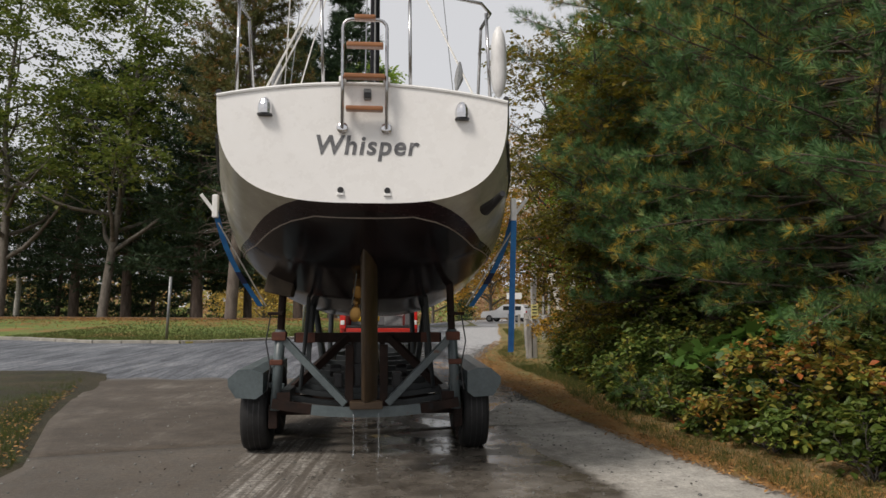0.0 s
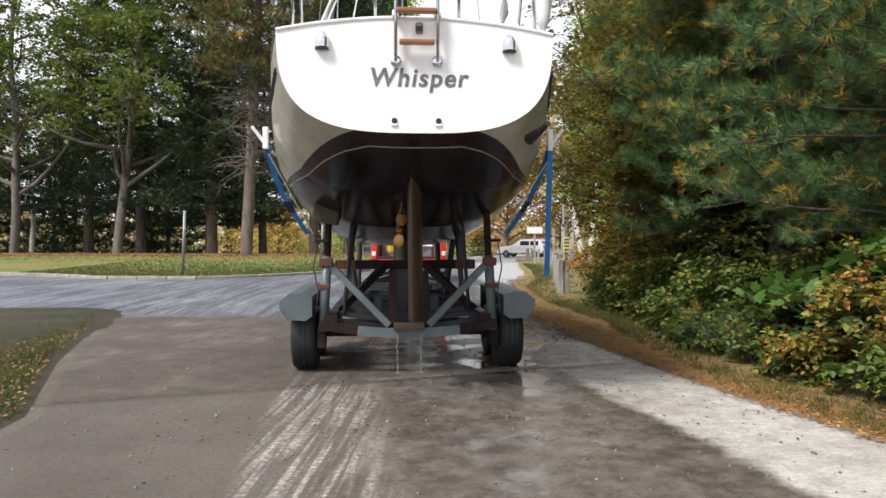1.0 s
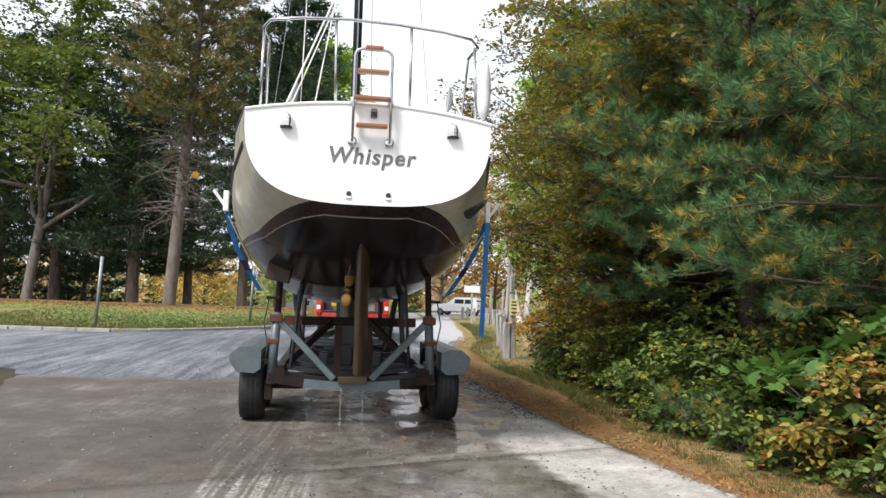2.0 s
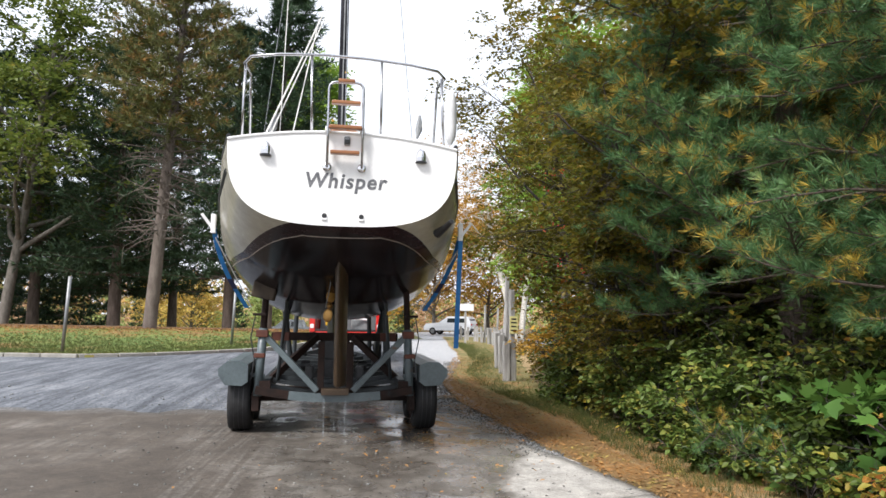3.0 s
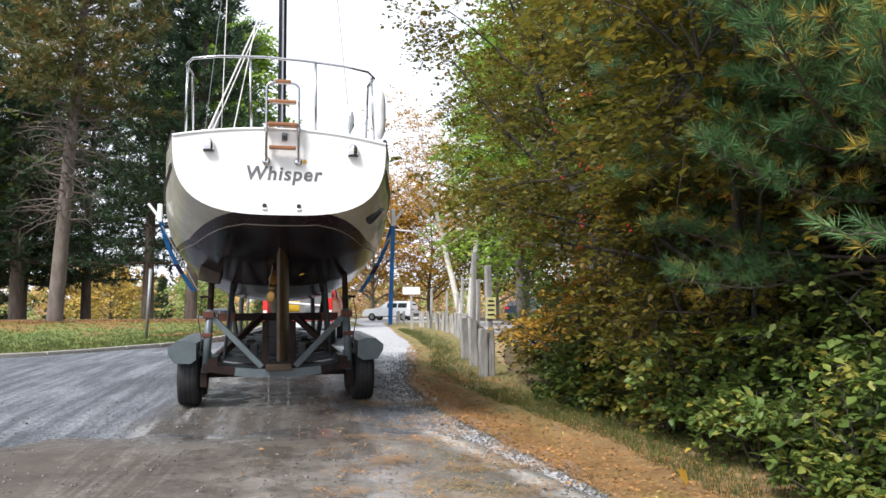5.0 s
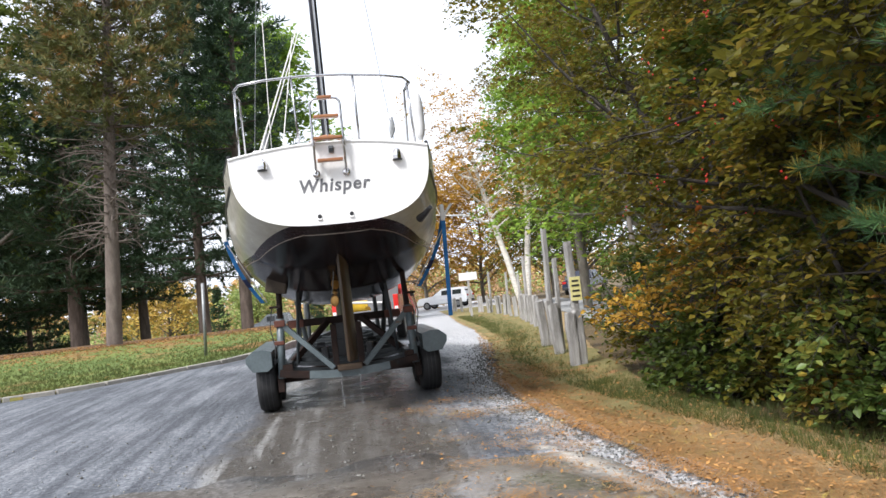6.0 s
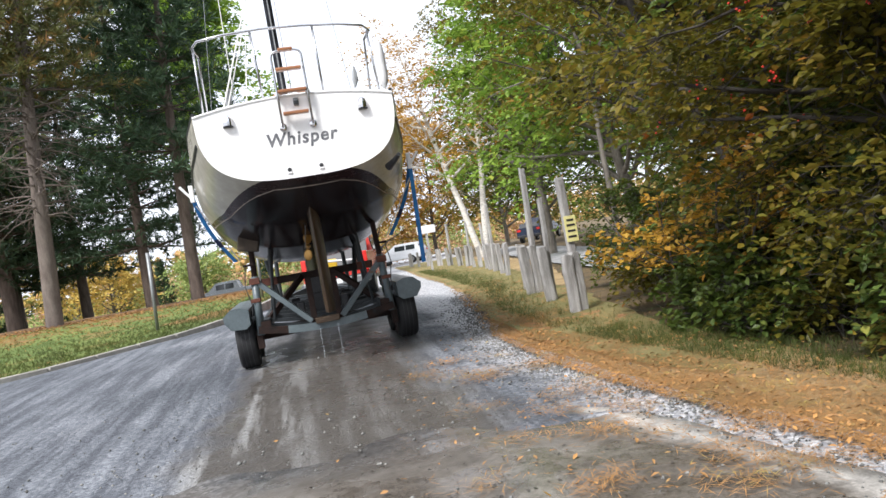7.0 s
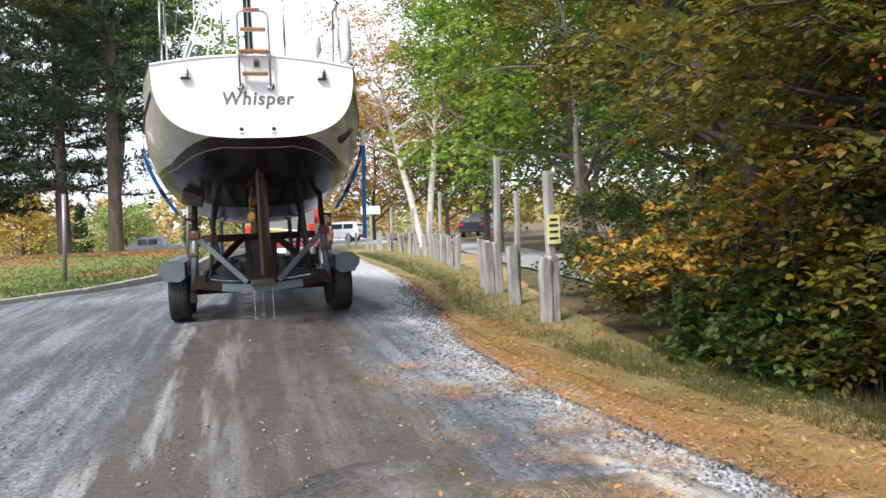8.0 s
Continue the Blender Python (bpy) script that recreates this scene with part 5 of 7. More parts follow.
    tube(bm, [(-0.09, 1.5, 1.395), (-0.09, 1.56, 1.4), (-0.09, 1.66, 1.41)], [0.012, 0.035, 0.032], 10)
    put("propeller_hub", bm, M_BRONZE, parent=shaft)
    bm = bmesh.new()
    tube(bm, [(-0.05, 1.0, 1.95), (-0.09, 1.25, 1.6), (-0.13, 1.5, 1.38)], 0.006, 5)
    put("rudder_cable", bm, M_GALV)
    # sounder fairing and exhaust on the starboard quarter
    bm = bmesh.new()
    tube(bm, [(0.9, 0.25, 2.08), (0.95, 0.1, 2.12), (0.985, -0.04, 2.16)], [0.045, 0.03, 0.022], 10)
    put("exhaust", bm, M_BLACK)
    # name lettering, slanted as painted
    curve = bpy.data.curves.new("name", "FONT")
    curve.body = "Whisper"
    curve.size, curve.extrude, curve.shear, curve.space_character = 0.185, 0.001, 0.16, 1.14
    curve.align_x, curve.align_y = "CENTER", "BOTTOM"
    curve.offset = 0.0045
    curve.materials.append(M_LETTER)
    text = new("boat_name", curve)
    text.parent = boat
    text["label"] = "worn dark grey italic lettering"
    text.matrix_basis = LIFT @ pose(0.012, -0.012 + 0.03 * 0.51 - 0.002, 2.39, 90 + 1.7, 0, 0)
    return boat


# ---- trailer ----
def build_trailer():
    tr = thing("boat_trailer", "pale blue rusty steel boat trailer with cradle posts", "boat trailer")
    wheels = []
    for y in (0.0, 0.86):
        for sgn in (-1, 1):
            bm = bmesh.new()
            prof = [(0.0, 0.20), (0.11, 0.2), (0.125, 0.28), (0.12, 0.345), (0.085, 0.365), (-0.085, 0.365), (-0.12, 0.345), (-0.125, 0.28), (-0.11, 0.2)]
            n = 36
            rings = [[bm.verts.new((x, r * math.cos(2 * math.pi * k / n), r * math.sin(2 * math.pi * k / n))) for x, r in prof[1:]] for k in range(n)]
            for k in range(n):
                r0, r1 = rings[k], rings[(k + 1) % n]
                for i in range(len(r0)):
                    bm.faces.new((r0[i], r0[(i + 1) % len(r0)], r1[(i + 1) % len(r0)], r1[i]))
            wheel = part("wheel", bm, M_TYRE, tr, "worn black trailer tyre", True)
            wheel.matrix_basis = pose(sgn * 1.04, y, 0.365)
            for gx in (-0.05, 0.0, 0.05):
                bm = bmesh.new()
                bmesh.ops.create_cone(bm, cap_ends=False, segments=36, radius1=0.3665, radius2=0.3665, depth=0.008, matrix=pose(gx, 0, 0, 0, 90))
                part("tread_groove", bm, M_BLACK, wheel)
            bm = bmesh.new()
            disc(bm, 0.2, 0.12, pose(0, 0, 0, 0, 90), 24, 0.02)
            part("rim", bm, M_RUST, wheel, "rusty rim")
            bm = bmesh.new()
            disc(bm, 0.06, 0.2, pose(0, 0, 0, 0, 90), 14, 0.01)
            part("hub", bm, M_PAINT, wheel)
            wheels.append((wheel, sgn * 1.04, y))
        bm = bmesh.new()
        beam(bm, (-0.95, y, 0.365), (0.95, y, 0.365), 0.08, 0.08)
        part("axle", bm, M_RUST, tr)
    # box fenders with chamfered ends
    for sgn in (-1, 1):
        bm = bmesh.new()
        shape = [(0.94, 0.58), (0.94, 0.77), (1.04, 0.805), (1.16, 0.80), (1.255, 0.72), (1.25, 0.65), (1.18, 0.545), (1.0, 0.535)]
        a = [bm.verts.new((sgn * x, -0.46, z)) for x, z in shape]
        b = [bm.verts.new((sgn * x, 1.32, z)) for x, z in shape]
        bm.faces.new(a), bm.faces.new(b)
        for k in range(len(shape) - 3):
            bm.faces.new((a[k], a[k + 1], b[k + 1], b[k]))
        part("fender", bm, M_PAINT, tr, "pale blue box fender with a chamfered end plate")
        bm = bmesh.new()
        beam(bm, (sgn * 0.78, -0.2, 0.62), (sgn * 1.0, -0.2, 0.64), 0.05, 0.05)
        part("fender_bracket", bm, M_PAINT, tr)
        # main rail and leaf spring
        bm = bmesh.new()
        beam(bm, (sgn * 0.76, -0.3, 0.52), (sgn * 0.72, 4.2, 0.52), 0.09, 0.14)
        beam(bm, (sgn * 0.72, 4.2, 0.52), (sgn * 0.08, 7.2, 0.55), 0.09, 0.14)
        part("side_rail", bm, M_SHADED_PAINT, tr)
        bm = bmesh.new()
        for k, half in enumerate((0.42, 0.3, 0.2)):
            beam(bm, (sgn * 0.83, 0.43 - half, 0.45 - 0.012 * k), (sgn * 0.83, 0.43 + half, 0.45 - 0.012 * k), 0.06, 0.012, 0.002)
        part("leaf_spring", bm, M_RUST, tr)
        bm = bmesh.new()
        box(bm, (0.08, 0.12, 0.22), pose(sgn * 0.86, -0.3, 0.36), 0.01)
        part("spring_hanger", bm, M_RUST, tr)
        # rear cradle post, jack screw and pad
        bm = bmesh.new()
        tube(bm, [(sgn * 0.84, -0.36, 0.42), (sgn * 0.80, -0.36, 1.16)], 0.048, 12)
        post = part("cradle_post", bm, M_PAINT, tr, "pale blue pipe post", True)
        bm = bmesh.new()
        box(bm, (0.13, 0.12, 0.08), pose(sgn * 0.81, -0.36, 1.10), 0.01)
        part("post_collar", bm, M_RUSTRED, post, "red-brown rusty collar")
        bm = bmesh.new()
        box(bm, (0.12, 0.11, 0.05), pose(sgn * 0.83, -0.36, 0.86), 0.01)
        part("post_collar", bm, M_RUSTRED, post, "red-brown rusty collar")
        bm = bmesh.new()
        tube(bm, [(sgn * 0.80, -0.36, 1.12), (sgn * 0.775, -0.36, 1.72)], 0.036, 10)
        part("jack_screw", bm, M_RUST, post)
        bm = bmesh.new()
        box(bm, (0.14, 0.1, 0.03), pose(sgn * 0.84, -0.42, 1.31), 0.008)
        part("strap_hook", bm, M_RUST, post)
        bm = bmesh.new()
        if sgn < 0:
            box(bm, (0.25, 0.3, 0.28), pose(-0.79, -0.36, 1.62, 0, 12), 0.02)
        else:
            box(bm, (0.34, 0.3, 0.05), pose(0.80, -0.36, 1.70, 0, -38), 0.012)
        part("hull_pad", bm, M_PAD, post, "dark carpeted pad against the hull")
        # diagonal braces
        bm = bmesh.new()
        beam(bm, (sgn * 0.78, -0.36, 1.08), (sgn * 0.19, -0.44, 0.48), 0.065, 0.065)
        part("diagonal_brace", bm, M_PAINT, tr)
        bm = bmesh.new()
        beam(bm, (sgn * 0.74, 0.15, 0.55), (sgn * 0.22, 0.55, 1.04), 0.06, 0.08)
        part("cross_brace", bm, M_RUST, tr)
        bm = bmesh.new()
        beam(bm, (sgn * 0.64, 0.6, 0.55), (sgn * 0.6, 0.6, 1.66), 0.05, 0.05)
        beam(bm, (sgn * 0.72, 1.3, 0.55), (sgn * 0.58, 0.66, 1.45), 0.05, 0.05)
        part("inner_post", bm, M_SHADED_PAINT, tr)
        bm = bmesh.new()
        tube(bm, [(sgn * 0.62, 2.6, 0.55), (sgn * 0.78, 2.6, 1.66)], 0.04, 10)
        beam(bm, (sgn * 0.66, 3.6, 0.55), (sgn * 0.74, 2.7, 1.35), 0.05, 0.05)
        part("middle_post", bm, M_SHADED_PAINT, tr)
        bm = bmesh.new()
        box(bm, (0.3, 0.3, 0.05), pose(sgn * 0.8, 2.6, 1.7, 0, -sgn * 40), 0.012)
        part("hull_pad", bm, M_PAD, tr)
        bm = bmesh.new()
        tube(bm, [(sgn * 0.66, 4.4, 0.55), (sgn * 0.62, 4.4, 1.7)], 0.04, 10)
        part("front_post", bm, M_SHADED_PAINT, tr)
        # leaning props and stays under the hull, its shade put into their dark colour
        bm = bmesh.new()
        tube(bm, [(sgn * 0.66, 0.1, 0.55), (sgn * 0.60, 0.0, 1.15), (sgn * 0.56, -0.1, 1.62)], 0.02, 8)
        part("leaning_prop", bm, M_SHADED_PAINT, tr)
        bm = bmesh.new()
        box(bm, (0.1, 0.14, 0.16), pose(sgn * 0.3, 0.3, 0.62), 0.02)
        part("roller_bracket", bm, M_BLACK, tr)
        bm = bmesh.new()
        disc(bm, 0.07, 0.12, pose(sgn * 0.36, 0.9, 0.66, 0, 90), 14, 0.01)
        part("roller", bm, M_BLACK, tr)
        # cable tied along the post
        bm = bmesh.new()
        tube(bm, [(sgn * 0.89, -0.38, 1.3), (sgn * 0.93, -0.39, 1.05), (sgn * 0.885, -0.4, 0.82), (sgn * 0.91, -0.4, 0.6)], 0.007, 5)
        part("lamp_cable", bm, M_BLACK, tr)
        # keel guide uprights
        bm = bmesh.new()
        beam(bm, (sgn * 0.16, -0.4, 0.45), (sgn * 0.16, -0.38, 1.02), 0.075, 0.075)
        part("keel_guide", bm, M_RUST, tr)
        bm = bmesh.new()
        beam(bm, (sgn * 0.15, 0.6, 0.5), (sgn * 0.15, 0.6, 1.02), 0.06, 0.06)
        part("keel_guide", bm, M_RUST, tr)
        # gusset plates
        bm = bmesh.new()
        box(bm, (0.12, 0.015, 0.13), pose(sgn * 0.76, -0.40, 0.52), 0.004)
        part("gusset", bm, M_RUST, tr)
    # bowed rear cross beam
    bm = bmesh.new()
    pts = [(x, -0.42, 0.49 - 0.085 * (1 - (x / 0.86) ** 2)) for x in np.linspace(-0.86, 0.86, 13)]
    bar(bm, pts, 0.06, 0.085)
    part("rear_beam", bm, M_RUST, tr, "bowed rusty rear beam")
    bm = bmesh.new()
    bar(bm, [(x, -0.456, 0.49 - 0.085 * (1 - (x / 0.86) ** 2)) for x in np.linspace(-0.5, 0.5, 9)], 0.012, 0.095)
    part("beam_plate", bm, M_PAINT, tr, "pale blue painted plate on the rear beam")
    bm = bmesh.new()
    beam(bm, (-0.78, 0.6, 1.04), (0.78, 0.6, 1.04), 0.09, 0.10)
    part("upper_beam", bm, M_RUST, tr, "rusty brown upper beam")
    for sgn in (-1, 1):
        bm = bmesh.new()
        box(bm, (0.2, 0.1, 0.105), pose(sgn * 0.66, 0.598, 1.04), 0.005)
        part("beam_end", bm, M_RUSTRED, tr, "bright red-oxide beam end")
    for i, y in enumerate((0.45, 1.2, 2.0, 2.8, 3.6, 4.4, 5.2)):
        bm = bmesh.new()
        w = 0.74 if y < 4.2 else 0.55
        pts = [(x, y, 0.54 - 0.04 * (1 - (x / w) ** 2)) for x in np.linspace(-w, w, 7)]
        bar(bm, pts, 0.08, 0.08)
        part("cross_member", bm, M_SHADED_PAINT, tr)
    for y, z in ((-0.1, 0.5), (0.12, 0.55), (0.28, 0.59)):
        bm = bmesh.new()
        bar(bm, [(x, y, z - 0.07 * (1 - (x / 0.72) ** 2)) for x in np.linspace(-0.72, 0.72, 11)], 0.05, 0.05)
        part("spring_bow", bm, M_SHADED_PAINT, tr, "bowed cross bar, coloured dark for the hull's shade")
    bm = bmesh.new()
    box(bm, (0.3, 0.12, 0.07), pose(0, -0.47, 0.475), 0.008)
    part("rear_chock", bm, M_WOOD, tr, "wet timber block")
    bm = bmesh.new()
    box(bm, (0.26, 2.4, 0.06), pose(0, 3.4, 0.62), 0.01)
    part("keel_board", bm, M_WOOD, tr)
    bm = bmesh.new()
    box(bm, (0.22, 0.1, 0.30), pose(-0.06, 0.62, 0.86), 0.01)
    box(bm, (0.16, 0.08, 0.34), pose(-0.06, 0.5, 0.60), 0.01)
    part("keel_stop", bm, M_BLACK, tr, "black rubber keel stop")
    bm = bmesh.new()
    beam(bm, (0, 4.0, 0.55), (0, 9.4, 0.58), 0.12, 0.14)
    part("tongue", bm, M_SHADED_PAINT, tr)
    bm = bmesh.new()
    beam(bm, (0, 7.4, 0.6), (0, 7.0, 2.1), 0.1, 0.1)
    part("winch_post", bm, M_SHADED_PAINT, tr)
    bm = bmesh.new()
    tube(bm, [(0, 9.4, 0.58), (0, 9.6, 0.58)], 0.05, 10)
    part("coupler", bm, M_RUST, tr)
    # safety chain hanging at the right post
    bm = bmesh.new()
    for k in range(9):
        tube(bm, [(0.845 + 0.012 * math.cos(a) * (k % 2), -0.42 + 0.012 * math.cos(a) * (1 - k % 2), 0.40 - 0.032 * k + 0.02 * math.sin(a)) for a in np.linspace(0, 6.28, 9)], 0.004, 4, False)
    part("chain", bm, M_RUST, tr)
    # tie-down straps over the hull sides
    for sgn in (-1, 1):
        bm = bmesh.new()
        p0, p1 = Vector((sgn * 1.30, -0.9, 2.2)), Vector((sgn * 0.98, -0.42, 1.38))
        pts = [p0 + (p1 - p0) * u + Vector((sgn * 0.06 * math.sin(u * 3.14), 0, 0)) for u in np.linspace(0, 1, 9)]
        bar(bm, pts, 0.05, 0.008, (1, 0.3 * sgn, 0))
        st = part("strap", bm, M_STRAP, tr, "blue ratchet strap")
        bm = bmesh.new()
        bar(bm, pts[5:7], 0.052, 0.014, (1, 0.3 * sgn, 0))
        part("strap_band", bm, M_STRAPDARK, st)
        bm = bmesh.new()
        tube(bm, [p0 + Vector((0.02, 0.03, -0.1)), p1 + Vector((-sgn * 0.05, 0.0, 0.0))], 0.007, 6)
        part("strap_rope", bm, M_ROPE, st)
        bm = bmesh.new()
        box(bm, (0.05, 0.06, 0.2), Matrix.Translation(p0 + Vector((0, 0, 0.04))), 0.01)
        beam(bm, p0 + Vector((0, 0, -0.02)), p0 + Vector((sgn * 0.12, -0.02, 0.14)), 0.03, 0.03, 0.006)
        part("ratchet", bm, M_WHITE, st, "white strap ratchet")
    bm = bmesh.new()
    pts = [(1.30 - 0.035 * u, -0.92, 2.15 - 1.17 * u) for u in np.linspace(0, 1, 7)]
    bar(bm, pts, 0.05, 0.008, (1, 0, 0))
    part("loose_strap", bm, M_STRAP, tr, "loose blue strap end hanging straight down")
    # water running off the rear beam
    for x, y, z0, rad in ((-0.115, -0.49, 0.40, 0.009), (0.115, -0.49, 0.40, 0.009), (0.0, -0.3, 0.41, 0.005), (-0.03, -0.2, 0.41, 0.004)):
        rng = np.random.default_rng(int(abs(x) * 1000) + 3)
        bm = bmesh.new()
        tube(bm, [(x + rng.normal() * 0.004, y, z0 - z0 * k / 10) for k in range(11)], [rad * 0.5 * rng.uniform(0.8, 1.15) for k in range(11)], 6)
        part("water_trickle", bm, M_WATER, tr, "thin stream of draining water", True)
        bm = bmesh.new()
        for k in range(10):
            a, d = rng.uniform(0, 6.28), rng.uniform(0.01, 0.07)
            bmesh.ops.create_icosphere(bm, subdivisions=1, radius=rng.uniform(0.002, 0.005), matrix=pose(x + d * math.cos(a), y + d * math.sin(a), rng.uniform(0.01, 0.06)))
        part("water_splash", bm, M_WATER, tr)
    return tr, wheels


# ---- vehicles ----
def car_wheel(parent, x, y, r, w=0.22):
    bm = bmesh.new()
    disc(bm, r, w, pose(0, 0, 0, 0, 90), 28, 0.03)
    wheel = part("wheel", bm, M_TYRE, parent, "black tyre")
    wheel.matrix_basis = pose(x, y, r)
    bm = bmesh.new()
    disc(bm, r * 0.62, w + 0.01, pose(0, 0, 0, 0, 90), 20, 0.015)
    part("rim", bm, M_GALV, wheel)
    return wheel


def extrude_side(shape, w, taper=None):
    """A body shell: a side profile (y, z) swept across the width w, narrowed at given heights."""
    bm = bmesh.new()
    sides = []
    for sgn in (-1, 1):
        sides.append([bm.verts.new((sgn * (w / 2 - (taper(z) if taper else 0)), y, z)) for y, z in shape])
    bm.faces.new(sides[0]), bm.faces.new(sides[1][::-1])
    for k in range(len(shape)):
        j = (k + 1) % len(shape)
        bm.faces.new((sides[0][k], sides[0][j], sides[1][j], sides[1][k]))
    edges = [e for e in bm.edges if e.calc_length() > 0.25]
    bmesh.ops.bevel(bm, geom=edges, offset=0.035, segments=2, affect="EDGES")
    return bm


def build_pickup():
    """Red pickup, origin on the ground under the middle of its rear bumper, heading along y."""
    tk = thing("pickup_truck", "red pickup truck with an open loaded bed towing the trailer", "pickup truck")
    W = 1.76
    bm = bmesh.new()
    box(bm, (W - 0.1, 5.0, 0.25), pose(0, 2.6, 0.52), 0.04)
    part("chassis", bm, M_BLACK, tk)
    for sgn in (-1, 1):
        bm = bmesh.new()
        box(bm, (0.12, 1.85, 0.64), pose(sgn * (W / 2 - 0.06), 1.1, 0.90), 0.03)
        part("bed_side", bm, M_REDPAINT, tk)
        bm = bmesh.new()
        box(bm, (0.13, 0.06, 0.5), pose(sgn * (W / 2 - 0.065), 0.155, 0.97), 0.015)
        lamp = part("tail_lamp", bm, M_TAIL, tk, "tall red tail lamp")
        bm = bmesh.new()
        box(bm, (0.09, 0.03, 0.1), pose(sgn * (W / 2 - 0.06), 0.128, 0.86), 0.01)
        part("reverse_lens", bm, M_WHITE, lamp)
    bm = bmesh.new()
    box(bm, (W - 0.26, 0.06, 0.17), pose(0, 0.19, 0.65), 0.02)
    part("tailgate", bm, M_REDPAINT, tk)
    bm = bmesh.new()
    box(bm, (W - 0.26, 0.07, 0.045), pose(0, 0.19, 0.765), 0.008)
    part("tailgate_cap", bm, M_BLACK, tk)
    bm = bmesh.new()
    box(bm, (W, 0.16, 0.18), pose(0, 0.08, 0.52), 0.03)
    part("bumper", bm, M_GALV, tk)
    bm = bmesh.new()
    box(bm, (0.32, 0.01, 0.12), pose(0, -0.004, 0.54), 0.003)
    part("number_plate", bm, M_WHITE, tk)
    bm = bmesh.new()
    box(bm, (W - 0.24, 1.8, 0.05), pose(0, 1.1, 0.66), 0.01)
    part("bed_floor", bm, M_BLACK, tk)
    bm = bmesh.new()
    beam(bm, (0, 1.4, 0.74), (0, 1.95, 1.62), W - 0.3, 0.05)
    part("folded_tonneau", bm, M_BLACK, tk, "black folded bed cover")
    cab = extrude_side([(2.05, 0.6), (2.05, 1.12), (2.2, 1.68), (2.5, 1.74), (3.2, 1.72), (3.85, 1.16), (5.1, 1.06), (5.25, 0.9), (5.25, 0.5), (2.05, 0.5)], W, lambda z: 0.14 * max(z - 1.1, 0) / 0.6)
    body = part("cab", cab, M_REDPAINT, tk)
    bm = bmesh.new()
    box(bm, (W - 0.42, 0.02, 0.42), pose(0, 2.115, 1.4, -14.5), 0.01)
    part("rear_window", bm, M_GLASS, body)
    for sgn in (-1, 1):
        bm = bmesh.new()
        box(bm, (0.02, 0.95, 0.36), pose(sgn * (W / 2 - 0.06), 2.75, 1.38, 0, sgn * -12), 0.01)
        part("side_window", bm, M_GLASS, body)
        bm = bmesh.new()
        box(bm, (0.12, 0.1, 0.16), pose(sgn * (W / 2 + 0.08), 3.4, 1.2), 0.02)
        part("mirror", bm, M_BLACK, body)
    bm = bmesh.new()
    box(bm, (0.5, 0.35, 0.28), pose(-0.28, 0.75, 1.0, 0, 0, 12), 0.04)
    part("yellow_case", bm, M_YELLOW, tk, "yellow plastic case in the bed")
    bm = bmesh.new()
    tube(bm, [(-0.5, 0.4, 1.12), (0.55, 0.6, 1.02)], 0.03, 8)
    part("white_pole", bm, M_WHITE, tk)
    bm = bmesh.new()
    box(bm, (0.45, 0.35, 0.3), pose(0.35, 0.8, 0.9, 0, 0, -8), 0.04)
    part("tool_bag", bm, M_GALV, tk)
    wheels = []
    for y in (1.25, 4.35):
        for sgn in (-1, 1):
            wheels.append((car_wheel(tk, sgn * (W / 2 - 0.1), y, 0.36), sgn * (W / 2 - 0.1), y))
    return tk, wheels


def build_car(name, label, mat, m, shape, glass, w=1.8, length=4.6, dark_lower=True):
    car = thing(name, label, "car", at=m)
    body = part("body", extrude_side(shape, w, lambda z: 0.2 * max(z - 0.95, 0) / 0.6), mat, car)
    for sgn in (-1, 1):
        for y0, y1, z0, z1 in glass:
            bm = bmesh.new()
            box(bm, (0.03, y1 - y0, z1 - z0), pose(sgn * (w / 2 - 0.1), (y0 + y1) / 2, (z0 + z1) / 2, 0, sgn * -17), 0.02)
            part("side_window", bm, M_GLASS, body)
        bm = bmesh.new()
        box(bm, (0.3, 0.06, 0.16), pose(sgn * (w / 2 - 0.22), 0.0, 0.95), 0.02)
        part("tail_lamp", bm, M_TAIL, body)
        for y in (0.85, length - 0.9):
            car_wheel(car, sgn * (w / 2 - 0.1), y, 0.34)
    bm = bmesh.new()
    box(bm, (w - 0.5, 0.04, 0.36), pose(0, 0.16, 1.27, -22), 0.02)
    part("rear_window", bm, M_GLASS, body)
    bm = bmesh.new()
    box(bm, (w - 0.5, 0.04, 0.6), pose(0, length - 1.55, 1.22, 52), 0.02)
    part("windscreen", bm, M_GLASS, body)
    bm = bmesh.new()
    box(bm, (w - 0.04, 0.12, 0.2), pose(0, 0.02, 0.5), 0.03)
    part("bumper", bm, M_BLACK, body)
    return car


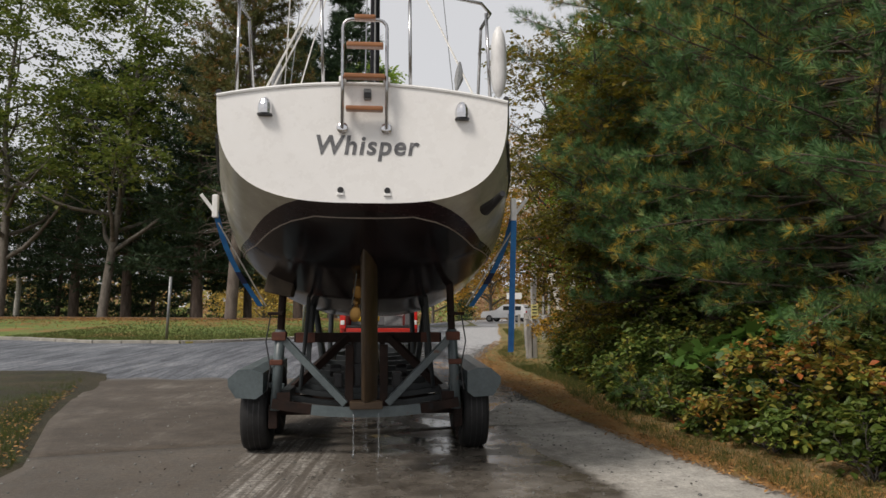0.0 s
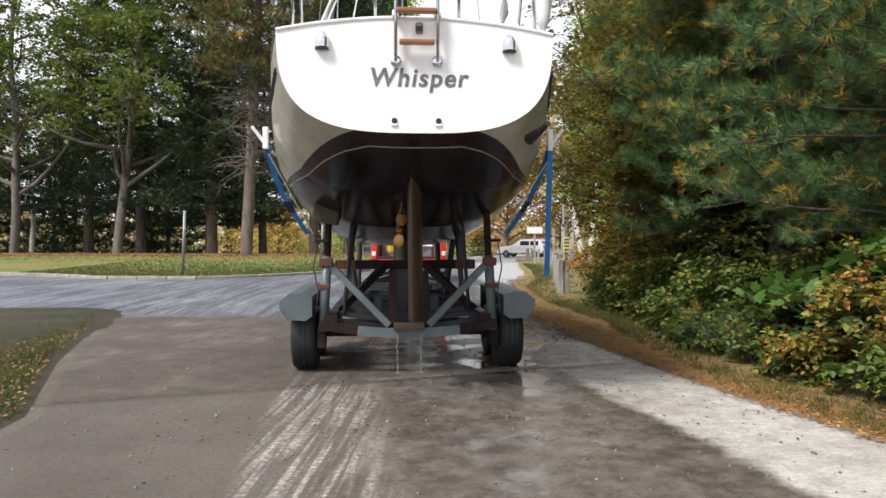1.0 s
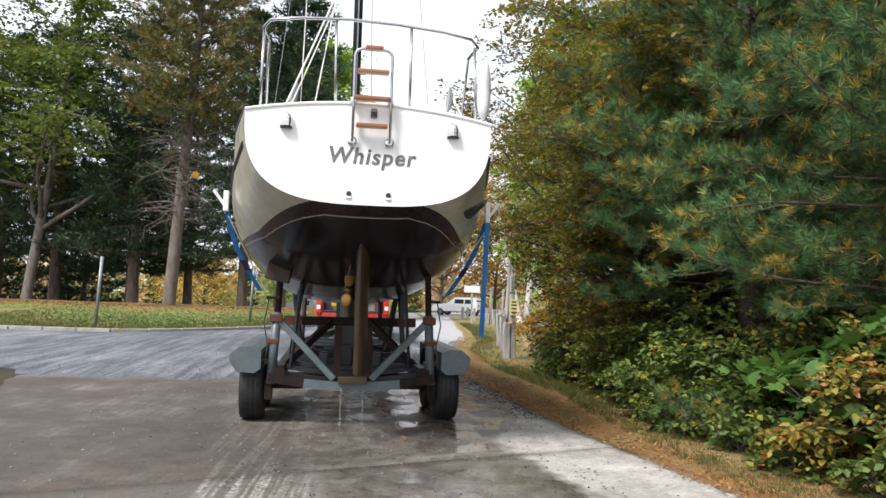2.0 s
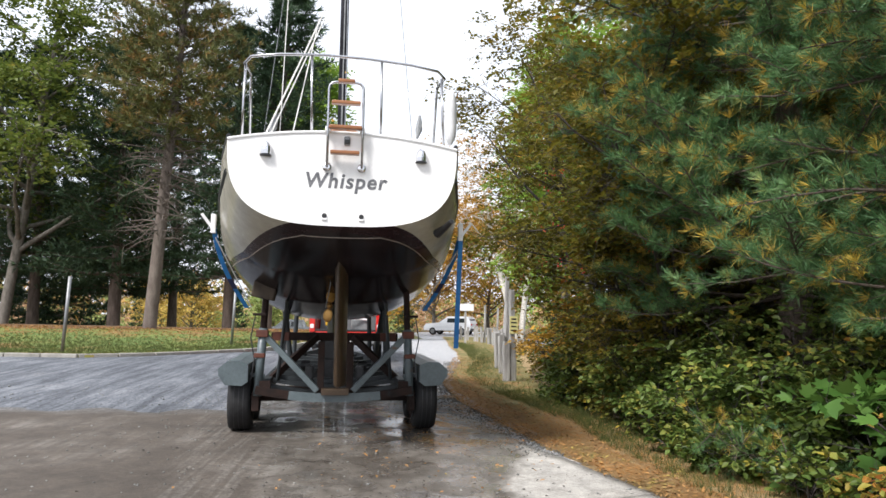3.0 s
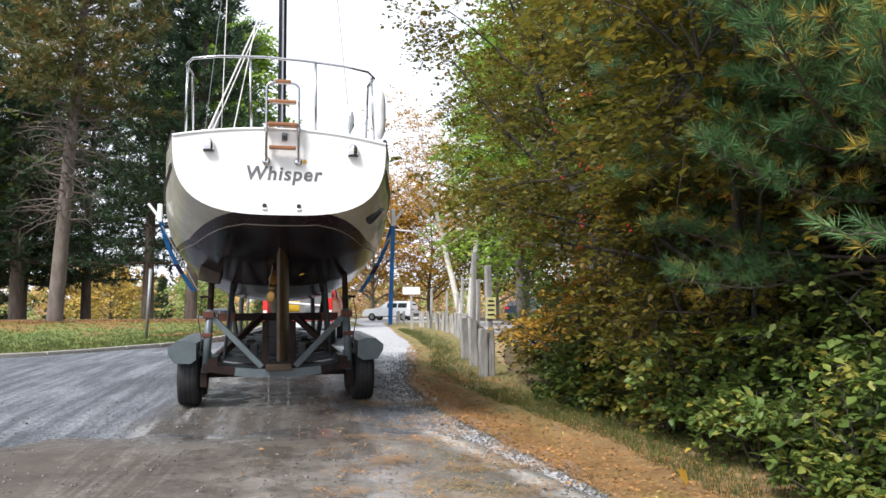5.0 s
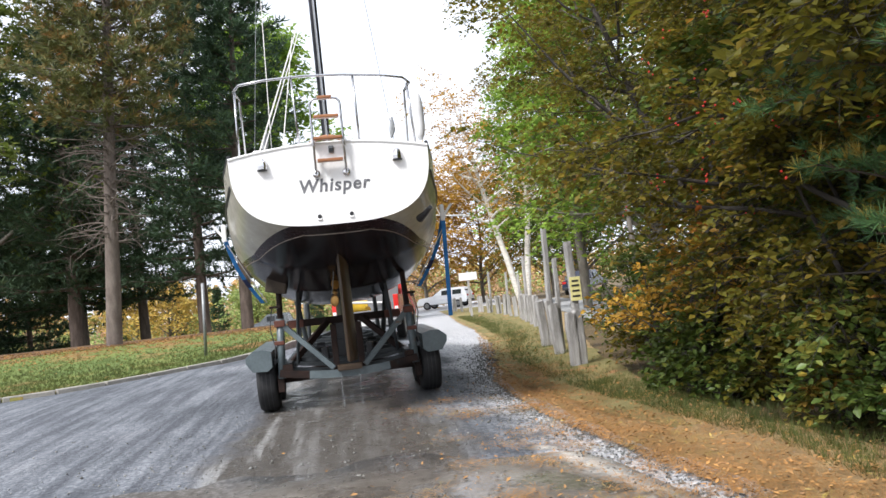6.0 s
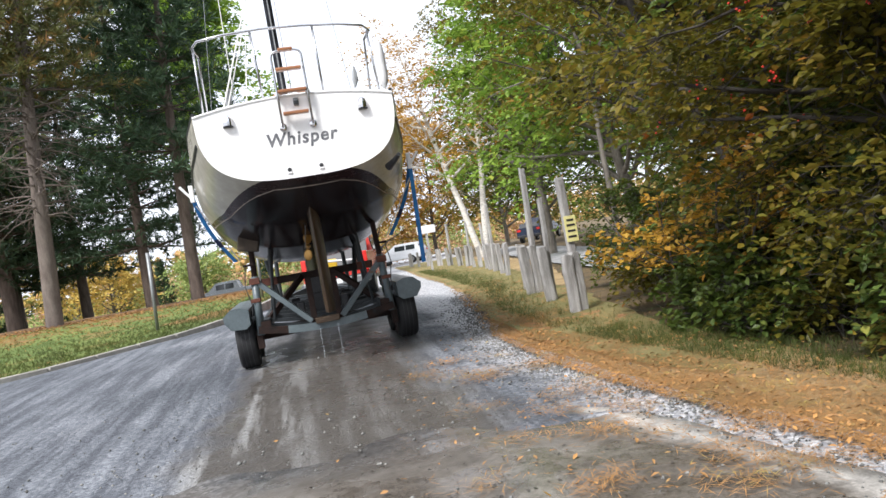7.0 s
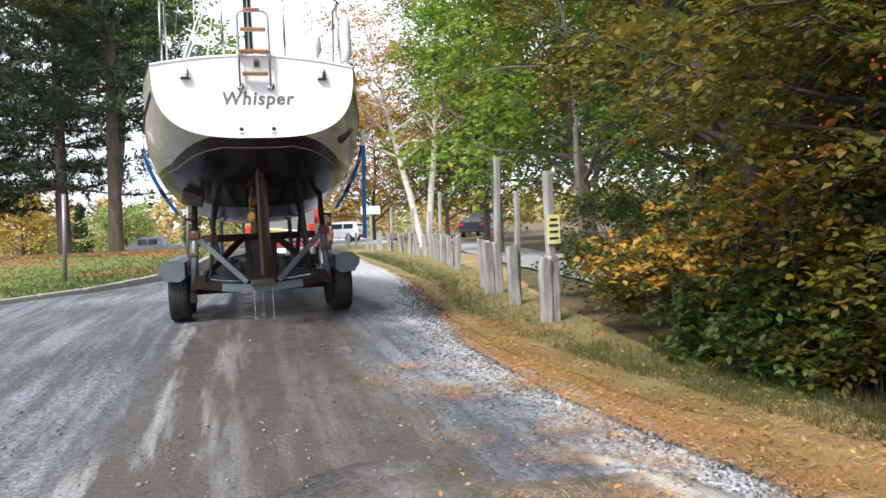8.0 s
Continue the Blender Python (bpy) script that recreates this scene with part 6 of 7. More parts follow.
def build_parked():
    suv = [(0.0, 0.4), (0.0, 1.0), (0.3, 1.6), (0.9, 1.68), (2.3, 1.66), (3.1, 1.08), (4.4, 0.98), (4.6, 0.7), (4.6, 0.38)]
    build_car("parked_suv", "white SUV parked beyond the fence", M_WHITECAR, pose(7.4, 66.5, 0.0, 0, 0, 62), suv, ((0.5, 1.3, 1.1, 1.5), (1.4, 2.3, 1.1, 1.5)))
    dark = [(0.0, 0.5), (0.0, 1.1), (1.7, 1.12), (1.9, 1.75), (3.4, 1.75), (4.0, 1.15), (5.3, 1.05), (5.4, 0.75), (5.4, 0.45)]
    build_car("parked_pickup", "silver pickup parked behind the tree row", M_SILVER, pose(-5.6, 63.5, float(ground_z(-7, 63)), 0, 0, 86), dark, ((2.1, 2.7, 1.2, 1.6), (2.8, 3.4, 1.2, 1.6)), w=1.95, length=5.4)
    build_car("parked_pickup", "dark blue pickup parked under the trees", M_DARKCAR, pose(14.0, 58.0, 0.1, 0, 0, -35), dark, ((2.1, 2.7, 1.2, 1.6), (2.8, 3.4, 1.2, 1.6)), w=1.95, length=5.4)


# ---- fence, signs, poles ----
def stake(w, d, h, seed):
    """A rough upright timber with a worn uneven top."""
    rng = np.random.default_rng(seed)
    bm = bmesh.new()
    n = 7
    rings = []
    for k in range(5):
        z = h * k / 4
        wob = rng.normal(size=2) * 0.006
        rings.append([bm.verts.new((w / 2 * math.copysign(abs(math.cos(a)) ** 0.45, math.cos(a)) * rng.uniform(0.93, 1.05) + wob[0], d / 2 * math.copysign(abs(math.sin(a)) ** 0.45, math.sin(a)) * rng.uniform(0.93, 1.05) + wob[1], z + (rng.uniform(-0.025, 0.03) if k == 4 else 0))) for a in np.arange(0, 6.28, 2 * math.pi / 10)])
    for r0, r1 in zip(rings, rings[1:]):
        for k in range(10):
            bm.faces.new((r0[k], r0[(k + 1) % 10], r1[(k + 1) % 10], r1[k]))
    bm.faces.new(rings[-1])
    return bm


def build_fence():
    line_y = [16.3, 17.8, 19.4, 21.4, 23.6, 25.8, 26.9, 31.5, 33.2, 34.8, 37.6, 39.9, 42.7, 47.1, 52.7]
    line_x = [2.05, 2.22, 2.38, 2.82, 3.25, 3.66, 3.8, 4.45, 4.62, 4.72, 4.85, 4.85, 4.78, 4.65, 4.5]
    ys = [16.35, 17.85, 19.35, 20.4, 25.6, 26.9, 28.7, 30.2, 31.5, 33.1, 34.8, 36.6, 38.6, 41, 43.6, 46.5, 49.8, 53.5]
    for i, y in enumerate(ys):
        x = float(np.interp(y, line_y, line_x))
        z = float(ground_z(x, y)) - 0.06
        post = thing("fence_post", "weathered grey timber fence post of upright slabs", "fence post", "posts along the drive", at=pose(x, y, z, 0, 0, random.uniform(-14, 14)))
        for k in range((2, 1, 2, 1, 1, 2)[i % 6]):
            w = random.uniform(0.11, 0.17)
            ob = part("slab", stake(w, random.uniform(0.09, 0.13), random.uniform(0.86, 0.98), 40 + i * 4 + k), M_POST, post)
            ob.matrix_basis = pose(-0.12 + 0.15 * k + random.uniform(-0.01, 0.01), random.uniform(-0.06, 0.06), 0, random.uniform(-2, 2), random.uniform(-3, 3), random.uniform(-10, 10))
        tall = {0: (1.95, 0.10), 1: (1.72, 0.07), 2: (2.35, 0.09), 7: (2.25, 0.09), 9: (1.7, 0.08), 11: (1.9, 0.09), 13: (2.1, 0.1)}.get(i)
        if tall:
            ob = part("tall_stake", stake(tall[1] * 1.15, tall[1], tall[0], 300 + i), M_POST, post, "tall thin weathered stake")
            ob.matrix_basis = pose(0.06 if i != 1 else -0.02, 0.09, 0, random.uniform(-1, 1), -1.5 if i == 0 else 1.0)
    # yellow notice on the first tall stake: unreadable writing as bars
    notice = thing("notice", "faded yellow notice nailed to a tall stake", "sign", at=pose(2.09, 16.36, 1.28))
    bm = bmesh.new()
    box(bm, (0.17, 0.012, 0.36), Matrix(), 0.004)
    plate = part("board", bm, M_SIGN, notice)
    for k, (z, w) in enumerate(((0.12, 0.1), (0.05, 0.12), (-0.03, 0.11), (-0.11, 0.12))):
        bm = bmesh.new()
        box(bm, (w, 0.004, 0.03), pose(0, -0.008, z))
        part("text_bar", bm, M_BLACK, plate)
    # white road sign far along the fence
    sign = thing("road_sign", "blank white sign board on a wooden post", "sign", at=pose(3.6, 39.2, float(ground_z(3.6, 39.2))))
    bm = bmesh.new()
    box(bm, (0.1, 0.1, 2.15), pose(0, 0, 1.07), 0.01)
    part("post", bm, M_POST, sign)
    bm = bmesh.new()
    box(bm, (0.85, 0.03, 0.36), pose(0.0, -0.07, 1.9), 0.01)
    part("board", bm, M_WHITE, sign)
    # galvanised poles on the lawn
    for x, y in ((-8.95, 21.3), (-5.65, 26.3), (-3.4, 32.0)):
        pole = thing("steel_pole", "bare galvanised pole leaning slightly on the lawn", "pole", "poles on the lawn", at=pose(x, y, float(lawn_z(x, y)) - 0.05, 0, 2.2))
        bm = bmesh.new()
        tube(bm, [(0, 0, 0), (0, 0, 2.05)], 0.045, 10)
        part("pipe", bm, M_GALV, pole, "", True)


# ---- woods ----
def build_woods():
    # white pines beside the ramp, limbs reaching over the verge
    wp = "white pine with long soft needle tufts, some turning yellow"
    soft_pine(4.0, 9.2, 13, 0.2, 1.7, 2.95, wp, 11, "pines beside the ramp")
    soft_pine(5.0, 6.4, 14, 0.22, 1.6, 3.1, wp, 12, "pines beside the ramp")
    soft_pine(6.1, 3.1, 14, 0.22, 1.4, 3.4, wp, 13, "pines beside the ramp")
    behind = dict(tufts=16, needle=0.2, width=0.014, per=10, step=0.55, whorl=6, group="pines beside the ramp", inner=0.3, low=9.0, tip_power=0.6)
    pine("white_pine", 8.4, 7.4, 16, 0.24, 0.5, 3.6, M_NEEDLE, M_BARK_PINE, wp, 14, **behind)
    pine("white_pine", 8.0, 11.6, 15, 0.24, 0.5, 3.4, M_NEEDLE, M_BARK_PINE, wp, 15, **behind)
    pine("white_pine", 9.3, 3.2, 16, 0.24, 0.5, 3.8, M_NEEDLE, M_BARK_PINE, wp, 16, **behind)
    pine_bough("pine_sapling", 3.2, 7.25, 0.12, math.pi * 0.98, 1.1, "low pine sapling leaning over the verge", 21, n=46)
    pine_bough("pine_sapling", 3.5, 6.9, 0.12, math.pi * 1.05, 1.0, "low pine sapling leaning over the verge", 22, n=36)
    # berry-bearing shrub trees over the verge
    olive = "olive-green broad-leaved tree turning brown and red"
    broadleaf("berry_tree", 3.7, 11.4, 6.2, 0.07, 0.22, 2.5, 34000, 0.085, M_LEAF_OLIVE, M_BARK_DARK, olive, seed=31, stems=4, limbs=44, sigma=0.11, lean=(-0.07, -0.03), group="trees beside the drive")
    broadleaf("berry_tree", 3.5, 13.6, 7.5, 0.09, 0.24, 2.6, 34000, 0.08, M_LEAF_OLIVE, M_BARK_DARK, olive, seed=32, stems=3, limbs=42, sigma=0.11, lean=(-0.07, 0.0), group="trees beside the drive")
    broadleaf("viburnum", 3.5, 10.8, 3.4, 0.04, 0.1, 1.5, 16000, 0.08, M_LEAF_OLIVE, M_BARK_DARK, "green shrub with red berries and yellow leaves", "shrub", seed=33, stems=6, limbs=40, sigma=0.18, lean=(-0.15, 0))
    broadleaf("viburnum", 4.2, 12.6, 4.5, 0.05, 0.05, 2.0, 17000, 0.09, M_LEAF_GREEN, M_BARK_DARK, "dense green shrub with a few yellow leaves", "shrub", seed=34, stems=5, limbs=40, sigma=0.2)
    broadleaf("viburnum", 5.2, 11.0, 4.0, 0.05, 0.05, 1.9, 14000, 0.112, M_LEAF_GREEN, M_BARK_DARK, "dense green shrub with a few yellow leaves", "shrub", seed=35, stems=5, limbs=40, sigma=0.2)
    # low shrubs along the road edge
    mixed = "low mixed shrub, green and yellow with orange tips"
    for i, (x, y, h, sp, mt, n) in enumerate(((3.15, 9.3, 0.95, 0.55, M_LEAF_SHRUB, 2300), (2.85, 10.3, 0.9, 0.5, M_LEAF_SHRUB, 2300), (2.66, 11.15, 0.5, 0.34, M_LEAF_RED, 700), (2.9, 12.3, 1.0, 0.55, M_LEAF_OLIVE, 2000), (3.75, 7.2, 0.8, 0.5, M_LEAF_SHRUB, 1500), (4.0, 4.6, 0.9, 0.65, M_LEAF_SHRUB, 2200), (4.3, 3.0, 1.1, 0.8, M_LEAF_SHRUB, 2400), (4.0, 9.9, 1.6, 0.8, M_LEAF_GREEN, 3400), (4.3, 8.0, 1.5, 0.8, M_LEAF_GREEN, 3400), (4.7, 6.6, 1.7, 0.9, M_LEAF_GREEN, 3400), (3.3, 12.9, 0.9, 0.6, M_LEAF_SHRUB, 1500), (3.0, 7.75, 0.95, 0.5, M_LEAF_SHRUB, 2200), (3.35, 4.2, 0.5, 0.36, M_LEAF_GREEN, 900), (3.0, 5.2, 0.42, 0.34, M_LEAF_SHRUB, 800), (2.8, 6.0, 0.4, 0.32, M_LEAF_GREEN, 800), (2.62, 6.8, 0.42, 0.32, M_LEAF_SHRUB, 800), (2.45, 7.6, 0.45, 0.34, M_LEAF_GREEN, 900), (2.3, 8.5, 0.4, 0.3, M_LEAF_SHRUB, 700), (2.72, 8.5, 1.25, 0.55, M_LEAF_SHRUB, 2600), (2.55, 9.5, 0.8, 0.42, M_LEAF_SHRUB, 1700), (3.05, 6.25, 0.42, 0.34, M_LEAF_RED, 700), (3.35, 7.0, 0.9, 0.5, M_LEAF_GREEN, 2000), (3.6, 5.0, 0.8, 0.5, M_LEAF_SHRUB, 1800), (4.2, 14.6, 2.0, 1.0, M_LEAF_OLIVE, 3400))):
        broadleaf("road_shrub", x, y, h, 0.012, 0.08, sp, n, 0.082, mt, M_BARK_DARK, mixed if mt is not M_LEAF_RED else "small orange and red shrub", "shrub", "shrubs along the road edge", seed=50 + i, stems=6, limbs=24, sigma=0.13, twigs=4)
    broadleaf("red_shrub", 3.7, 5.45, 1.4, 0.022, 0.3, 0.85, 3800, 0.08, M_LEAF_RED, M_BARK_DARK, "yellow and orange shrub with bright red leaves", "shrub", seed=71, stems=6, limbs=26, sigma=0.1, twigs=5)
    broadleaf("oak_sapling", 3.1, 6.65, 1.25, 0.022, 0.4, 0.55, 300, 0.17, M_LEAF_BIG, M_BARK_DARK, "oak sapling with broad lobed green leaves", "sapling", seed=72, stems=2, limbs=12, sigma=0.15, lobed=True)
    broadleaf("oak_sapling", 3.25, 9.0, 0.6, 0.015, 0.2, 0.35, 120, 0.14, M_LEAF_BIG, M_BARK_DARK, "oak sapling with broad lobed green leaves", "sapling", seed=73, stems=2, limbs=8, sigma=0.2, lobed=True)
    # golden shrubs at the end of the thicket
    broadleaf("golden_shrub", 2.55, 13.4, 1.9, 0.03, 0.25, 0.7, 1300, 0.085, M_LEAF_GOLD, M_BARK_DARK, "shrub with golden and rust-coloured leaves", "shrub", seed=74, stems=4, limbs=20, sigma=0.11)
    broadleaf("golden_shrub", 2.75, 14.5, 1.8, 0.03, 0.25, 0.7, 900, 0.085, M_LEAF_GOLD, M_BARK_DARK, "shrub with golden and rust-coloured leaves", "shrub", seed=75, stems=4, limbs=18, sigma=0.11)
    # undergrowth filling the foot of the thicket
    for i, (x, y, h, sp, mt, n) in enumerate(((3.0, 12.7, 1.5, 0.75, M_LEAF_GREEN, 5200), (3.5, 8.2, 1.9, 0.8, M_LEAF_SHRUB, 4200), (3.8, 7.2, 1.8, 0.8, M_LEAF_GREEN, 4200), (3.25, 9.7, 1.8, 0.75, M_LEAF_GREEN, 4200), (4.2, 6.2, 1.7, 0.8, M_LEAF_SHRUB, 3600), (3.1, 10.9, 1.5, 0.7, M_LEAF_SHRUB, 3600), (3.0, 13.9, 1.3, 0.7, M_LEAF_GREEN, 5200), (3.35, 15.3, 1.7, 0.85, M_LEAF_OLIVE, 5200), (3.7, 16.6, 1.9, 0.9, M_LEAF_GREEN, 5000), (4.1, 18.2, 2.1, 1.0, M_LEAF_GREEN, 4600), (4.0, 14.0, 2.2, 1.0, M_LEAF_GREEN, 6000), (2.6, 12.9, 0.55, 0.4, M_LEAF_SHRUB, 900), (2.75, 14.2, 0.5, 0.4, M_LEAF_SHRUB, 800))):
        broadleaf("undergrowth", x, y, h, 0.012, 0.02, sp, n, 0.085, mt, M_BARK_DARK, "leafy undergrowth at the foot of the thicket", "shrub", "undergrowth in the thicket", seed=140 + i, stems=7, limbs=28, sigma=0.2, twigs=4, up_bias=0.3)
    # berries
    rng = np.random.default_rng(5)
    bm = bmesh.new()
    for i in range(46):
        c = np.array([rng.uniform(1.5, 3.0), rng.uniform(9.6, 12.5), rng.uniform(1.9, 3.4)])
        for k in range(3):
            bmesh.ops.create_icosphere(bm, subdivisions=1, radius=0.01, matrix=Matrix.Translation(c + rng.normal(size=3) * 0.03))
    tagged(part("berries", bm, M_BERRY), "small bright red berries among the leaves", "berries", kind="stuff")
    # taller trees behind
    back = "tall green broad-leaved tree at the wood's edge"
    for i, (x, y, h, sp, mt, n) in enumerate(((6.2, 15.8, 10, 2.9, M_LEAF_OLIVE, 22000), (7.5, 19.5, 12, 3.0, M_LEAF_GREEN, 20000), (5.8, 13.2, 9, 2.6, M_LEAF_GREEN, 22000), (10.5, 16, 14, 3.6, M_LEAF_GREEN, 20000), (11.5, 10.5, 15, 4, M_LEAF_GREEN, 18000), (12, 23, 14, 4, M_LEAF_OLIVE, 18000), (12, 5, 15, 4, M_LEAF_GREEN, 16000))):
        broadleaf("woodland_tree", x, y, h, 0.13, 0.1, sp, n, 0.18, mt, M_BARK_DARK, back, group="trees at the wood's edge", seed=80 + i, limbs=40, sigma=0.2, twigs=5)
    # bright maple and birches past the fence
    broadleaf("maple_tree", 7.6, 34.0, 13.5, 0.2, 0.24, 2.9, 15000, 0.23, M_LEAF_MAPLE, M_BARK_GREY, "bright green maple past the fence", seed=91, limbs=44, sigma=0.17)
    broadleaf("maple_tree", 9.5, 30.0, 13, 0.2, 0.15, 3.6, 17000, 0.24, M_LEAF_MAPLE, M_BARK_GREY, "green maple behind the fence", seed=92, limbs=44, sigma=0.18)
    broadleaf("birch_tree", 7.3, 45.0, 13, 0.2, 0.35, 3.2, 6500, 0.17, M_LEAF_GOLD, M_BARK_BIRCH, "white-barked birch with thin golden leaves", seed=93, lean=(-0.32, 0), limbs=26, sigma=0.2, group="birches past the fence")
    broadleaf("birch_tree", 7.7, 45.6, 14, 0.2, 0.4, 3.2, 6000, 0.17, M_LEAF_OLIVE, M_BARK_BIRCH, "white-barked birch with thin olive leaves", seed=94, lean=(0.05, 0), limbs=26, sigma=0.2, group="birches past the fence")
    broadleaf("slender_tree", 5.5, 22.5, 11, 0.08, 0.35, 2.2, 6500, 0.12, M_LEAF_OLIVE, M_BARK_GREY, "slender grey-barked tree with sparse leaves", seed=95, lean=(-0.06, 0), limbs=26, sigma=0.16)
    for i, (x, y, h, sp, mt) in enumerate(((4.2, 72, 12, 4.5, M_LEAF_GOLD), (10, 76, 13, 5, M_LEAF_GOLD), (15, 68, 13, 5, M_LEAF_OLIVE), (-2, 82, 11, 4.5, M_LEAF_OLIVE), (12.5, 50, 13, 4.5, M_LEAF_GREEN), (18, 40, 14, 5, M_LEAF_GREEN), (16, 30, 14, 4.5, M_LEAF_GREEN), (22, 55, 15, 6, M_LEAF_OLIVE), (20, 78, 14, 6, M_LEAF_GOLD))):
        broadleaf("autumn_tree", x, y, h, 0.2, 0.12, sp, 14000, 0.3, mt, M_BARK_GREY, "rounded tree with golden-orange autumn leaves" if mt is M_LEAF_GOLD else "rounded tree with olive-green autumn leaves", group="trees past the drive", seed=100 + i, limbs=36, sigma=0.2)


def build_left_trees():
    lz = lambda x, y: float(lawn_z(x, y)) - 0.05 if y < 48 else float(ground_z(x, y)) + 0.2
    pine("red_pine", -12.0, 38.0, 28, 0.33, 9.3, 4.4, M_NEEDLE_RED, M_BARK_RED, "tall red pine with bare dead lower limbs", 201, tufts=16, needle=0.4, width=0.04, per=11, step=0.6, whorl=7, z=lz(-12, 38), dead=4.5, droop=0.05, lean=(0.035, 0))
    dk = "tall dark pine with drooping lower boughs"
    for i, (x, y, h, r, base, sp) in enumerate(((-17.2, 47.7, 18, 0.38, 3.4, 6.0), (-16.2, 56.5, 17, 0.36, 3.4, 5.5), (-19.5, 54.0, 17, 0.45, 3.4, 6.0), (-10.3, 47.5, 20, 0.34, 3.4, 4.6), (-6.9, 41.0, 21, 0.3, 6.0, 3.8), (-24.0, 52, 20, 0.4, 4.5, 6.5), (-30, 56, 21, 0.42, 4.5, 6.5), (-37, 54, 20, 0.4, 4.0, 7.0), (-44, 60, 18, 0.4, 4, 7), (-21.5, 60, 17, 0.4, 3.4, 6))):
        pine("dark_pine", x, y, h, r, base, sp, M_NEEDLE_DARK, M_BARK_PINE, dk, 210 + i, tufts=16, needle=0.5, width=0.065, per=6, step=0.92, whorl=7, z=lz(x, y), droop=-0.12, group="pines on the lawn", tip_power=0.7)
    for i, (x, y, h) in enumerate(((-26.5, 63, 13), (-30.5, 66, 15), (-34.5, 62, 13), (-38.5, 66, 14), (-43, 63, 14), (-48, 68, 16), (-54, 70, 16))):
        pine("dark_fir", x, y, h, 0.22, 0.05, 5.2, M_NEEDLE_DARK, M_BARK_PINE, "dark evergreen with boughs down to the ground", 225 + i, tufts=11, needle=0.5, width=0.075, per=6, step=0.8, whorl=7, z=lz(x, y), droop=-0.12, group="evergreens behind the pines", tip_power=0.9)
    gr = "open broad-leaved tree with yellow-green leaves and pale limbs"
    broadleaf("lawn_tree", -22.9, 46.0, 23, 0.32, 0.17, 7.2, 17000, 0.34, M_LEAF_LAWN, M_BARK_GREY, gr, group="broad-leaved trees on the lawn", seed=231, limbs=30, sigma=0.12, z=lz(-22.9, 46), lean=(0.06, 0))
    broadleaf("lawn_tree", -31.0, 48.0, 24, 0.32, 0.17, 7.0, 15000, 0.36, M_LEAF_LAWN, M_BARK_GREY, gr, group="broad-leaved trees on the lawn", seed=232, limbs=30, sigma=0.12, z=lz(-31, 48))
    broadleaf("lawn_tree", -9.0, 53.0, 20, 0.3, 0.45, 4.5, 20000, 0.36, M_LEAF_MAPLE, M_BARK_GREY, "tall green tree behind the pines", group="broad-leaved trees on the lawn", seed=233, limbs=34, sigma=0.17, z=lz(-9, 53))
    broadleaf("birch_tree", -37.0, 60.0, 15, 0.25, 0.5, 4.0, 5000, 0.3, M_LEAF_GREEN, M_BARK_BIRCH, "pale-barked birch at the edge of the pines", group="birches on the lawn", seed=234, limbs=20, z=lz(-37, 60))
    for i, (x, y, h, mt) in enumerate(((-22, 84, 6, M_SCRUB_GOLD), (-27, 90, 6.5, M_SCRUB_GOLD), (-14, 92, 5.5, M_SCRUB_GREEN))):
        broadleaf("golden_tree", x, y, h, 0.15, 0.08, 3.4, 5000, 0.32, mt, M_BARK_GREY, "rounded golden tree in the field", group="trees in the field", seed=240 + i, limbs=34, sigma=0.2)
    # hedge-like belt of autumn scrub across the field
    rng = np.random.default_rng(9)
    c = np.stack([np.sort(rng.uniform(-150, 30, 520)), rng.uniform(98, 125, 520)], -1)
    kinds = [("green_scrub", M_SCRUB_GREEN, "belt of pale green bushes across the field"), ("russet_scrub", M_SCRUB_TAN, "belt of pinkish-tan autumn bushes across the field"), ("golden_scrub", M_SCRUB_GOLD, "belt of yellow autumn bushes across the field")]
    spots = [[], [], []]
    for cx, cy in c:
        hgt = rng.uniform(2.3, 4.4) + 1.2 * noise.noise((cx * 0.06, 0, 0))
        k = 120
        p = rng.normal(size=(k, 3)) * (1.25, 1.25, 0.9)
        p[:, 2] = np.abs(rng.uniform(0, 1, k)) ** 0.8 * hgt
        p[:, :2] *= (1.15 - (p[:, 2:3] / hgt) * 0.75)
        spots[int(rng.choice(3, p=(0.47, 0.43, 0.1)))].append(p + (cx, cy, float(ground_z(cx, cy))))
    for (name, mat, label), places in zip(kinds, spots):
        me = leaf_mesh("scrub", np.concatenate(places), 0.44, rng, 0.75, coarse=True)
        tagged(part_mesh(name, me, mat), label, "scrub", kind="stuff")
    # small firs standing in the scrub
    for i, (x, y, h) in enumerate(((-20, 99, 6.5), (-33, 101, 8), (-8, 100, 7), (2, 104, 8.5), (-50, 103, 9), (-26, 104, 8))):
        pine("field_fir", x, y, h, 0.12, 0.3, 1.7, M_NEEDLE_DARK, M_BARK_PINE, "small dark fir in the scrub belt", 260 + i, tufts=9, needle=0.4, width=0.06, per=7, step=0.55, whorl=6, tip_power=1.0, group="firs in the scrub")
    # far woods behind
    spots = []
    for cx, cy in zip(rng.uniform(-420, 420, 900), rng.uniform(190, 260, 900)):
        hgt = rng.uniform(8, 14)
        p = rng.normal(size=(40, 3)) * (3.2, 3.2, 0)
        p[:, 2] = rng.uniform(0, 1, 40) * hgt
        p[:, :2] *= (1.1 - p[:, 2:3] / hgt * 0.8)
        spots.append(p + (cx, cy, -2))
    me = leaf_mesh("woods", np.concatenate(spots), 2.2, rng, 0.8, coarse=True)
    tagged(part_mesh("far_woods", me, M_LEAF_FAR), "distant autumn woods along the horizon", "woods", kind="stuff")


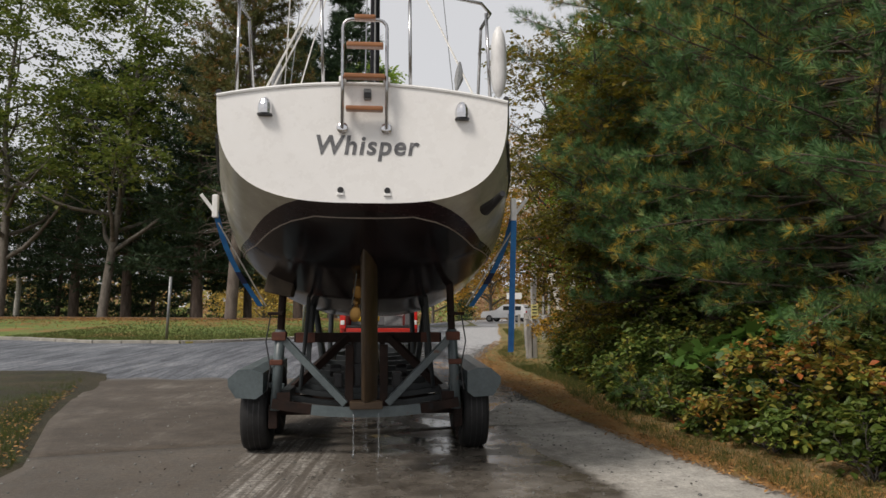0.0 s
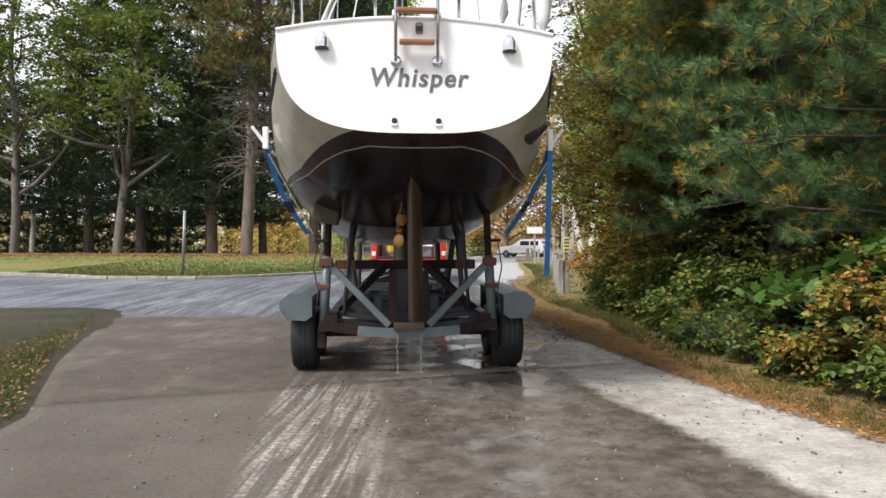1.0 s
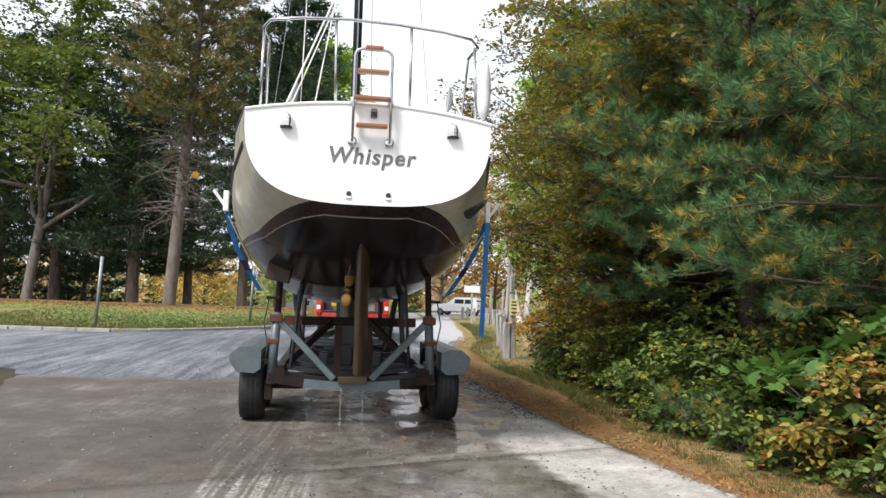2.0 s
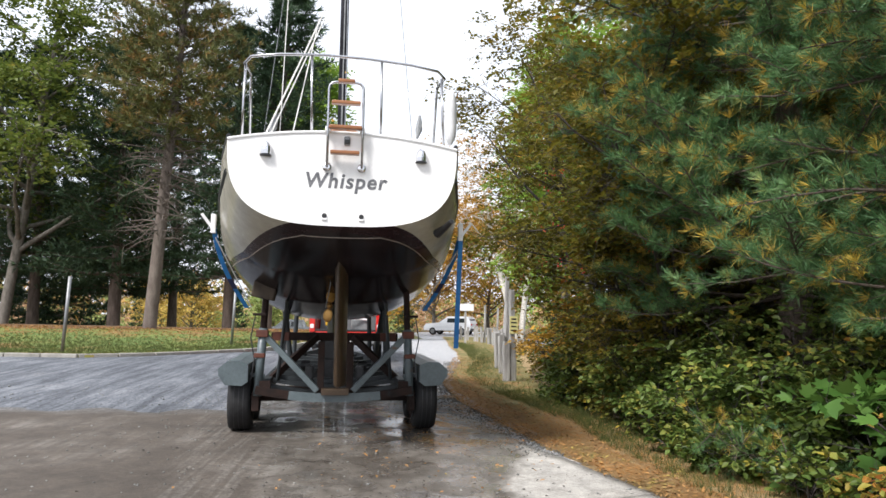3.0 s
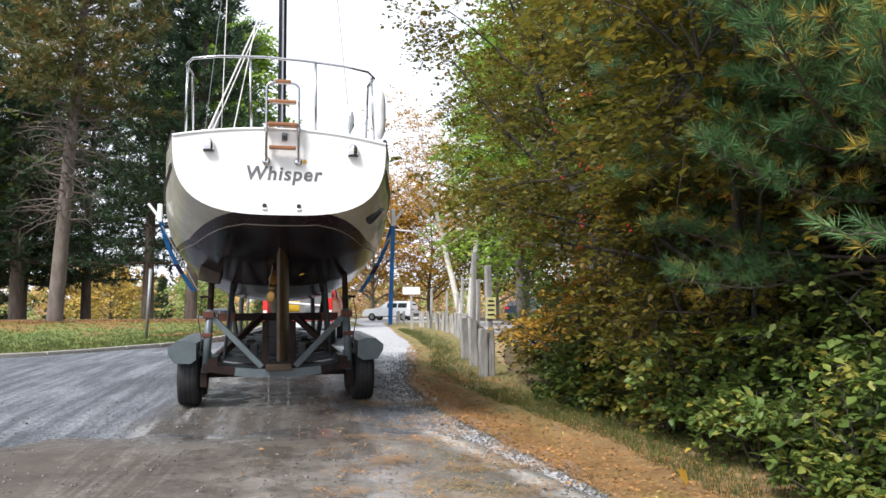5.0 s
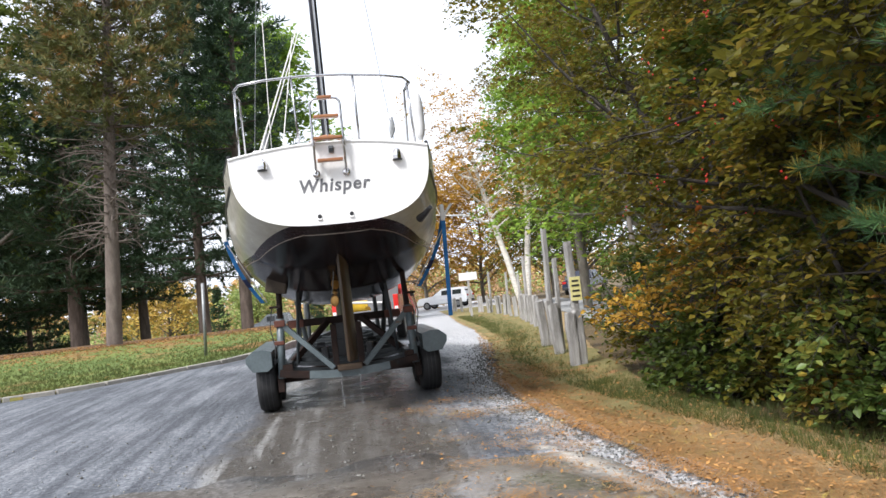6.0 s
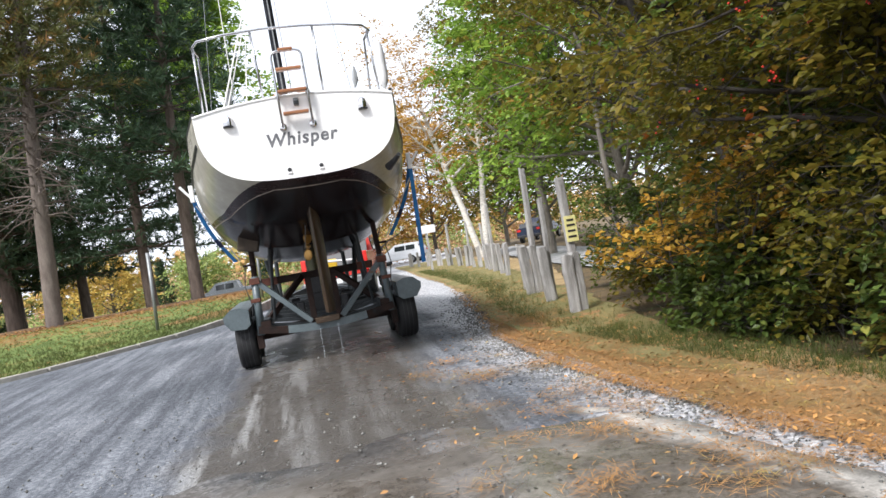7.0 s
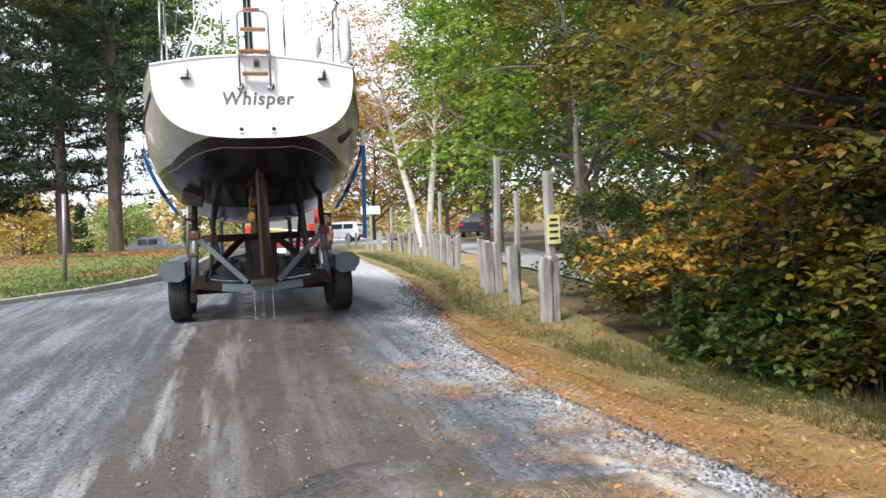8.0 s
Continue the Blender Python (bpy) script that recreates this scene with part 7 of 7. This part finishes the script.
def build_litter():
    """Loose stones, fallen leaves, grass."""
    rng = np.random.default_rng(15)
    # stones along the ramp head and the gravel strip
    n = 5200
    y = rng.uniform(8.5, 22, n)
    edge = np.interp(y, [8.5, 11, 13, 15.6, 17.7, 22], [1.2, 1.0, 0.6, 0.5, 0.9, 1.6])
    x = edge - np.abs(rng.normal(size=n)) * 0.28 + 0.12
    m = 500
    x2, y2 = rng.uniform(-8, 0.2, m), 11.8 + np.abs(rng.normal(size=m)) * 2.2
    m3 = 1300
    x3, y3 = rng.uniform(-4, 2.0, m3), rng.uniform(0, 13, m3)
    x, y = np.concatenate([x, x2, x3]), np.concatenate([y, y2, y3])
    n = len(x)
    s = rng.uniform(0.004, 0.016, n) * np.where(rng.uniform(0, 1, n) > 0.96, 1.7, 1)
    z = ground_z(x, y) + 0.016
    octa = np.array([[1, 0, 0], [0, 1, 0], [-1, 0, 0], [0, -1, 0], [0, 0, 0.7], [0, 0, -0.7]])
    v = np.stack([x, y, z], -1)[:, None, :] + octa[None] * s[:, None, None] * rng.uniform(0.6, 1.3, (n, 6, 1))
    f = np.array([[0, 1, 4], [1, 2, 4], [2, 3, 4], [3, 0, 4], [1, 0, 5], [2, 1, 5], [3, 2, 5], [0, 3, 5]])
    me = np_mesh("loose_gravel", v.reshape(-1, 3), (np.arange(n)[:, None, None] * 6 + f[None]).reshape(-1, 3))
    tagged(part_mesh("loose_gravel", me, M_STONE), "loose grey stones scattered on the drive", "gravel", kind="stuff")
    # fallen leaves and needle clumps
    n = 8000
    y = 2 + 22 * rng.uniform(0, 1, n) ** 1.4
    a = np.interp(y, [2, 3.5, 6, 9, 11, 13, 15.6, 17.7, 24], [2.9, 2.7, 1.9, 1.3, 1.1, 0.85, 0.75, 1.0, 1.8])
    x = a + np.abs(rng.normal(size=n) * 0.8 + 0.15) - 0.22
    k = 380
    xr, yr = rng.normal(size=k) * 0.75 + 0.0, rng.uniform(7, 16, k)
    k2 = 6500
    yl = rng.uniform(1, 11.5, k2)
    xl = np.interp(yl, [0, 4.7, 7, 11.5], [-3.3, -3.75, -4.85, -6.5]) - np.abs(rng.normal(size=k2)) * 2
    k3 = 1500
    xk, yk = rng.uniform(-14, -3, k3), rng.uniform(19, 40, k3)
    okk = yk > np.interp(xk, LAWN_X, LAWN_Y)
    xs, ys = np.concatenate([x, xr, xl, xk[okk]]), np.concatenate([y, yr, yl, yk[okk]])
    zs = ground_z(xs, ys) + 0.045
    zs[-okk.sum():] = lawn_z(xk[okk], yk[okk]) + 0.02
    me = leaf_mesh("fallen_leaves", np.stack([xs, ys, zs], -1), 0.044, rng, 0.5, up=3.0, fold=0.2)
    tagged(part_mesh("fallen_leaves", me, M_FALLEN), "brown and yellow leaves fallen on verge and drive", "leaves", kind="stuff")
    # dark sodden bits trodden into the drive
    n = 1500
    x, y = rng.normal(size=n) * 1.1 - 0.4, rng.uniform(4, 17, n)
    me = leaf_mesh("sodden_bits", np.stack([x, y, ground_z(x, y) + 0.022], -1), 0.03, rng, 0.6, up=3.0, fold=0.2)
    tagged(part_mesh("sodden_bits", me, M_BARK_DARK), "dark sodden leaf bits on the drive", "leaves", kind="stuff")
    # needle straw: thin strands lying on the verge
    n = 42000
    y = rng.uniform(2.5, 17, n)
    a = np.interp(y, [2.5, 3.5, 6, 9, 11, 13, 15.6, 17], [2.9, 2.7, 1.9, 1.25, 1.05, 0.8, 0.7, 1.0])
    x = a + np.abs(rng.normal(size=n) * 0.65 + 0.1) - 0.15
    k = 5000
    cx, cy = rng.normal(size=60) * 0.55 + 0.25, rng.uniform(9, 14.5, 60)
    w = rng.integers(0, 60, k)
    x, y = np.concatenate([x, cx[w] + rng.normal(size=k) * 0.12]), np.concatenate([y, cy[w] + rng.normal(size=k) * 0.1])
    n = len(x)
    z = ground_z(x, y) + 0.042
    ang = rng.uniform(0, 6.28, n)
    d = np.stack([np.cos(ang), np.sin(ang), rng.normal(size=n) * 0.12], -1) * 0.055
    q = np.stack([-np.sin(ang), np.cos(ang), 0 * ang], -1) * 0.0022
    p = np.stack([x, y, z], -1)
    v = np.stack([p - d, p + q, p + d, p - q], 1).reshape(-1, 3)
    me = np_mesh("needle_straw", v, np.arange(n * 4).reshape(-1, 4))
    tagged(part_mesh("needle_straw", me, M_FALLEN), "rust-coloured pine straw over the verge", "pine straw", kind="stuff")
    # grass tufts along the verge and the fence
    n = 7600
    y = np.concatenate([rng.uniform(2.5, 15, n // 2), rng.uniform(13, 40, n // 2)])
    a = np.interp(y, [2.5, 6, 9, 11, 13, 15.6, 17.7, 22, 28, 40], [2.88, 1.98, 1.75, 1.95, 1.7, 1.3, 1.25, 1.9, 2.4, 3.0])
    x = a + np.abs(rng.normal(size=n)) * 0.5
    kl = 7000
    yl = rng.uniform(2, 11.5, kl)
    x, y = np.concatenate([x, np.interp(yl, [0, 4.7, 7, 11.5], [-3.35, -3.8, -4.9, -6.55]) - np.abs(rng.normal(size=kl)) * 1.6]), np.concatenate([y, yl])
    p = np.stack([x, y, ground_z(x, y)], -1)
    me = needle_mesh("grass", p, np.tile([0, 0, 1.0], (len(p), 1)), 0.12, 0.004, 7, rng, 0.8)
    tagged(part_mesh("grass_tufts", me, M_GRASS), "short grass tufts, green and straw-coloured", "grass", kind="stuff")
    # shed needles thinning out from the tree row over the lawn
    n = 9000
    x, y = rng.uniform(-34, -4, n), 39 - np.abs(rng.normal(size=n)) * 4.5
    ok = y > np.interp(x, LAWN_X, LAWN_Y) + 0.3
    me = leaf_mesh("shed_needles", np.stack([x, y, lawn_z(x, y) + 0.03], -1)[ok], 0.12, rng, 0.35, up=3.0, coarse=True)
    tagged(part_mesh("shed_needles", me, M_FALLEN), "russet pine needles strewn over the lawn", "pine needles", kind="stuff")
    n = 9000
    x = rng.uniform(-15, -3, n)
    y = np.interp(x, LAWN_X, LAWN_Y) + np.abs(rng.normal(size=n)) * 5 + 0.05
    p = np.stack([x, y, lawn_z(x, y)], -1)[y < 44]
    me = needle_mesh("grass", p, np.tile([0, 0, 1.0], (len(p), 1)), 0.09, 0.008, 5, rng, 0.9)
    tagged(part_mesh("lawn_blades", me, M_GRASS), "mown grass blades on the lawn", "grass", kind="stuff")


build_ground()
boat = build_boat()
trailer, trailer_wheels = build_trailer()
pickup, pickup_wheels = build_pickup()
build_parked()
build_fence()
build_woods()
build_left_trees()
build_litter()
build_kerb()
build_slabs()


# ---- falling leaves ----
def build_falling():
    leaves = []
    for i, (mt, lb, ct) in enumerate(((M_LEAF_GOLD, "yellow leaf drifting down", 0),) * 7):
        ob = part_mesh("falling_leaf", lobed_mesh("falling_leaf", np.zeros((1, 3)), 0.05 if i else 0.06, np.random.default_rng(400 + i)), mt)
        leaves.append(tagged(ob, lb, "leaf", "falling leaves"))
    return leaves


falling = build_falling()

# ---- what moves ----
TOW = [(0.0, -0.82, 5.56, 5.6), (0.5, -0.87, 6.14, 6.0), (1.0, -0.93, 6.8, 6.2), (1.5, -1.0, 7.55, 6.0), (2.0, -1.05, 8.35, 5.5), (2.75, -1.11, 9.65, 4.8), (3.5, -1.16, 11.0, 4.2), (4.0, -1.19, 11.9, 4.0), (4.75, -1.26, 13.25, 3.6), (5.5, -1.33, 14.55, 3.0), (6.0, -1.37, 15.25, 2.6), (6.5, -1.40, 15.85, 2.2), (7.0, -1.41, 16.55, 1.6), (7.5, -1.42, 17.3, 0.8), (8.0, -1.41, 18.05, 0.0)]
HAUL = [(0.0, -1.62, 14.8, 3.0), (0.5, -1.62, 15.4, 3.0), (1.5, -1.60, 17.0, 2.0), (3.5, -1.50, 20.4, -1.0), (4.0, -1.46, 21.3, -2.5), (5.5, -1.26, 23.95, -7.0), (6.0, -1.18, 24.65, -8.5), (7.0, -1.0, 25.95, -10.5), (8.0, -0.78, 27.45, -12.0)]
TIMES = [0.25 * k for k in range(33)]


def along(rows, t):
    """Place and heading at a time, with eased passage between the rows."""
    ts = np.array([r[0] for r in rows])
    out = []
    for c in (1, 2, 3):
        vs = np.array([r[c] for r in rows])
        slope = np.gradient(vs, ts)
        i = int(np.clip(np.searchsorted(ts, t) - 1, 0, len(ts) - 2))
        h = ts[i + 1] - ts[i]
        u = (t - ts[i]) / h
        out.append((2 * u ** 3 - 3 * u ** 2 + 1) * vs[i] + (u ** 3 - 2 * u ** 2 + u) * h * slope[i] + (3 * u ** 2 - 2 * u ** 3) * vs[i + 1] + (u ** 3 - u ** 2) * h * slope[i + 1])
    return out


def ride(rows, t, base):
    x, y, yaw = along(rows, t)
    hx, hy = -math.sin(radians(yaw)), math.cos(radians(yaw))
    z0, z1 = float(road_z(y)), float(road_z(y + hy * base))
    return pose(x, y, z0 + 0.012, math.degrees(math.atan2(z1 - z0, base)) * 0.5, 0, yaw)


def motions():
    path = [(t, ride(TOW, t, 4.0)) for t in TIMES]
    walk(trailer, path)
    walk(boat, path)
    walk(pickup, [(t, ride(HAUL, t, 3.0)) for t in TIMES])
    for wheels, rows, r in ((trailer_wheels, TOW, 0.365), (pickup_wheels, HAUL, 0.36)):
        y0 = along(rows, 0)[1]
        for wheel, x, y in wheels:
            walk(wheel, [(t, pose(x, y, r, -math.degrees((along(rows, t)[1] - y0) / r), 0, 0)) for t in TIMES])
    drops = [(0.55, 6.9, 0.9, 3.5), (-0.6, 7.8, 1.0, 3.5), (0.9, 5.2, 1.75, 3.5), (-2.0, 5.0, 0.9, 3.5), (-1.0, 8.1, 2.35, 4.0), (-0.9, 9.0, 1.85, 5.5), (0.4, 6.4, 2.0, 3.6)]
    for i, (leaf, (x, y, z, t0)) in enumerate(zip(falling, drops)):
        rows = []
        for t in [0.5 * k for k in range(17)]:
            h = max(z - 0.85 * (t - t0), float(ground_z(x, y)) + 0.05)
            sway = 0.12 * math.sin(2.1 * t + i) if h > 0.2 else 0.12 * math.sin(i)
            rows.append((t, pose(x + sway, y, h, 40 * math.sin(1.3 * t + i), 35 * math.cos(1.1 * t + i), 25 * math.sin(t + 2 * i))))
        walk(leaf, rows)


motions()
